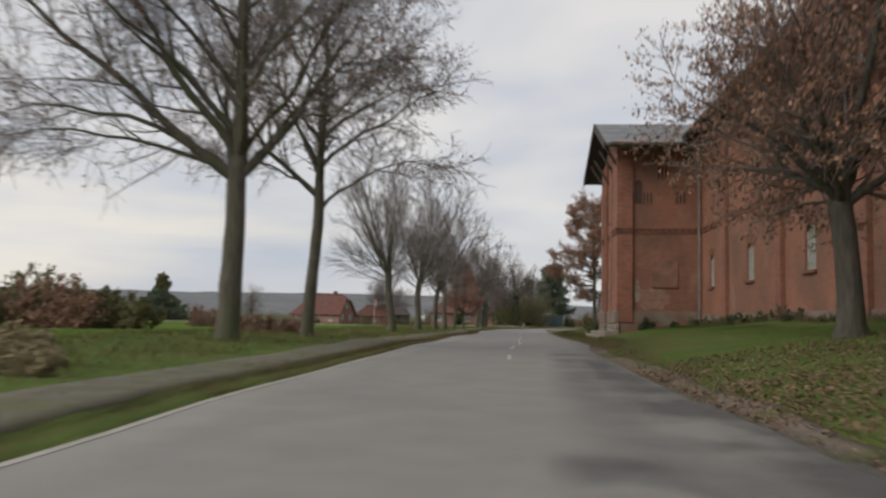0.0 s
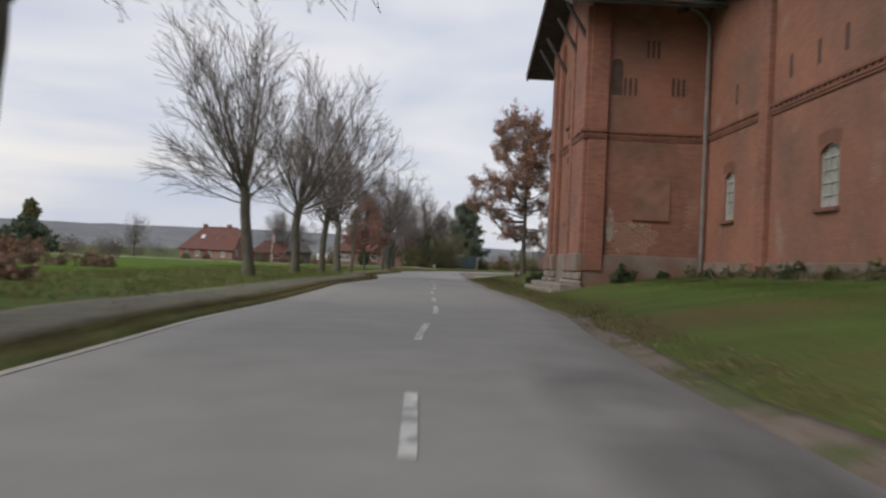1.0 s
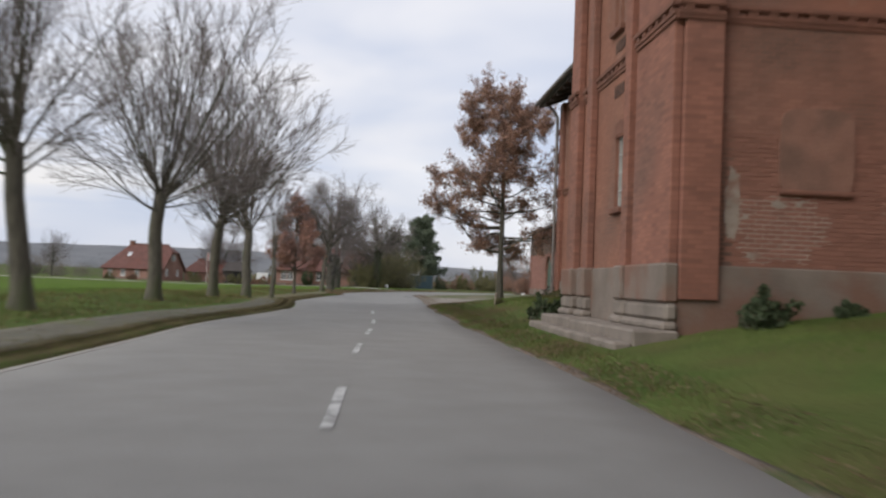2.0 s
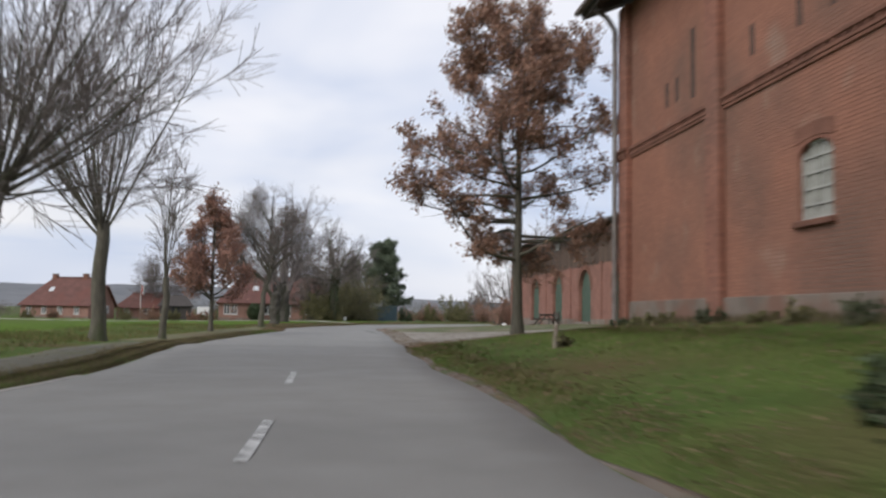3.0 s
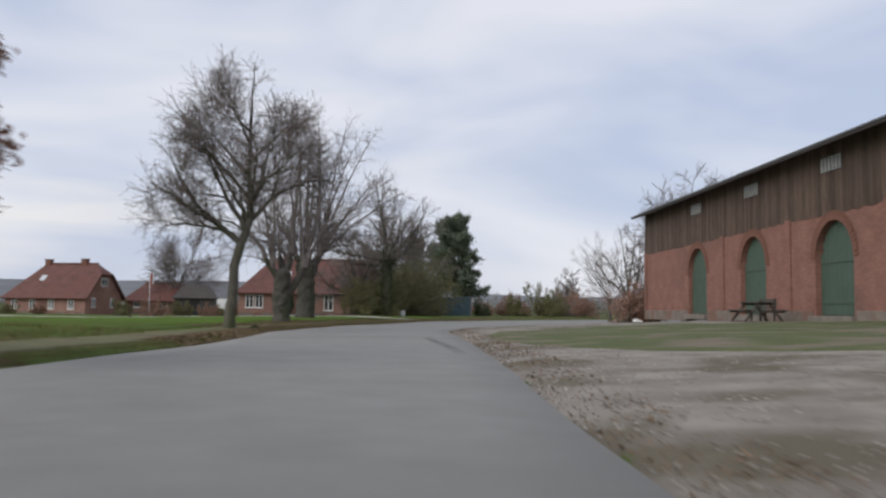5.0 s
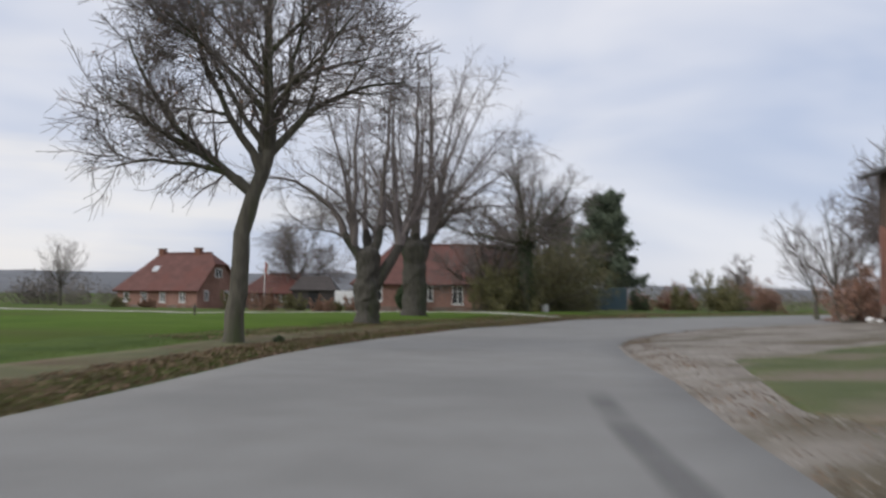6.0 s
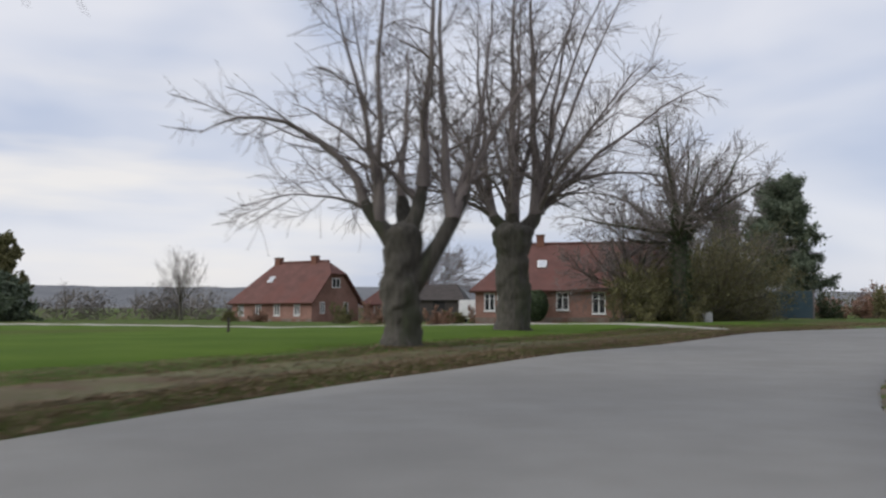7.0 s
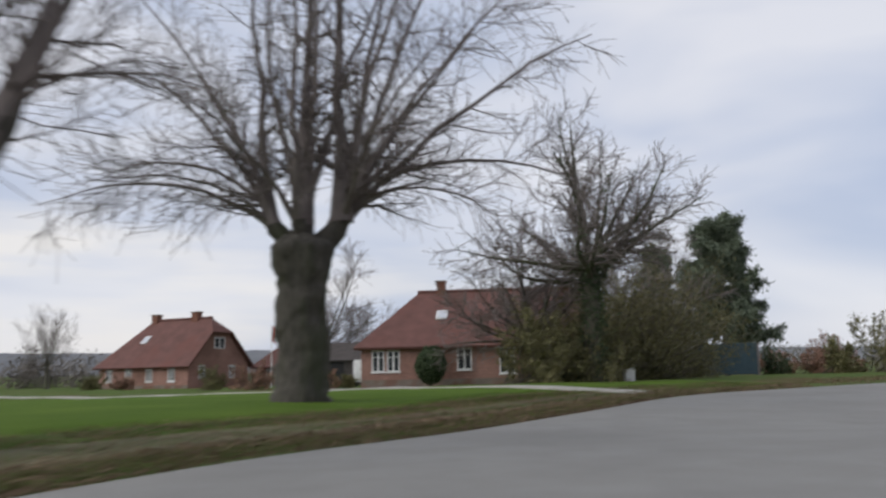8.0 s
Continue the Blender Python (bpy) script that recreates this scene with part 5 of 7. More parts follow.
def leafy_tree(x, y, height, bole, seed, label, leaf, leaf_mat, r=0.17, name="oak_tree", size=(0.06, 0.11), width=0.42, limbs=26, rise=(48, 82), taper=0.86, power=1.15, turn=0.0, shoot=(0.08, 0.17), gaps=None, belly=1.0):
    """A young oak that keeps its withered leaves: straight leader, level limbs, shorter towards the top."""
    R = np.random.default_rng(seed)
    t0 = trunk_line(R, height * 0.97, 0.01, segs=12, wiggle=0.035)
    tr = (r * np.linspace(1, 0.1, 13) * (1 + 0.5 * np.exp(-np.linspace(0, 1, 13) * 22)))[None]
    f0 = bole / height
    l1, r1 = sprout(R, t0, tr, limbs, f0, 0.97, rise, (height * width * 0.8, height * width * 1.1), 0.5, 7, up=0.06, jit=0.1, tip=0.15, shrink=taper, power=power)
    low = np.interp(l1[:, 0, 2] / height, [f0, f0 + 0.26], [belly, 1.0])[:, None, None]
    l1 = l1[:, :1] + (l1 - l1[:, :1]) * low
    l2, r2 = sprout(R, l1, r1, 11, 0.15, 0.98, (25, 65), (height * shoot[0], height * shoot[1]), 0.5, 5, up=0.05, jit=0.14, tip=0.2, shrink=0.4)
    l3, r3 = sprout(R, l2, r2, 7, 0.15, 1.0, (25, 65), (height * 0.03, height * 0.065), 0.6, 3, up=-0.02, jit=0.15, tip=0.4, shrink=0.3)
    r2, r3 = np.maximum(r2, 0.006), np.maximum(r3, 0.004)
    if gaps is not None:
        full = np.array([noise.noise(Vector(q) * 0.75 + Vector((205, 0, 0))) > gaps for q in l3[:, 1]])
        l3, r3 = l3[full], r3[full]
    lf = leaves(R, l3, leaf, size, 0.07)
    return tree(name, x, y, [tubes(t0, tr, 10), tubes(l1, r1, 5)], [tubes(l2, r2, 3), tubes(l3[:, ::3], r3[:, ::3], 3)], label, M["bark"], M["twig"], lf, leaf_mat, turn)


def conifer(x, y, height, seed, label, width=0.3, boughs=60, leaf=14000, name="pine_tree", low=0.12, size=(0.16, 0.3), taper=0.8):
    R = np.random.default_rng(seed)
    t0 = trunk_line(R, height, 0.01, segs=10, wiggle=0.03)
    tr = (height * 0.02 * np.linspace(1, 0.08, 11))[None]
    l1, r1 = sprout(R, t0, tr, boughs, low, 0.98, (60, 98), (height * width * 0.5, height * width * 1.15), 0.4, 6, up=0.03, jit=0.08, tip=0.2, shrink=taper, power=1.0)
    l2, r2 = sprout(R, l1, r1, 9, 0.15, 1.0, (30, 70), (height * 0.05, height * 0.1), 0.5, 3, up=0.02, jit=0.15, tip=0.3, shrink=0.4)
    lf = leaves(R, l2, leaf, size, height * 0.016, 0.0, 0.2)
    return tree(name, x, y, [tubes(t0, tr, 8), tubes(l1, r1, 4)], [tubes(l2, r2, 3)], label, M["bark_dark"], M["twig_olive"], lf, M["needle"])


def shrub(x, y, height, width, seed, label, leaf, leaf_mat, twig="twig_olive", stems=16, name="bush", size=(0.05, 0.1), fine=6, group=""):
    """Many stems from the ground, twigs, and leaves where it has them."""
    R = np.random.default_rng(seed)
    n = stems
    base = np.zeros((1, 3, 3))
    base[0, :, 2] = (0, 0.02, 0.04)
    base[0, :, 0] = (-0.3 * width, 0, 0.3 * width)
    l1, r1 = sprout(R, base, np.full((1, 3), height * 0.02), n, 0, 1, (5, 100), (height * 0.6, height * 1.15), 0.55, 6, up=0.17, jit=0.13, tip=0.2, shrink=0)
    l2, r2 = sprout(R, l1, r1, 8, 0.15, 0.97, (20, 60), (height * 0.25, height * 0.45), 0.5, 5, up=0.06, jit=0.15, tip=0.2, shrink=0.4)
    l3, r3 = sprout(R, l2, r2, fine, 0.1, 1.0, (20, 60), (height * 0.08, height * 0.18), 0.6, 3, up=0.02, jit=0.15, tip=0.4, shrink=0.3)
    r2, r3 = np.maximum(r2, 0.006), np.maximum(r3, 0.005)
    lf = leaves(R, l3, leaf, size, height * 0.025, 0.0) if leaf else None
    return tree(name, x, y, [tubes(l1, r1, 5)], [tubes(l2, r2, 3), tubes(l3[:, ::3], r3[:, ::3], 3)], label, M["bark"], M[twig], lf, leaf_mat, category="bush", group=group)


# roadside row
limbed_tree(-1.25, 16.71, 11, "broad roadside tree, bare branches with few withered leaves",
            ((0, 0, -0.2), (0.04, 0, 1.5), (0.06, 0, 3.2), (0.12, 0, 4.6), (0.1, 0.1, 6.2), (0.0, 0.2, 8.0), (0.1, 0.2, 10.6)), 0.235,
            ((3.25, 178, 38, 44, 7.6, 0.105), (3.4, 168, 34, -14, 5.6, 0.07), (3.5, 188, 30, -24, 5.0, 0.055), (3.9, 186, 50, 66, 6.6, 0.095), (4.3, 200, 44, 30, 6.0, 0.075), (3.2, 4, 44, 70, 5.4, 0.10), (3.6, 20, 50, 40, 5.6, 0.075),
             (3.5, 95, 50, 55, 6.0, 0.085), (3.7, 270, 45, 50, 5.6, 0.08), (4.0, 310, 42, 34, 5.2, 0.065), (4.2, 130, 40, 34, 5.6, 0.07), (5.0, 340, 50, 44, 4.8, 0.06), (5.2, 176, 48, 40, 5.0, 0.06), (5.6, 60, 50, 60, 4.4, 0.055), (6.2, 230, 50, 60, 4.0, 0.05), (6.8, 10, 48, 56, 3.6, 0.045)),
            leaf=7000, leaf_mat=M["leaf_brown"], shoot=(1.0, 2.3))
limbed_tree(0.60, 21.97, 23, "slender leaning roadside tree, bare with few withered leaves",
            ((0, 0, -0.17), (0.05, 0, 1.03), (0.16, 0, 2.24), (0.26, 0, 3.35), (0.22, 0, 3.87), (0.24, 0, 4.9), (0.3, 0.09, 6.19), (0.33, 0.09, 7.74), (0.24, 0.09, 9.46)), 0.165,
            ((3.7, 178, 40, 80, 5.16, 0.073), (3.44, 4, 46, 6, 3.78, 0.052), (4.47, 184, 60, 76, 4.47, 0.06), (4.82, 2, 42, 20, 4.47, 0.06), (5.5, 8, 44, 16, 3.96, 0.052), (3.96, 150, 38, 20, 3.44, 0.047), (4.13, 90, 50, 54, 4.13, 0.056), (4.3, 275, 46, 50, 3.96, 0.056),
             (5.33, 175, 48, 44, 3.78, 0.047), (6.02, 340, 50, 50, 3.27, 0.043), (6.54, 200, 50, 60, 2.92, 0.039)),
            leaf=5000, leaf_mat=M["leaf_brown"], shoot=(0.8, 1.8), spray=(0.3, 0.82), branch=(1.4, 2.75))
fan_tree(5.45, 40.05, 9.0, 3.0, 58, "bare roadside tree with a fan of steep limbs")
fan_tree(7.92, 47.1, 9.3, 2.9, 53, "bare roadside tree with a fan of steep limbs")
fan_tree(9.98, 52.79, 8.8, 2.8, 56, "bare roadside tree with a fan of steep limbs", r=0.17)
fan_tree(11.92, 59.39, 9.0, 2.9, 25, "bare roadside tree with a fan of steep limbs", skirt=0, spread=(4, 44))
fan_tree(13.99, 65.73, 6.9, 2.0, 35, "young bare roadside tree, thin upright limbs", r=0.115, limbs=8, twigs=7, fine=8, spread=(3, 22), skirt=0, shoot=(0.14, 0.27))
leafy_tree(16.67, 74.43, 5.75, 1.45, 36, "young oak with dense russet leaves on the verge", 17000, M["leaf_red"], r=0.11, width=0.37, size=(0.04, 0.075), limbs=36, rise=(58, 86), taper=0.95, power=1.35, turn=170)
limbed_tree(22.39, 93.04, 209, "tall bare roadside tree with a bent, forked trunk",
            ((-0.02, 0, -0.2), (0.0, 0, 0.5), (0.09, 0, 1.4), (0.05, 0, 1.9), (0.2, 0, 2.7), (0.42, 0, 3.2), (0.62, 0, 3.85), (0.55, 0, 4.7), (0.5, 0.1, 5.5), (0.5, 0.1, 6.6), (0.6, 0.1, 9.1)), 0.175,
            ((2.75, 180, 28, -14, 3.0, 0.065), (2.75, 176, 36, 74, 4.1, 0.095), (3.0, 184, 42, 22, 3.6, 0.08), (3.1, 172, 56, 68, 4.0, 0.085), (3.7, 186, 58, 70, 3.4, 0.065), (3.75, 2, 52, 6, 3.3, 0.085), (3.9, 8, 72, 92, 3.4, 0.07), (4.8, 0, 32, 14, 2.8, 0.055),
             (3.3, 95, 46, 50, 3.4, 0.07), (3.5, 268, 44, 46, 3.3, 0.07), (4.3, 205, 40, 30, 3.1, 0.06), (4.6, 320, 42, 34, 2.8, 0.055), (5.2, 178, 44, 40, 2.7, 0.05), (5.6, 350, 46, 50, 2.5, 0.05), (6.2, 120, 50, 60, 2.2, 0.045), (6.6, 190, 50, 60, 2.1, 0.04)),
            twigs=12, leaf=1500, leaf_mat=M["leaf_brown"], size=(0.02, 0.04), shoot=(0.7, 1.6), spray=(0.3, 0.75), branch=(1.0, 2.0))
pollard(25.73, 104.81, 41, "old pollarded lime with a forked, knobbed trunk", 2.55, 0.40,
        ((176, 52, 1.6, 0.14, 2.0), (8, 70, 1.75, 0.135, 2.05), (4, 60, 3.0, 0.145, 1.1), (100, 65, 1.6, 0.14, 2.1)),
        ((0, 172, 84, 72, 5.4, 0.09), (0, 182, 74, -26, 4.4, 0.085), (0, 186, 26, -14, 2.4, 0.04), (0, 170, 88, 96, 6.2, 0.09), (0, 250, 75, 70, 4.8, 0.05),
         (1, 176, 50, 26, 3.6, 0.06), (1, 10, 84, 88, 6.2, 0.10), (2, 178, 82, 88, 6.0, 0.10), (2, 4, 66, 50, 4.6, 0.085), (2, 15, 66, 88, 5.2, 0.09),
         (3, 90, 60, 55, 5.2, 0.07), (3, 60, 45, 25, 4.0, 0.05)), twigs=11, swell=0.0)
pollard(28.51, 114.71, 42, "old pollarded lime with a thick knobbed trunk", 3.5, 0.51,
        ((178, 40, 0.95, 0.19, 3.25), (15, 46, 1.5, 0.21, 3.0), (80, 78, 0.7, 0.2, 3.3), (265, 55, 0.8, 0.16, 3.3)),
        ((0, 180, 58, -22, 4.3, 0.06), (0, 172, 62, 35, 5.2, 0.07), (0, 186, 84, 91, 7.0, 0.10), (0, 140, 60, 55, 5.6, 0.07), (0, 215, 38, -20, 3.6, 0.045), (0, 184, 34, -24, 5.0, 0.055),
         (2, 90, 86, 90, 8.2, 0.15), (2, 0, 80, 102, 7.0, 0.10), (2, 180, 76, 86, 6.4, 0.07), (3, 280, 70, 74, 6.6, 0.08), (3, 240, 45, 10, 4.6, 0.06),
         (1, 175, 88, 90, 8.2, 0.16), (1, 2, 66, 46, 6.4, 0.09), (1, 6, 52, 30, 7.4, 0.09), (1, 340, 60, 36, 6.6, 0.075), (0, 195, 70, 50, 6.0, 0.07), (1, 352, 38, -38, 3.4, 0.045), (1, 10, 50, -30, 6.2, 0.075), (1, 60, 48, 24, 5.2, 0.07), (1, 300, 46, 12, 5.0, 0.065),
         (1, 0, 76, 62, 8.4, 0.09), (1, 18, 80, 74, 9.0, 0.09), (2, 30, 74, 70, 8.4, 0.08), (1, 348, 74, 60, 8.2, 0.08)))
leafy_tree(22.73, 57.92, 9.7, 2.1, 43, "oak with brown withered leaves on the lawn", 56000, M["leaf_brown"], r=0.15, width=0.49, limbs=56, size=(0.035, 0.068), rise=(72, 94), taper=0.74, power=1.0, shoot=(0.05, 0.115), gaps=-0.12, belly=0.62, turn=132)
wide_tree(38.05, 132.46, 11.6, 5.0, 44, "bare spreading tree with an ivy-dark trunk beside the hedge", r=0.36, bark="bark", reach=0.84, spread=(34, 86), limbs=14, twigs=13, fine=13, ivy=3500, fat=0.010)
wide_tree(36.0, 133.6, 7.2, 2.0, 58, "low spreading bare tree over the bushes", r=0.2, bark="bark_dark", reach=0.85, spread=(40, 80), limbs=12, twigs=12, fine=12, fat=0.010)
x_, y_ = yard(-46.2, -2.6)
wide_tree(x_, y_, 8.6, 2.5, 47, "brown-leaved tree on the lawn before the barn", bark="bark_dark", r=0.21, limbs=12, leaf=26000, leaf_mat=M["leaf_brown"], size=(0.027, 0.053), spread=(35, 78), reach=0.5, lean=0.0, wiggle=0.02)
conifer(55.0, 164.4, 12.2, 45, "dark green pine behind the houses", width=0.36, boughs=90, leaf=60000, taper=0.62, size=(0.13, 0.3), low=0.2)
conifer(47.2, 155.0, 8.6, 46, "dark spruce between bare trees", width=0.3, boughs=70, leaf=24000, size=(0.13, 0.3))
conifer(-21.6, 172.0, 5.4, 48, "broad dark evergreen at the far edge of the field", width=1.15, boughs=200, leaf=30000, low=0.0, size=(0.34, 0.8), name="evergreen_tree", taper=0.9)
leafy_tree(-21.2, 176.5, 8.8, 2.0, 165, "brownish tree behind the field-edge evergreen", 12000, M["bush_leaf"], r=0.2, width=0.34, size=(0.12, 0.26), name="broad_tree")
fan_tree(-4.2, 181.0, 8.4, 2.3, 50, "bare field tree with upright limbs", r=0.17, limbs=20, twigs=8, fine=7, name="field_tree", group="")
wide_tree(22.4, 175.5, 12.6, 2.4, 51, "pale bare birch behind the brick houses", r=0.2, twigs=14, fine=14, fat=0.014, limbs=11, spread=(20, 56), name="birch_tree")
fan_tree(55.8, 127.0, 8.0, 1.9, 52, "bare tree past the end of the low barn", r=0.16, limbs=9, twigs=7, fine=7, spread=(14, 50), name="bare_tree", group="")
wide_tree(65.5, 130.5, 14.0, 4.0, 53, "tall bare tree rising behind the barn roof", r=0.36, limbs=18, twigs=14, fine=14, name="bare_tree", reach=0.75, spread=(20, 72), ratio=0.34, fat=0.016)
wide_tree(60.5, 132.0, 9.0, 2.2, 54, "bare tree behind the end of the barn", r=0.22, twigs=9, fine=9, fat=0.014, name="bare_tree")
wide_tree(80.0, 182.0, 7.6, 1.8, 55, "small bare round-crowned tree in the meadow", r=0.2, twigs=10, fine=10, fat=0.02, name="bare_tree")
wide_tree(44.5, 150.0, 10.0, 2.5, 56, "bare tree among the bushes by the bend", r=0.22, fat=0.012, name="bare_tree")
wide_tree(41.5, 150.0, 9.0, 2.5, 57, "bare tree behind the second brick house", r=0.22, fat=0.012, name="bare_tree")
# bushes about the bend
for k_, (x_, y_, h_, w_) in enumerate(((35.0, 131.6, 2.9, 2.6), (36.6, 133.0, 3.2, 3.0), (37.6, 136.6, 4.4, 3.4), (39.4, 138.6, 5.6, 3.6), (40.8, 140.2, 6.8, 3.8), (42.2, 144.0, 5.4, 4.0), (43.6, 149.5, 5.2, 3.6))):
    shrub(x_, y_, h_, w_, 60 + k_, "tall olive-brown bush with sparse leaves beside the road", 10000, M["bush_leaf"], stems=30, size=(0.045, 0.095), fine=11, group="roadside bushes")
for k_, (x_, y_, h_, w_) in enumerate(((62.9, 156.2, 3.5, 4.2), (58.8, 147.1, 2.2, 3.0), (56.5, 150.5, 2.2, 2.5), (62.0, 152.0, 2.0, 2.6), (47.6, 152.0, 1.2, 1.6))):
    shrub(x_, y_, h_, w_, 70 + k_, "low olive-green bush at the meadow edge", 5000, M["bush_leaf"], stems=18, size=(0.06, 0.12), group="meadow bushes")
for k_, (x_, y_, h_, w_) in enumerate(((51.2, 116.6, 3.1, 2.4), (53.2, 119.4, 3.0, 2.4))):
    shrub(x_, y_, h_, w_, 76 + k_, "russet-brown beech hedge at the barn end", 7000, M["leaf_brown"], stems=20, size=(0.05, 0.09), twig="twig", name="hedge_bush", group="beech hedge")
for k_, (x_, y_, h_, w_) in enumerate(((67.0, 159.0, 3.3, 3.8), (59.4, 160.0, 2.0, 3.2), (70.0, 163.0, 3.6, 4.0), (65.5, 151.5, 2.3, 3.2), (57.2, 161.5, 2.0, 3.0), (61.6, 162.5, 2.5, 3.4), (60.2, 157.5, 1.5, 3.0))):
    shrub(x_, y_, h_, w_, 80 + k_, "brown bare bush beyond the bend", 6000, M["leaf_brown"], stems=20, size=(0.05, 0.09), twig="twig", group="far bushes")
shrub(56.1, 159.6, 1.9, 1.5, 68, "dark evergreen shrub at the end of the container", 3000, M["ivy"], stems=20, size=(0.06, 0.11), name="evergreen_shrub")


def topiary(x, y, height, width, seed, label, leaf):
    """A clipped evergreen: short stem, crowded leaves in a rounded block."""
    R = np.random.default_rng(seed)
    stem = trunk_line(R, height * 0.7, 0.01, segs=4, wiggle=0.01)
    d = unit(R.normal(size=(leaf, 3))) * R.uniform(0.6, 1.0, (leaf, 1)) ** 0.5
    p = np.c_[d[:, 0] * width / 2, d[:, 1] * width / 2, height * (0.53 + 0.47 * d[:, 2])]
    p *= (1 + 0.10 * np.array([noise.noise(Vector(q) * 2.3) for q in p]))[:, None]
    a, b = unit(R.normal(size=p.shape)), unit(R.normal(size=p.shape))
    n_ = unit(np.cross(a, b))
    sz = R.uniform(0.05, 0.11, leaf)[:, None]
    v = np.stack([p - a * sz, p + n_ * sz * 0.45, p + a * sz, p - n_ * sz * 0.45], 1).reshape(-1, 3)
    return tree("evergreen_bush", x, y, [tubes(stem, flare(0.06, 0.04, 4), 7)], None, label, M["bark_dark"], None, (v, np.arange(leaf * 4).reshape(-1, 4)), M["ivy"], category="bush")


topiary(31.6, 145.6, 2.25, 1.75, 84, "dark rounded evergreen clipped before the brick house", 9000)
for k_, (x_, y_, h_, w_) in enumerate(((-7.9, 29.5, 1.9, 3.0), (-10.8, 31.0, 2.2, 3.2), (-13.6, 33.5, 2.0, 3.0), (-10.5, 46.0, 1.6, 3.0), (-5.2, 60.0, 1.3, 2.6), (-7.2, 33.5, 1.6, 3.0), (-5.6, 30.2, 1.2, 2.4), (-9.0, 36.0, 1.9, 3.2), (-12.2, 29.0, 1.8, 3.0), (-9.2, 32.6, 2.0, 3.2))):
    shrub(x_, y_, h_, w_, 85 + k_, "scrubby brown-olive bush at the field edge", 7000, M["bush_leaf"] if k_ % 4 else M["leaf_brown"], stems=24, size=(0.05, 0.1), group="scrub by the field")
for k_, (x_, y_, h_, w_) in enumerate(((-3.2, 8.9, 0.28, 1.0), (-3.7, 10.2, 0.32, 1.2), (-2.9, 7.8, 0.22, 0.8), (-4.2, 11.6, 0.34, 1.4), (-3.5, 8.3, 0.25, 0.9), (-1.4, 41.6, 0.7, 2.2), (0.4, 41.0, 0.6, 1.8), (-3.6, 42.6, 0.7, 2.0), (-0.7, 25.6, 0.5, 1.4), (-1.7, 26.0, 0.45, 1.4), (0.2, 26.2, 0.4, 1.2))):
    shrub(x_, y_, h_, w_, 92 + k_, "heap of dry brush on the verge grass", 1500, M["straw"] if y_ < 20 else M["leaf_brown"], stems=34, size=(0.03, 0.06), twig="straw" if y_ < 20 else "twig", name="dry_bush", group="dry brush on the verge")
for k_, (x_, y_, h_, w_) in enumerate(((16.5, 157.0, 1.7, 2.4), (19.5, 156.0, 1.8, 2.4), (22.3, 155.0, 1.6, 2.4), (8.0, 165.2, 1.2, 2.0), (4.5, 167.6, 1.2, 2.0), (24.6, 150.5, 1.3, 1.8), (25.8, 153.6, 1.0, 2.2), (27.6, 157.0, 1.4, 1.3))):
    shrub(x_, y_, h_, w_, 100 + k_, "brown garden hedge before the brick houses", 2600, M["leaf_brown"] if k_ % 2 else M["bush_leaf"], stems=18, size=(0.06, 0.1), name="hedge_bush", group="garden hedge")
# weeds at the foot of the barn
R_ = np.random.default_rng(17)
for k_, u_ in enumerate((-1.2, -2.6, -3.6, -5.8, -7.6, -8.8, -10.2, -11.6, -24.4, -25.8, -27.2, -28.4, -30.2, -32.0, -33.6, -36.2, -39.0)):
    x_, y_ = yard(u_, -0.45 + float(R_.uniform(-0.1, 0.1)))
    shrub(x_, y_, float(R_.uniform(0.18, 0.4)), 1.2, 120 + k_, "dark green weeds at the foot of the brick wall", 520, M["ivy"] if k_ % 3 == 0 else M["bush_leaf"], stems=16, size=(0.025, 0.055), name="weed_clump", group="weeds along the barn", fine=3)
for k_, (u_, v_, h_) in enumerate(((-16.0, -2.9, 0.62), (-15.9, -3.8, 0.5), (U0 - 0.4, -2.4, 0.46), (U0 - 0.35, -1.2, 0.2))):
    x_, y_ = yard(u_, v_)
    shrub(x_, y_, h_, h_ * 1.7, 140 + k_, "dark evergreen shrub beside the stone steps", 1500, M["ivy"], stems=16, size=(0.04, 0.075), name="evergreen_shrub", fine=4)


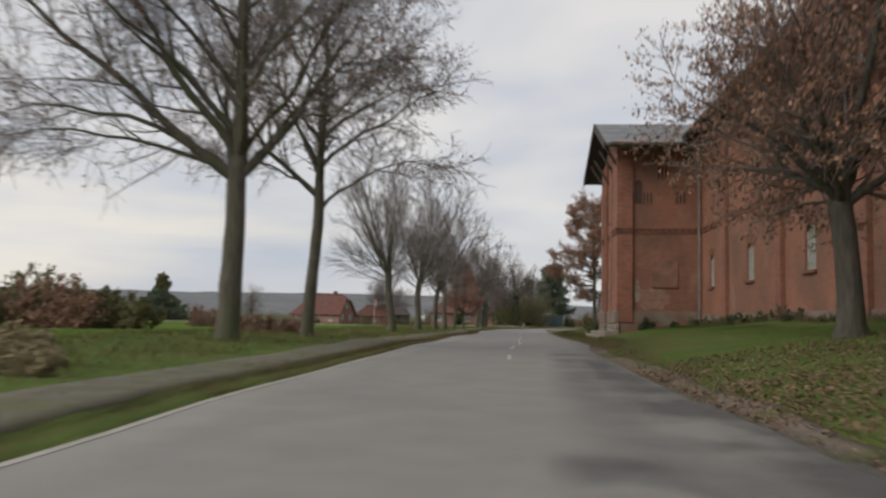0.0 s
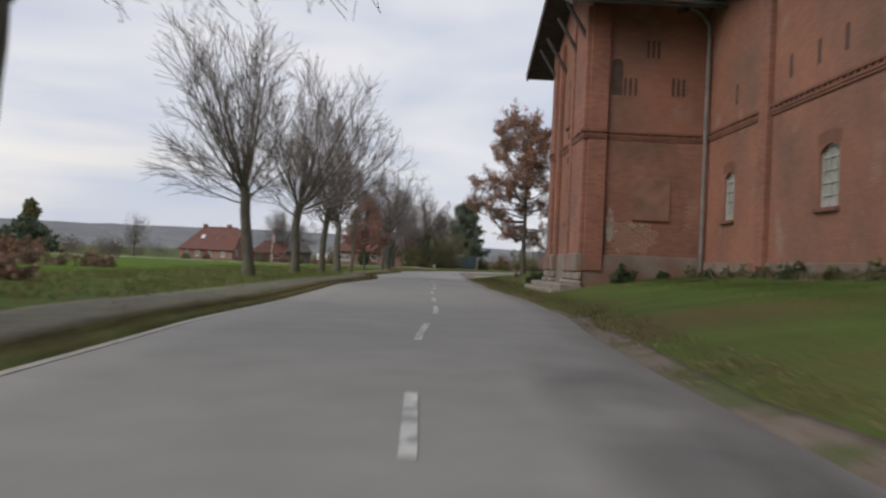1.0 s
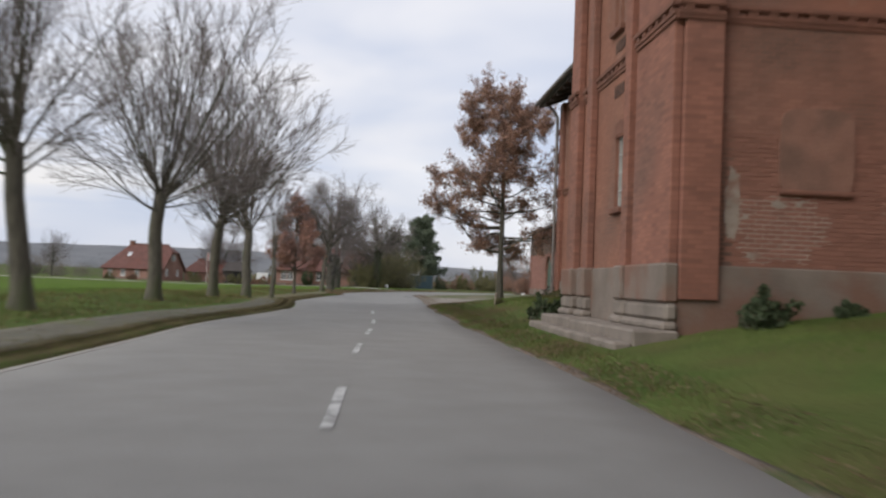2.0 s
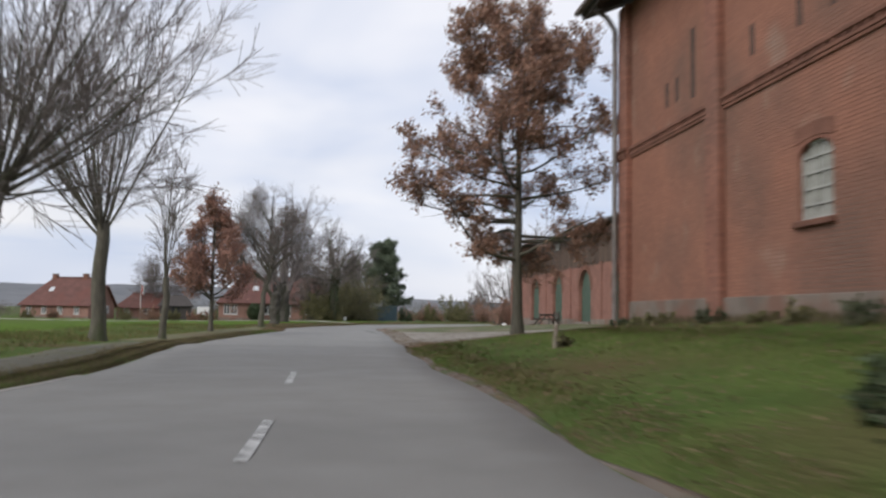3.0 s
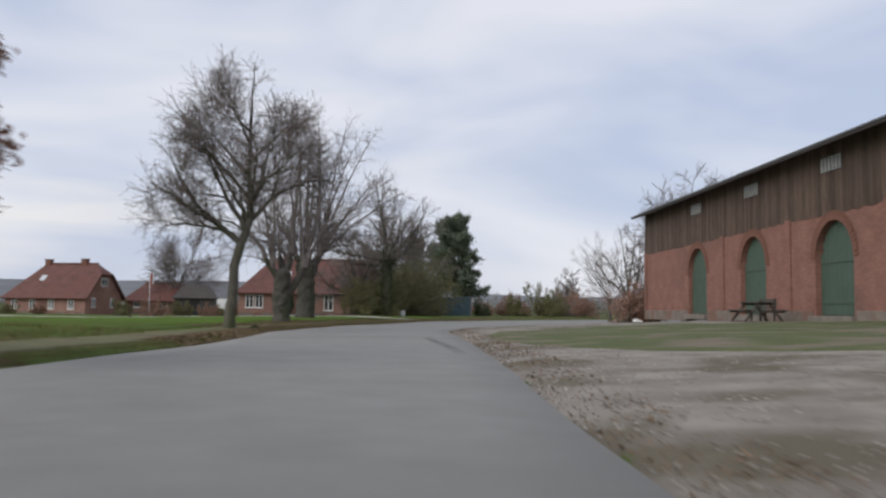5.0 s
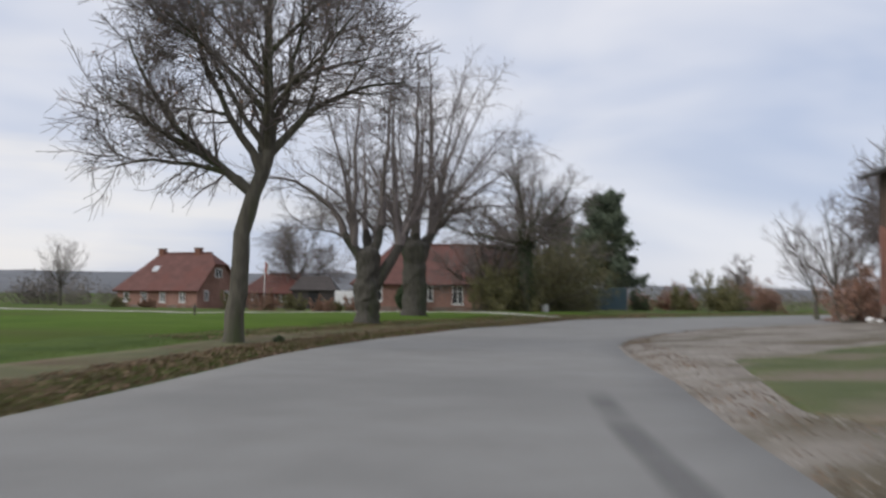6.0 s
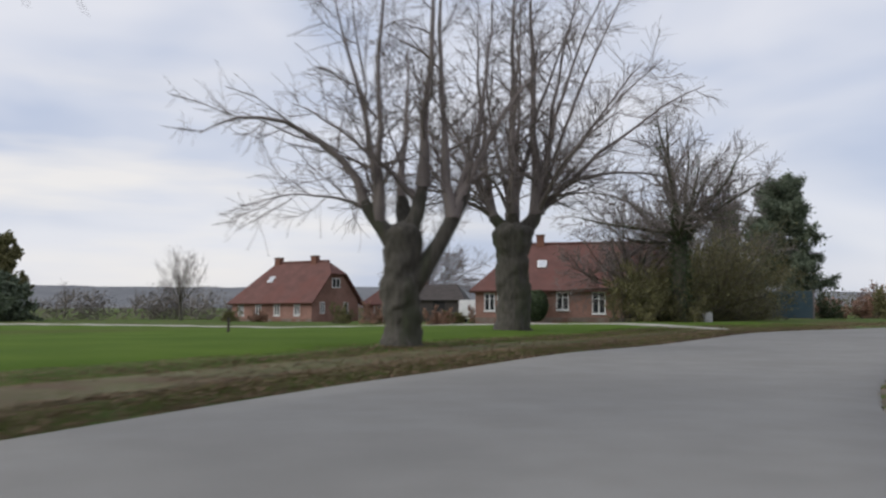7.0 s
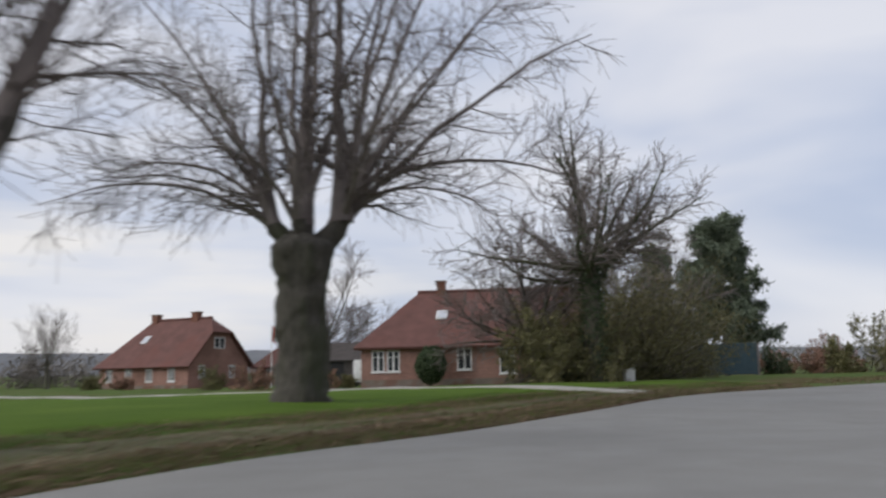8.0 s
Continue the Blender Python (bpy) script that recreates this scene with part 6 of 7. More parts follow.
def hedge_row(points, height, depth, count, seed, mat, label, clumps=90):
    """A far row of scrub: round bushes of uneven height, made of crowded thin sprigs."""
    R = np.random.default_rng(seed)
    line = smooth_line(points, 400)
    d = np.r_[0, np.cumsum(np.hypot(*np.diff(line, axis=0).T))]
    s_ = R.uniform(0, d[-1], clumps)
    cx, cy = np.interp(s_, d, line[:, 0]) + R.normal(0, depth / 3, clumps), np.interp(s_, d, line[:, 1]) + R.normal(0, depth / 3, clumps)
    ch = height * np.exp(R.normal(-0.2, 0.26, clumps))
    cw = ch * R.uniform(0.55, 1.0, clumps) + 0.02 * d[-1] / clumps * 10
    who = R.choice(clumps, count, p=ch * cw / (ch * cw).sum())
    q = unit(R.normal(size=(count, 3))) * R.random((count, 1)) ** 0.45
    x, y = cx[who] + q[:, 0] * cw[who], cy[who] + q[:, 1] * cw[who]
    z = ch[who] * (0.42 + 0.58 * q[:, 2]) * R.uniform(0.85, 1.1, count)
    p = np.c_[x, y, z + land(x, y)]
    a, b = unit(R.normal(size=p.shape) + np.array([0, 0, 0.9])), unit(R.normal(size=p.shape))
    n_ = unit(np.cross(a, b))
    sz = R.uniform(0.09, 0.24, count)[:, None] * height / 4
    v = np.stack([p - a * sz, p + n_ * sz * 0.42, p + a * sz, p - n_ * sz * 0.42], 1).reshape(-1, 3)
    return tagged(mesh_object("hedgerow", v, np.arange(count * 4).reshape(-1, 4), mat), label, "hedgerow", kind="stuff")


hedge_row([(-260, 150), (-140, 160), (-70, 176), (-20, 186), (-2, 190)], 3.8, 6, 90000, 1, M["hedge_twig"], "bare brown hedgerow between field and hills", 170)
hedge_row([(-2, 190), (12, 194), (30, 200)], 2.4, 5, 16000, 7, M["hedge_twig"], "low bare hedge behind the brick houses", 24)
hedge_row([(-160, 90), (-90, 105), (-45, 112), (-28, 118)], 2.6, 5, 24000, 2, M["hedge_twig"], "olive hedgerow across the field")
hedge_row([(36, 205), (70, 215), (120, 210), (190, 190)], 4.0, 8, 26000, 3, M["twig_olive"], "far hedgerow beyond the meadow")
hedge_row([(30, 160), (36, 160), (41, 162)], 5.0, 4, 12000, 4, M["twig_olive"], "scrub behind the second brick house", 14)
hedge_row([(62, 158), (80, 160), (110, 158), (150, 150)], 2.6, 5, 24000, 6, M["hedge_twig"], "brown hedge beyond the bend")
# far woods share the hills' haze-tinted colour
hedge_row([(-700, 300), (-300, 500), (100, 600), (500, 450), (800, 200)], 9, 30, 18000, 5, M["hill_haze"], "distant woods, tinted grey for haze", 260)
wide_tree(-45.0, 241.0, 6.4, 2.2, 166, "small round bare tree far across the field", r=0.16, twigs=8, fine=8, name="field_tree", reach=0.6)
wide_tree(-33.0, 243.0, 5.2, 1.8, 167, "small round bare tree far across the field", r=0.16, twigs=8, fine=8, name="field_tree", reach=0.7)


# ---------------------------------------------------------------- the two brick houses and their annexe
def shell(name, polys, thick, mat, parent, label=""):
    bm = bmesh.new()
    for p in polys:
        bm.faces.new([bm.verts.new(q) for q in p])
    bmesh.ops.remove_doubles(bm, verts=bm.verts, dist=0.001)
    bmesh.ops.recalc_face_normals(bm, faces=bm.faces)
    if sum(f.normal.z for f in bm.faces) < 0:
        bmesh.ops.reverse_faces(bm, faces=bm.faces)
    bmesh.ops.solidify(bm, geom=bm.faces[:], thickness=thick)
    return part(name, bm, mat, parent, label)


def house_window(parent, x, z, w, h, face_y, leaves_=2):
    g = box("window", (x - w / 2, face_y + 0.06, z), (x + w / 2, face_y + 0.075, z + h), M["glass"], parent, label="white-framed casement window")
    t = 0.075
    for a, b, c, d in ((x - w / 2, x - w / 2 + t, z, z + h), (x + w / 2 - t, x + w / 2, z, z + h), (x - w / 2 + t, x + w / 2 - t, z, z + t), (x - w / 2 + t, x + w / 2 - t, z + h - t, z + h)):
        box("frame", (a, face_y - 0.015, c), (b, face_y + 0.058, d), M["white"], g)
    for i in range(1, leaves_):
        q = x - w / 2 + w * i / leaves_
        box("mullion", (q - 0.045, face_y - 0.012, z + t), (q + 0.045, face_y + 0.055, z + h - t), M["white"], g)
    box("transom", (x - w / 2 + t, face_y - 0.01, z + h * 0.66), (x + w / 2 - t, face_y + 0.05, z + h * 0.66 + 0.05), M["white"], g)
    box("sill", (x - w / 2 - 0.06, face_y - 0.07, z - 0.06), (x + w / 2 + 0.06, face_y + 0.05, z - 0.002), M["white"], g)
    return g


def brick_house(x, y, turn, L, W, z0, eave, ridge_, left_hip, right_half, windows, chimneys, label, skylights=(), gable_windows=()):
    h = holder("brick_house", pose(x, y, 0, 0, 0, turn))
    tagged(h, label, "house", group="brick houses")
    zh = eave + 0.66 * (ridge_ - eave)
    holes = [(a - w / 2, a + w / 2, z, z + hh) for a, z, w, hh in windows]
    bm = bmesh.new()
    wall_with_holes(bm, 0, L, z0 - 0.4, eave, 0, 0.3, holes)
    bmesh.ops.transform(bm, matrix=Matrix(((0, 1, 0, 0), (1, 0, 0, 0), (0, 0, 1, 0), (0, 0, 0, 1))), verts=bm.verts)
    bmesh.ops.recalc_face_normals(bm, faces=bm.faces)
    part("wall", bm, M["house_brick"], h)
    box("wall", (0, W - 0.3, z0 - 0.4), (L, W, eave), M["house_brick"], h)
    box("wall", (0, 0.3, z0 - 0.4), (0.3, W - 0.3, eave), M["house_brick"], h)
    bm = bmesh.new()
    k = (zh - eave) / (ridge_ - eave) * W / 2
    prof = [(0.02, z0 - 0.4), (W - 0.02, z0 - 0.4), (W - 0.02, eave), (W - k, zh - 0.1), (k, zh - 0.1), (0.02, eave)] if right_half else [(0.02, z0 - 0.4), (W - 0.02, z0 - 0.4), (W - 0.02, eave), (0.02, eave)]
    prism(bm, prof, 0, 0.3)
    bmesh.ops.transform(bm, matrix=Matrix(((0, -1, 0, L + 0.002), (1, 0, 0, 0), (0, 0, 1, 0), (0, 0, 0, 1))), verts=bm.verts)
    part("gable_wall", bm, M["house_brick"], h)
    o = 0.4
    dz = o * (ridge_ - eave) / (W / 2)
    e, hl, hr = eave - dz, left_hip, (0.95 if right_half else left_hip)
    xl, xr, yf, yb, ym = -o, L + o, -o, W + o, W / 2
    A, B, C, D = (xl, yf, e), (xr, yf, e), (xr, yb, e), (xl, yb, e)
    P, Q = (hl, ym, ridge_), (L - hr, ym, ridge_)
    if right_half:
        F, G = (xr, k, zh), (xr, W - k, zh)
        polys = [(A, B, F, Q, P), (C, D, P, Q, G), (D, A, P), (F, G, Q)]
    else:
        polys = [(A, B, Q, P), (C, D, P, Q), (D, A, P), (B, C, Q)]
    roof = shell("roof", polys, 0.14, M["tile"], h, "red clay-tiled roof")
    bm = bmesh.new()
    tube(bm, (P[0] - 0.1, ym, ridge_ + 0.02), (Q[0] + 0.1, ym, ridge_ + 0.02), 0.11, 0.11, 8)
    part("ridge_tiles", bm, M["tile"], roof)
    for cx, wd, up in chimneys:
        c = box("chimney", (cx - wd / 2, ym - 0.28, ridge_ - 0.5), (cx + wd / 2, ym + 0.28, ridge_ + up), M["dark_brick"], h, 0.01, "brick chimney")
        box("cap", (cx - wd / 2 - 0.06, ym - 0.34, ridge_ + up + 0.002), (cx + wd / 2 + 0.06, ym + 0.34, ridge_ + up + 0.09), M["plinth"], c)
    for sx, sz in skylights:
        yy = (sz - eave) / (ridge_ - eave) * W / 2
        ang = math.atan2(ridge_ - eave, W / 2)
        m = Matrix.Translation((sx, yy, sz)) @ Matrix.Rotation(ang, 4, "X")
        sk = box("skylight", (-0.33, -0.42, 0.02), (0.33, 0.42, 0.09), M["white"], h, 0.01, "pale roof window", m)
        box("pane", (-0.25, -0.34, 0.091), (0.25, 0.34, 0.1), M["sky_tint_pane"], sk, m=m)
    for a, z, w, hh in windows:
        house_window(h, a, z, w, hh, 0.0)
    for a, z, w, hh in gable_windows:
        g = holder("window", pose(L + 0.003, 0, 0, 0, 0, 90), h)
        house_window_parts(g, a, z, w, hh)
    box("plinth", (-0.02, -0.03, z0 - 0.4), (L + 0.03, -0.004, z0 + 0.25), M["plinth"], h)
    return h


def house_window_parts(g, x, z, w, h):
    box("pane", (x - w / 2, -0.004, z), (x + w / 2, 0.0, z + h), M["glass"], g)
    t = 0.08
    for a, b, c, d in ((x - w / 2, x - w / 2 + t, z, z + h), (x + w / 2 - t, x + w / 2, z, z + h), (x - w / 2 + t, x + w / 2 - t, z, z + t), (x - w / 2 + t, x + w / 2 - t, z + h - t, z + h), (x - 0.05, x + 0.05, z + t, z + h - t)):
        box("frame", (a, -0.045, c), (b, -0.005, d), M["white"], g)


W1 = [(1.2, 0.12, 0.74, 1.36), (3.5, 0.12, 0.74, 1.36), (5.9, 0.12, 0.74, 1.36), (8.4, 0.12, 0.74, 1.36)]
brick_house(3.9, 172.0, -30.5, 10.2, 7.0, -0.42, 1.72, 5.35, 2.6, True, W1, ((2.9, 0.7, 0.45), (7.6, 0.7, 0.5)), "red-brick farmhouse with half-hipped tiled roof, two chimneys",
            skylights=((3.5, 3.6),), gable_windows=((3.5, 2.75, 1.2, 0.95), (1.5, 0.3, 0.7, 1.1), (5.0, 0.3, 0.7, 1.1)))
W2 = [(1.0, 0.55, 0.75, 1.25), (1.9, 0.55, 0.75, 1.25), (6.05, 0.6, 0.85, 1.25), (8.5, 0.35, 0.9, 1.5), (11.2, 0.6, 0.85, 1.25), (13.6, 0.6, 0.85, 1.25)]
brick_house(27.6, 147.9, -9.0, 15.5, 7.6, -0.15, 2.3, 5.45, 2.9, False, W2, ((4.3, 0.55, 0.6),), "low red-brick cottage with a hipped red tile roof", skylights=((4.55, 3.85),))
brick_house(16.6, 174.5, -20.0, 7.5, 5.0, -0.4, 1.5, 3.4, 1.6, False, [(1.5, 0.4, 0.8, 0.9), (4.5, 0.3, 1.4, 1.0)], (), "low brick annexe with a red tile roof")

# flag by the houses
x_, y_ = 19.4, 166.0
flag = tagged(holder("flagpole", pose(x_, y_, land_at(x_, y_))), "white flagpole with a drooping red and white flag", "flagpole")
bm = bmesh.new()
tube(bm, (0, 0, -0.1), (0, 0, 4.9), 0.045, 0.03, 8)
part("pole", bm, M["white"], flag)
for nm, w0, mt in (("flag", 0.0, "red_paint"), ("stripe", 0.16, "white")):
    bm = bmesh.new()
    pts = []
    for i in range(7):
        zz = 4.8 - i * 0.2
        pts.append([bm.verts.new((0.05 + w0 + j * 0.1 + 0.03 * math.sin(i + j), 0.04 * math.sin(j * 2.2 + i * 0.6), zz - 0.12 * j)) for j in range(3)])
    for r0, r1 in zip(pts, pts[1:]):
        for j in range(2):
            bm.faces.new((r0[j], r0[j + 1], r1[j + 1], r1[j]))
    bmesh.ops.solidify(bm, geom=bm.faces[:], thickness=0.01)
    part(nm, bm, M[mt], flag)

# dark shed between the houses
shed = tagged(holder("shed", pose(24.6, 169.5, land_at(24.6, 169.5), 0, 0, -8)), "low weathered shed with a dark grey roof behind the garden", "shed")
for nm_, a_, b_ in (("front_wall", (-2.2, -1.8, -0.1), (2.2, -1.68, 2.1)), ("back_wall", (-2.2, 1.68, -0.1), (2.2, 1.8, 2.1)), ("side_wall", (-2.2, -1.677, -0.1), (-2.08, 1.677, 2.1)), ("side_wall", (2.08, -1.677, -0.1), (2.2, 1.677, 2.1))):
    box(nm_, a_, b_, M["roof_dark"], shed, 0.01)
shell("roof", [((-2.5, -2.1, 2.0), (2.5, -2.1, 2.0), (1.5, 0, 3.5), (-1.5, 0, 3.5)), ((2.5, 2.1, 2.0), (-2.5, 2.1, 2.0), (-1.5, 0, 3.5), (1.5, 0, 3.5)), ((-2.5, 2.1, 2.0), (-2.5, -2.1, 2.0), (-1.5, 0, 3.5)), ((2.5, -2.1, 2.0), (2.5, 2.1, 2.0), (1.5, 0, 3.5))], 0.1, M["roof_dark"], shed, "dark grey hipped roof")
box("door", (-0.5, -1.84, 0.02), (0.6, -1.802, 1.9), M["black"], shed, 0.008)

# parked white van
van = tagged(holder("van", pose(27.5, 161.0, land_at(27.5, 161.0), 0, 0, 82)), "white delivery van parked beside the cottage", "van")
bm = bmesh.new()
prism(bm, [(-2.2, 0.35), (2.2, 0.35), (2.25, 0.95), (1.55, 1.15), (1.0, 1.85), (-2.15, 1.9), (-2.25, 1.0)], -0.88, 0.88)
bmesh.ops.bevel(bm, geom=bm.edges[:], offset=0.06, segments=2, affect="EDGES")
part("body", bm, M["white"], van)
for sy in (-1, 1):
    bm = bmesh.new()
    prism(bm, [(0.35, 1.15), (1.38, 1.15), (0.95, 1.72), (0.35, 1.74)], sy * 0.885, sy * 0.892)
    part("side_window", bm, M["glass"], van)
    for wx in (-1.35, 1.4):
        bm = bmesh.new()
        tube(bm, (wx, sy * 0.72, 0.32), (wx, sy * 0.9, 0.32), 0.32, 0.32, 20)
        wheel = part("tyre", bm, M["black"], van)
        bm = bmesh.new()
        tube(bm, (wx, sy * 0.9, 0.32), (wx, sy * 0.915, 0.32), 0.19, 0.17, 14)
        part("rim", bm, M["metal"], wheel)
bm = bmesh.new()
roof_slab(bm, (1.6, -0.72, 1.2), (1.6, 0.72, 1.2), (1.08, 0.68, 1.82), (1.08, -0.68, 1.82), 0.02)
part("windscreen", bm, M["glass"], van)

# picnic table before the low barn
x_, y_ = 43.0, 92.2
table = tagged(holder("picnic_table", pose(x_, y_, land_at(x_, y_) + 0.02, 0, 0, -15.6)), "weathered dark wooden picnic table with benches", "picnic table")
for i in range(5):
    box("tabletop_plank", (-0.36 + i * 0.147, -0.95, 0.74), (-0.36 + i * 0.147 + 0.135, 0.95, 0.78), M["wood"], table, 0.006)
for sx in (-1, 1):
    for i in range(2):
        a = sx * 0.72 - 0.14 + i * 0.145
        box("bench_plank", (a, -0.95, 0.43), (a + 0.135, 0.95, 0.47), M["wood"], table, 0.006)
for sy in (-0.7, 0.7):
    box("cross_beam", (-0.85, sy - 0.03, 0.35), (0.85, sy + 0.03, 0.43), M["wood"], table)
    box("top_beam", (-0.35, sy - 0.03, 0.66), (0.35, sy + 0.03, 0.739), M["wood"], table)
    for sx in (-1, 1):
        bm = bmesh.new()
        tube(bm, (sx * 0.75, sy, 0), (sx * 0.22, sy, 0.7), 0.05, 0.05, 4)
        part("leg", bm, M["wood"], table)
x_, y_ = 44.4, 93.6
grill = tagged(holder("bench", pose(x_, y_, land_at(x_, y_) + 0.02, 0, 0, -15.6)), "dark wooden garden bench by the barn wall", "bench")
box("seat", (-0.25, -0.8, 0.4), (0.25, 0.8, 0.46), M["wood"], grill, 0.01)
for i in range(3):
    box("back_slat", (0.22, -0.8, 0.55 + i * 0.15), (0.27, 0.8, 0.66 + i * 0.15), M["wood"], grill, 0.006)
for sy in (-0.7, 0.7):
    for sx in (-0.2, 0.2):
        box("leg", (sx - 0.04, sy - 0.04, 0), (sx + 0.04, sy + 0.04, 0.4 if sx < 0 else 0.97), M["wood"], grill)

# small things along the road
def stone(x, y, r, seed, label, mat="white"):
    R = random.Random(seed)
    bm = bmesh.new()
    bmesh.ops.create_icosphere(bm, subdivisions=2, radius=r)
    for v_ in bm.verts:
        v_.co *= 1 + 0.25 * noise.noise(v_.co * 3 / r + Vector((seed, 0, 0)))
        v_.co.z *= 0.75
    ob = tagged(bm_object("boulder", bm, M[mat]), label, "boulder")
    ob.matrix_world = pose(x, y, land_at(x, y) + r * 0.5)
    return ob


x_, y_ = yard(65.3, 9.9)
stone(x_, y_, 0.24, 1, "whitewashed boulder guarding the barn corner")
x_, y_ = yard(63.6, 9.7)
stone(x_, y_, 0.15, 2, "whitewashed boulder guarding the barn corner")
ub = tagged(holder("utility_box", pose(39.9, 134.0, land_at(39.9, 134.0) - 0.15, 0, 0, 20) @ Matrix.Scale(0.85, 4)), "cream utility box on the verge", "utility box")
box("body", (-0.28, -0.14, 0.08), (0.28, 0.14, 0.78), M["white"], ub, 0.015)
box("base", (-0.3, -0.16, -0.1), (0.3, 0.16, 0.078), M["plinth"], ub, 0.01)
box("lid", (-0.31, -0.17, 0.782), (0.31, 0.17, 0.84), M["grey_white"], ub, 0.015)
x_, y_ = 18.2, 48.0
st = tagged(holder("marker_stake", pose(x_, y_, land_at(x_, y_), 4, 0, 20)), "short pale stake in a grass tuft", "stake")
box("post", (-0.028, -0.028, -0.1), (0.028, 0.028, 0.38), M["plaster"], st, 0.008)
shrub(x_ + 0.04, y_ - 0.1, 0.2, 0.3, 151, "dark grass tuft round the stake", 300, M["bush_leaf"], stems=16, size=(0.02, 0.05), name="weed_clump", fine=3)
x_, y_ = 18.6, 117.6
st = tagged(holder("verge_stake", pose(x_, y_, land_at(x_, y_))), "short dark wooden stake in the field", "stake")
box("post", (-0.04, -0.04, -0.1), (0.04, 0.04, 0.55), M["wood"], st, 0.01)
shrub(23.2, 93.1, 0.15, 0.2, 150, "small dark tuft of weeds in the verge", 180, M["ivy"], stems=14, size=(0.03, 0.06), name="weed_clump", fine=3)

# blue container
ct = tagged(holder("container", pose(53.0, 158.9, land_at(53, 158.9), 0, 0, -18)), "blue steel storage container under the pine", "container")
box("body", (-2.15, -1.1, 0.12), (2.15, 1.1, 2.3), M["blue"], ct, 0.02)
for i in range(22):
    box("rib", (-2.08 + i * 0.195, -1.135, 0.2), (-1.98 + i * 0.195, -1.102, 2.2), M["blue"], ct)
for sx in (-2.15, 2.02):
    box("corner_post", (sx, -1.16, 0.0), (sx + 0.13, -1.03, 2.34), M["metal"], ct)

# wire fence along the field
for i in range(16):
    k = int(150 + i * 13)
    p = shifted(LEFT, -6.4)[k]
    if p[1] > 56:
        continue
    st = tagged(holder("fence_post", pose(float(p[0]), float(p[1]), land_at(*p), 0, 0, i * 31)), "thin weathered fence post at the field edge", "fence post", group="field fence posts")
    bm = bmesh.new()
    tube(bm, (0, 0, -0.2), (0.02 * math.sin(i * 3), 0, 1.0 + 0.1 * math.sin(i * 7)), 0.04, 0.035, 7)
    part("post", bm, M["wood"], st)


# ---------------------------------------------------------------- grass, litter
def blades(name, x, y, size, mat, label, seed, lean=0.35, wide=0.09):
    R = np.random.default_rng(seed)
    n = len(x)
    z = land(x, y)
    h = R.uniform(*size, size=n)
    a = R.uniform(0, 2 * np.pi, n)
    w = h * wide
    tip = np.c_[x + R.normal(0, lean, n) * h, y + R.normal(0, lean, n) * h, z + h]
    v = np.stack([np.c_[x - np.cos(a) * w, y - np.sin(a) * w, z - 0.02], np.c_[x + np.cos(a) * w, y + np.sin(a) * w, z - 0.02], tip], 1)
    return tagged(mesh_object(name, v.reshape(-1, 3), np.arange(n * 3).reshape(-1, 3), mat), label, "grass", kind="stuff")


def strip(line, y0, y1, d0, d1, n, seed, clump=0.0, power=1.0):
    """Places beside a line, d0 to d1 to its right."""
    R = np.random.default_rng(seed)
    k = np.where((line[:, 1] > y0) & (line[:, 1] < y1))[0]
    i = R.uniform(k[0], k[-1] - 1, n)
    d = d0 + (d1 - d0) * R.random(n) ** power
    q = i.astype(int)
    f = (i - q)[:, None]
    t = np.gradient(line, axis=0)
    t /= np.hypot(*t.T)[:, None]
    p = line[q] * (1 - f) + line[q + 1] * f + np.c_[t[q, 1], -t[q, 0]] * d[:, None]
    if clump:
        keep = np.array([noise.noise((a * 0.9, b * 0.9, seed)) for a, b in p]) > R.uniform(-clump, clump, n)
        p = p[keep]
    return p[:, 0], p[:, 1]


blades("verge_grass", *strip(LEFT, -6, 126, -0.12, -0.6, 34000, 1, power=1.3), (0.025, 0.075), M["grass_blade"], "rough grass fringe along the road edge", 1)
blades("verge_grass", *strip(LEFT, -6, 126, -0.08, -0.9, 26000, 2, 0.4), (0.03, 0.09), M["dry_blade"], "dry straw-coloured verge grass", 2)
blades("verge_grass", *strip(LEFT, -6, 76, -0.04, -0.55, 56000, 13), (0.03, 0.08), M["edge_blade"], "dark matted grass on the low bank of the verge", 13)
blades("verge_grass", *strip(LEFT, 74, 126, -0.04, -0.7, 40000, 18), (0.025, 0.07), M["tan_blade"], "brown withered grass on the low bank of the verge", 18)
blades("meadow_grass", *strip(LEFT, 0, 86, -1.9, -7.5, 70000, 3, 0.5), (0.03, 0.11), M["grass_blade"], "rough meadow grass under the trees", 3)
blades("meadow_grass", *strip(LEFT, 0, 86, -1.8, -6.0, 40000, 4, 0.5), (0.04, 0.14), M["dry_blade"], "dry grass under the trees", 4)
blades("meadow_grass", *strip(LEFT, 80, 128, -1.1, -3.6, 40000, 12), (0.03, 0.09), M["grass_blade"], "short verge grass by the pollarded limes", 12)
blades("lawn_grass", *strip(RIGHT, -4, 57, 0.15, 6.6, 130000, 5), (0.02, 0.07), M["grass_blade"], "short green lawn before the barn", 5)
blades("lawn_grass", *strip(RIGHT, -4, 62, 0.02, 0.7, 16000, 6, 0.5), (0.02, 0.07), M["dry_blade"], "worn dry grass at the road edge", 6)


R_ = np.random.default_rng(15)
f_ = R_.random((16000, 2))
k_ = (f_[:, 0] * 39).astype(int)
p_ = isl_a[k_] * (1 - f_[:, 1:]) + isl_b[k_] * f_[:, 1:] + R_.normal(0, 0.12, (16000, 2))
p_ = p_[np.array([noise.noise((a * 0.5, b * 0.5, 3)) for a, b in p_]) > R_.uniform(-0.45, 0.35, 16000)]
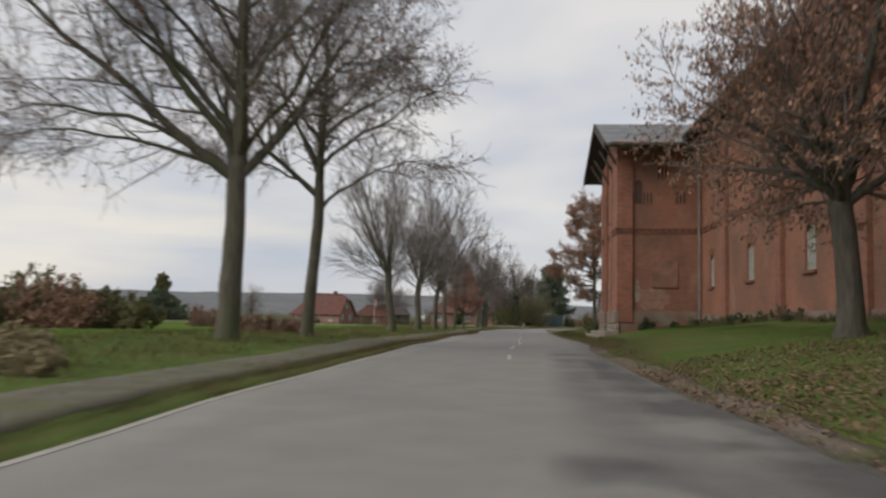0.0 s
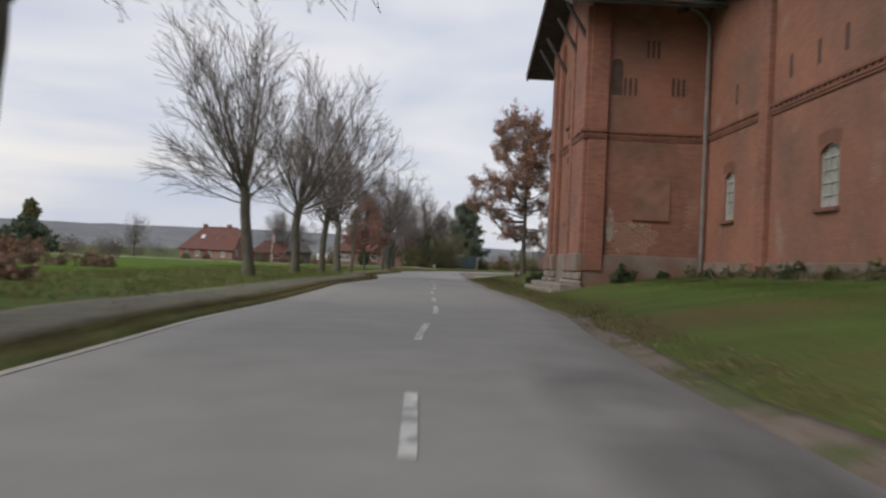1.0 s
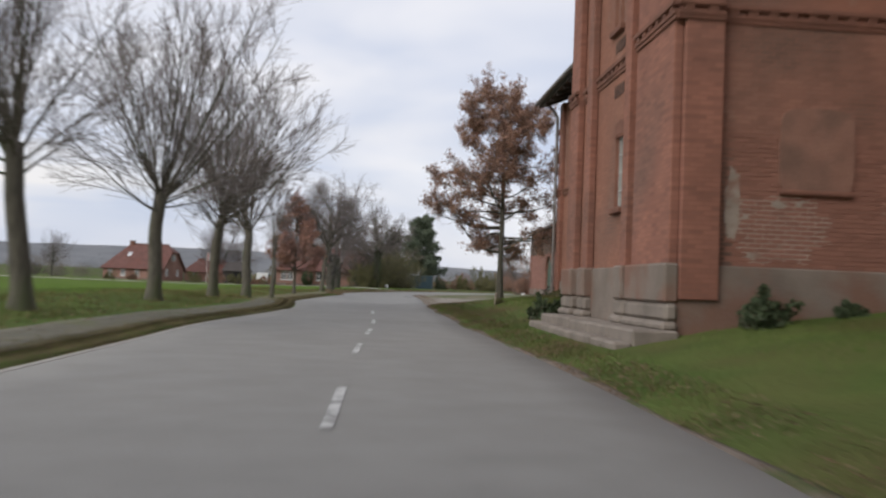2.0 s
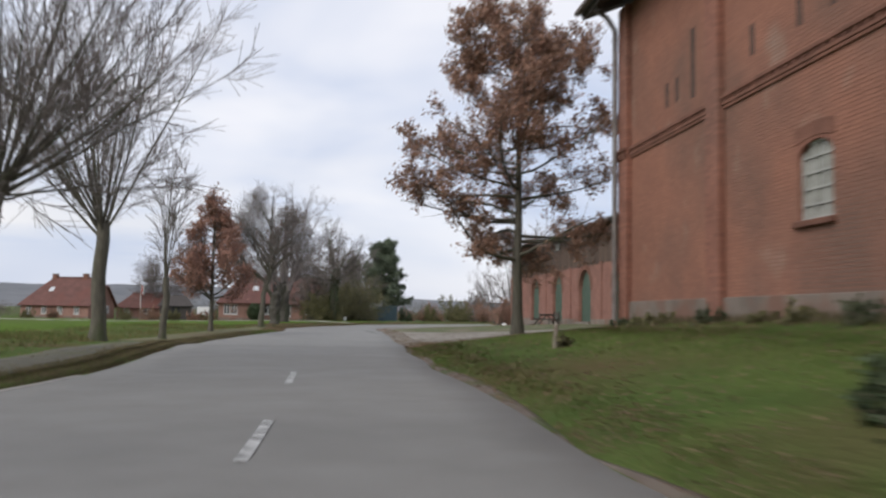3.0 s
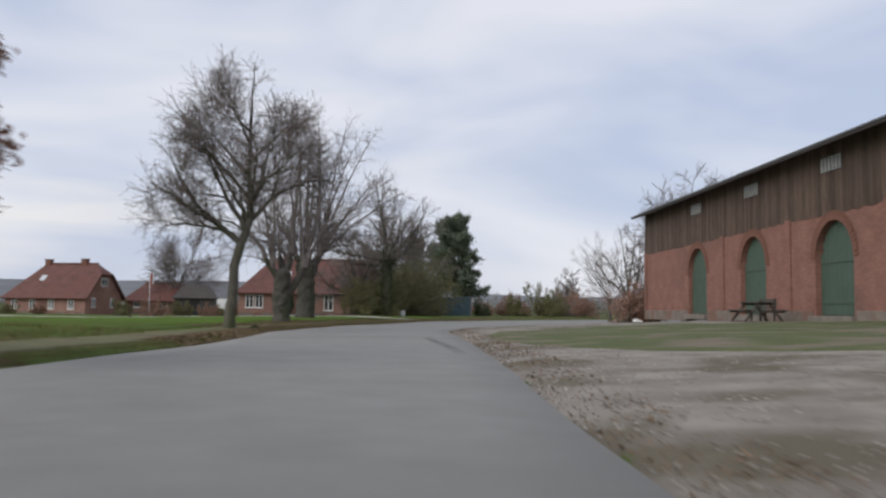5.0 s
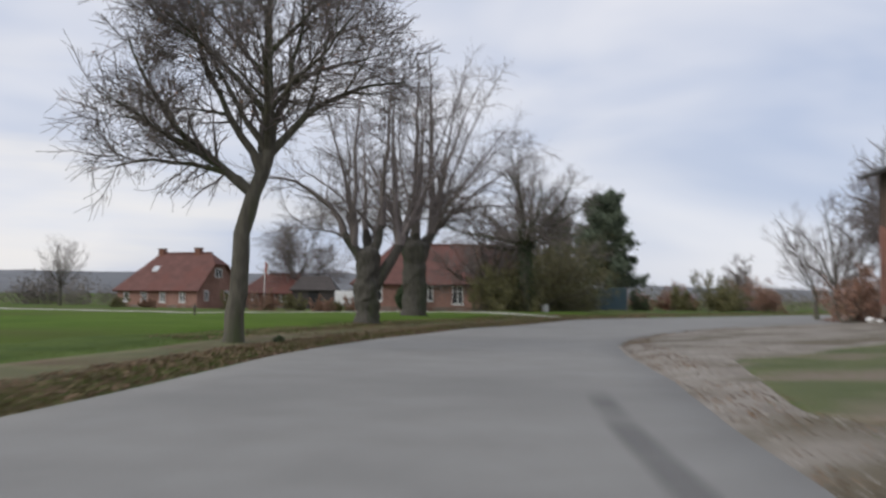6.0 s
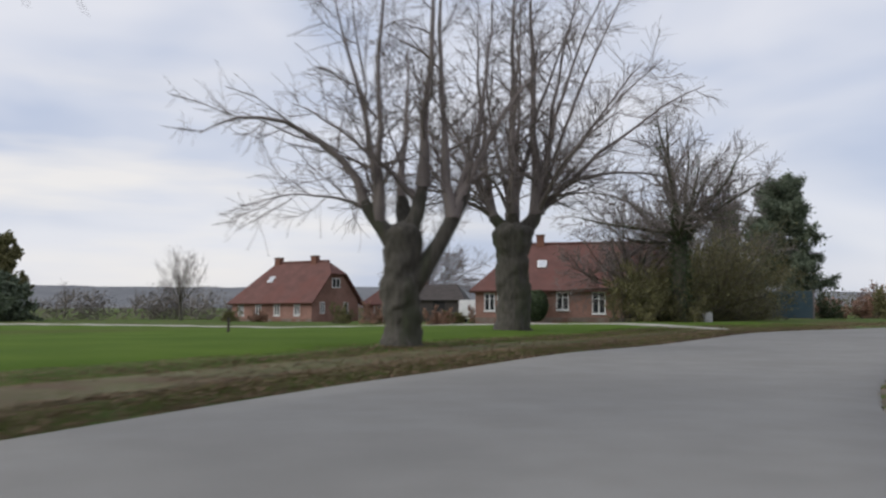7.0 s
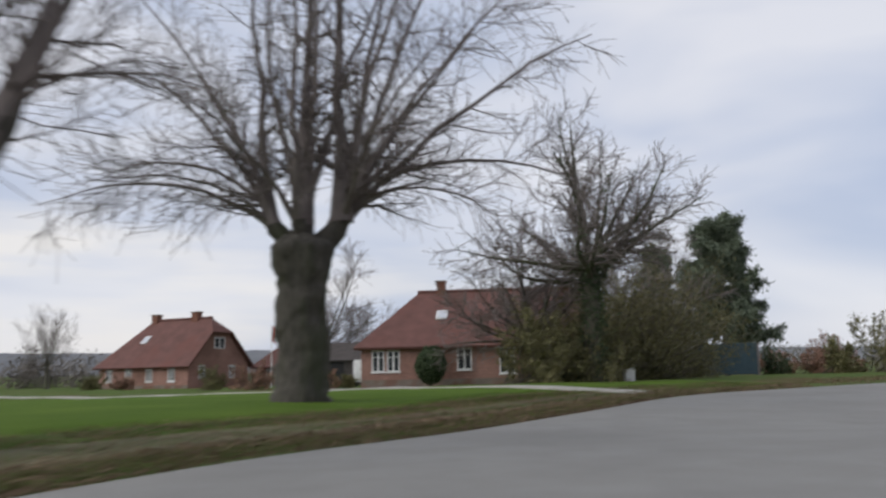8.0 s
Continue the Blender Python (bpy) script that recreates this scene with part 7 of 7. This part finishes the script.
blades("island_grass", p_[:, 0], p_[:, 1], (0.02, 0.07), M["grass_blade"], "thin trodden grass in the forecourt", 15)
# tufts along the foot of the barn wall
n_ = 9000
u_ = np.where(R_.random(n_) < 0.65, R_.uniform(-46, U0 - 0.2, n_), R_.uniform(U1 + 0.3, 0, n_))
v_ = -0.06 - 0.5 * R_.random(n_) ** 2
p_ = BARN + UDIR * u_[:, None] + VDIR * v_[:, None]
blades("wall_foot_grass", p_[:, 0], p_[:, 1], (0.05, 0.2), M["edge_blade"], "dark tufts of grass along the foot of the barn", 16)


def litter(x, y, size, seed, label, mat):
    R = np.random.default_rng(seed)
    n = len(x)
    p = np.c_[x, y, land(x, y) + R.uniform(0.01, 0.05, n)]
    a = unit(R.normal(size=(n, 3)) * np.array([1, 1, 0.35]))
    b = unit(np.cross(a, np.array([0, 0, 1.0]) + R.normal(0, 0.4, (n, 3))))
    s_ = R.uniform(*size, size=n)[:, None]
    up_ = np.array([0, 0, 1.0])
    v = np.stack([p - a * s_, p + b * s_ * 0.55 + up_ * s_ * 0.3, p + a * s_, p - b * s_ * 0.55 + up_ * s_ * 0.2], 1)
    return tagged(mesh_object("leaf_litter", v.reshape(-1, 3), np.arange(n * 4).reshape(-1, 4), mat), label, "leaf litter", kind="stuff")


litter(*strip(RIGHT, -6, 13, 0.0, 6.6, 60000, 7, 0.9, 1.2), (0.013, 0.031), 7, "fallen brown leaves on the lawn edge", M["litter"])
litter(*strip(RIGHT, 6, 60, -0.12, 0.75, 36000, 8, 0.5, 1.3), (0.008, 0.02), 8, "fallen brown leaves along the road edge", M["litter"])
litter(*strip(LEFT, -4, 60, -1.0, -4.5, 7000, 9, 0.5), (0.015, 0.032), 9, "fallen brown leaves on the footpath", M["litter"])
litter(*strip(LEFT, 78, 128, -0.0, -1.0, 56000, 10, 1.2, 1.2), (0.014, 0.032), 10, "fallen brown leaves below the pollarded limes", M["litter"])
litter(*strip(LEFT, 92, 128, -1.9, -3.4, 26000, 14, 0.8), (0.011, 0.026), 14, "fallen brown leaves at the field edge", M["litter"])
litter(*strip(LEFT, 96, 124, -1.0, -3.0, 22000, 15, 0.8), (0.013, 0.03), 15, "fallen russet leaves over the verge", M["litter"])
litter(*strip(LEFT, 120, 150, -0.1, -3.0, 22000, 16, 0.8), (0.016, 0.036), 16, "fallen russet leaves along the outer bend", M["litter"])
litter(*strip(RIGHT, -6, 9, 0.4, 5.0, 26000, 17, 0.9), (0.018, 0.04), 17, "fallen russet leaves under the roadside tree by the barn", M["litter"])
litter(*strip(RIGHT, 40, 60, 0.3, 6.0, 18000, 18, 0.8), (0.012, 0.028), 18, "fallen brown leaves on the lawn under the oak", M["litter"])
litter(*strip(RIGHT, 60, 108, -0.2, 0.7, 11000, 11, 0.6), (0.012, 0.028), 11, "fallen leaves at the gravel edge", M["litter"])

# loose stones on the forecourt
R_ = np.random.default_rng(21)
x_, y_ = strip(RIGHT, 60, 96, -0.05, 8.0, 26000, 22, 0.9, 1.4)
c_ = np.c_[x_, y_, land(x_, y_) + 0.022]
s_ = R_.uniform(0.006, 0.022, len(x_))[:, None, None] * R_.uniform(0.7, 1.3, (len(x_), 6, 1))
o_ = np.array([(1, 0, 0), (0, 1, 0), (-1, 0, 0), (0, -1, 0), (0, 0, 0.7), (0, 0, -0.7)], float)
v_ = (c_[:, None] + o_[None] * s_).reshape(-1, 3)
f_ = (np.arange(len(x_))[:, None, None] * 6 + np.array([(0, 1, 4), (1, 2, 4), (2, 3, 4), (3, 0, 4), (1, 0, 5), (2, 1, 5), (3, 2, 5), (0, 3, 5)])[None]).reshape(-1, 3)
tagged(mesh_object("pebbles", v_, f_, M["pebble"]), "loose pale stones on the trodden gravel", "gravel", kind="stuff")

# dark repair patches and wet streaks in the asphalt
def soft_stain(name, base, base2, strength):
    """Asphalt tint that thins out towards the borders of its sheet and breaks up in blotches."""
    m = material(name, base, base2, scale=1.4, rough=0.78, bump=0.35, bump_scale=160, bump_dist=0.006)
    n, l = m.node_tree.nodes, m.node_tree.links
    uv = n.new("ShaderNodeUVMap")
    uv.uv_map = "span"
    sep = n.new("ShaderNodeSeparateXYZ")
    l.new(uv.outputs["UV"], sep.inputs["Vector"])
    fade = []
    for axis, reach in (("X", 0.38), ("Y", 0.16)):
        near, far, low = n.new("ShaderNodeMath"), n.new("ShaderNodeMath"), n.new("ShaderNodeMapRange")
        near.operation, far.operation = "SUBTRACT", "MINIMUM"
        near.inputs[0].default_value = 1.0
        l.new(sep.outputs[axis], near.inputs[1])
        l.new(sep.outputs[axis], far.inputs[0])
        l.new(near.outputs["Value"], far.inputs[1])
        low.interpolation_type = "SMOOTHSTEP"
        low.inputs["From Max"].default_value = reach
        l.new(far.outputs["Value"], low.inputs["Value"])
        fade.append(low.outputs["Result"])
    co, blot, cut = n.new("ShaderNodeTexCoord"), n.new("ShaderNodeTexNoise"), n.new("ShaderNodeMapRange")
    blot.inputs["Scale"].default_value, blot.inputs["Detail"].default_value = 0.8, 6.0
    l.new(co.outputs["Object"], blot.inputs["Vector"])
    cut.inputs["From Min"].default_value, cut.inputs["From Max"].default_value, cut.inputs["To Max"].default_value = 0.34, 0.58, strength
    l.new(blot.outputs["Fac"], cut.inputs["Value"])
    k1, k2 = n.new("ShaderNodeMath"), n.new("ShaderNodeMath")
    k1.operation = k2.operation = "MULTIPLY"
    l.new(fade[0], k1.inputs[0])
    l.new(fade[1], k1.inputs[1])
    l.new(k1.outputs["Value"], k2.inputs[0])
    l.new(cut.outputs["Result"], k2.inputs[1])
    l.new(k2.outputs["Value"], n["Principled BSDF"].inputs["Alpha"])
    return m


M["damp"] = soft_stain("damp_asphalt", (0.15, 0.147, 0.142), (0.185, 0.181, 0.174), 0.5)
# tint slightly darker than the road, only for the streak in the bend
M["worn"] = soft_stain("darker_asphalt", (0.165, 0.162, 0.157), (0.195, 0.191, 0.185), 0.5)
M["patch"] = soft_stain("asphalt_patch", (0.12, 0.118, 0.114), (0.15, 0.147, 0.142), 0.55)


def patch(points_a, points_b, lift, label, mat):
    a, b = smooth_line(points_a, 90), smooth_line(points_b, 90)
    ob = loft("asphalt_patch", a, b, 7, M[mat], lift, crown_z)
    uv = ob.data.uv_layers.new(name="span")
    k = np.empty(len(ob.data.loops), np.int32)
    ob.data.loops.foreach_get("vertex_index", k)
    uv.data.foreach_set("uv", np.c_[k % 7 / 6, k // 7 / 89].astype(np.float32).ravel())
    return tagged(ob, label, "asphalt patch", kind="structure")


patch([(-0.6, -3.0), (0.4, 0.6), (1.5, 3.6), (2.6, 7.4), (4.0, 11.6), (5.2, 15.4), (6.2, 18.6)], [(3.2, -3.6), (3.4, 0.2), (4.0, 3.0), (4.7, 7.4), (5.5, 11.8), (6.5, 15.8), (7.1, 18.8)], 0.003, "broad damp stain along the right lane", "damp")
patch([(1.9, 0.2), (2.7, 4.4), (3.55, 7.8), (4.6, 11.4), (5.6, 14.4)], [(2.9, 0.2), (3.75, 4.6), (4.5, 8.0), (5.4, 11.8), (6.2, 14.3)], 0.006, "dark wet strip near the road edge", "patch")
patch([(0.3, -0.6), (0.8, 1.6), (1.3, 3.6)], [(1.6, -0.8), (1.9, 1.3), (2.1, 3.3)], 0.007, "dark wet blotch in the lane", "patch")
patch([(24.35, 75.6), (25.1, 78.6), (25.85, 82.0), (26.5, 84.4)], [(24.65, 75.5), (25.4, 78.5), (26.15, 81.9), (26.8, 84.3)], 0.006, "faint darker streak in the bend", "worn")

# the bricks of the bay that stand nearest the road
one = {}
for i in np.where(pick)[0]:
    w_ = round(float(side_hi[i, 0] - side_lo[i, 0]), 2)
    if w_ not in one:
        c = side_c[i] - np.array([side_lo[i, 0], U0, side_lo[i, 1]])
        me = bpy.data.meshes.new("brick")
        me.from_pydata(c.tolist(), [], side_f.tolist())
        me.materials.append(M["brick_piece"])
        one[w_] = me
    ob = new("brick", one[w_])
    ob.parent = bay_side
    ob.location = (float(side_lo[i, 0]), U0 - 0.002 * (i % 3), float(side_lo[i, 1]))

# the plan above is drawn in units of 1.2 m: bring it to metres
for ob in scene.objects:
    if ob.parent is None and ob.type in {"MESH", "EMPTY"}:
        ob.matrix_basis = Matrix.Scale(1.2, 4) @ ob.matrix_basis
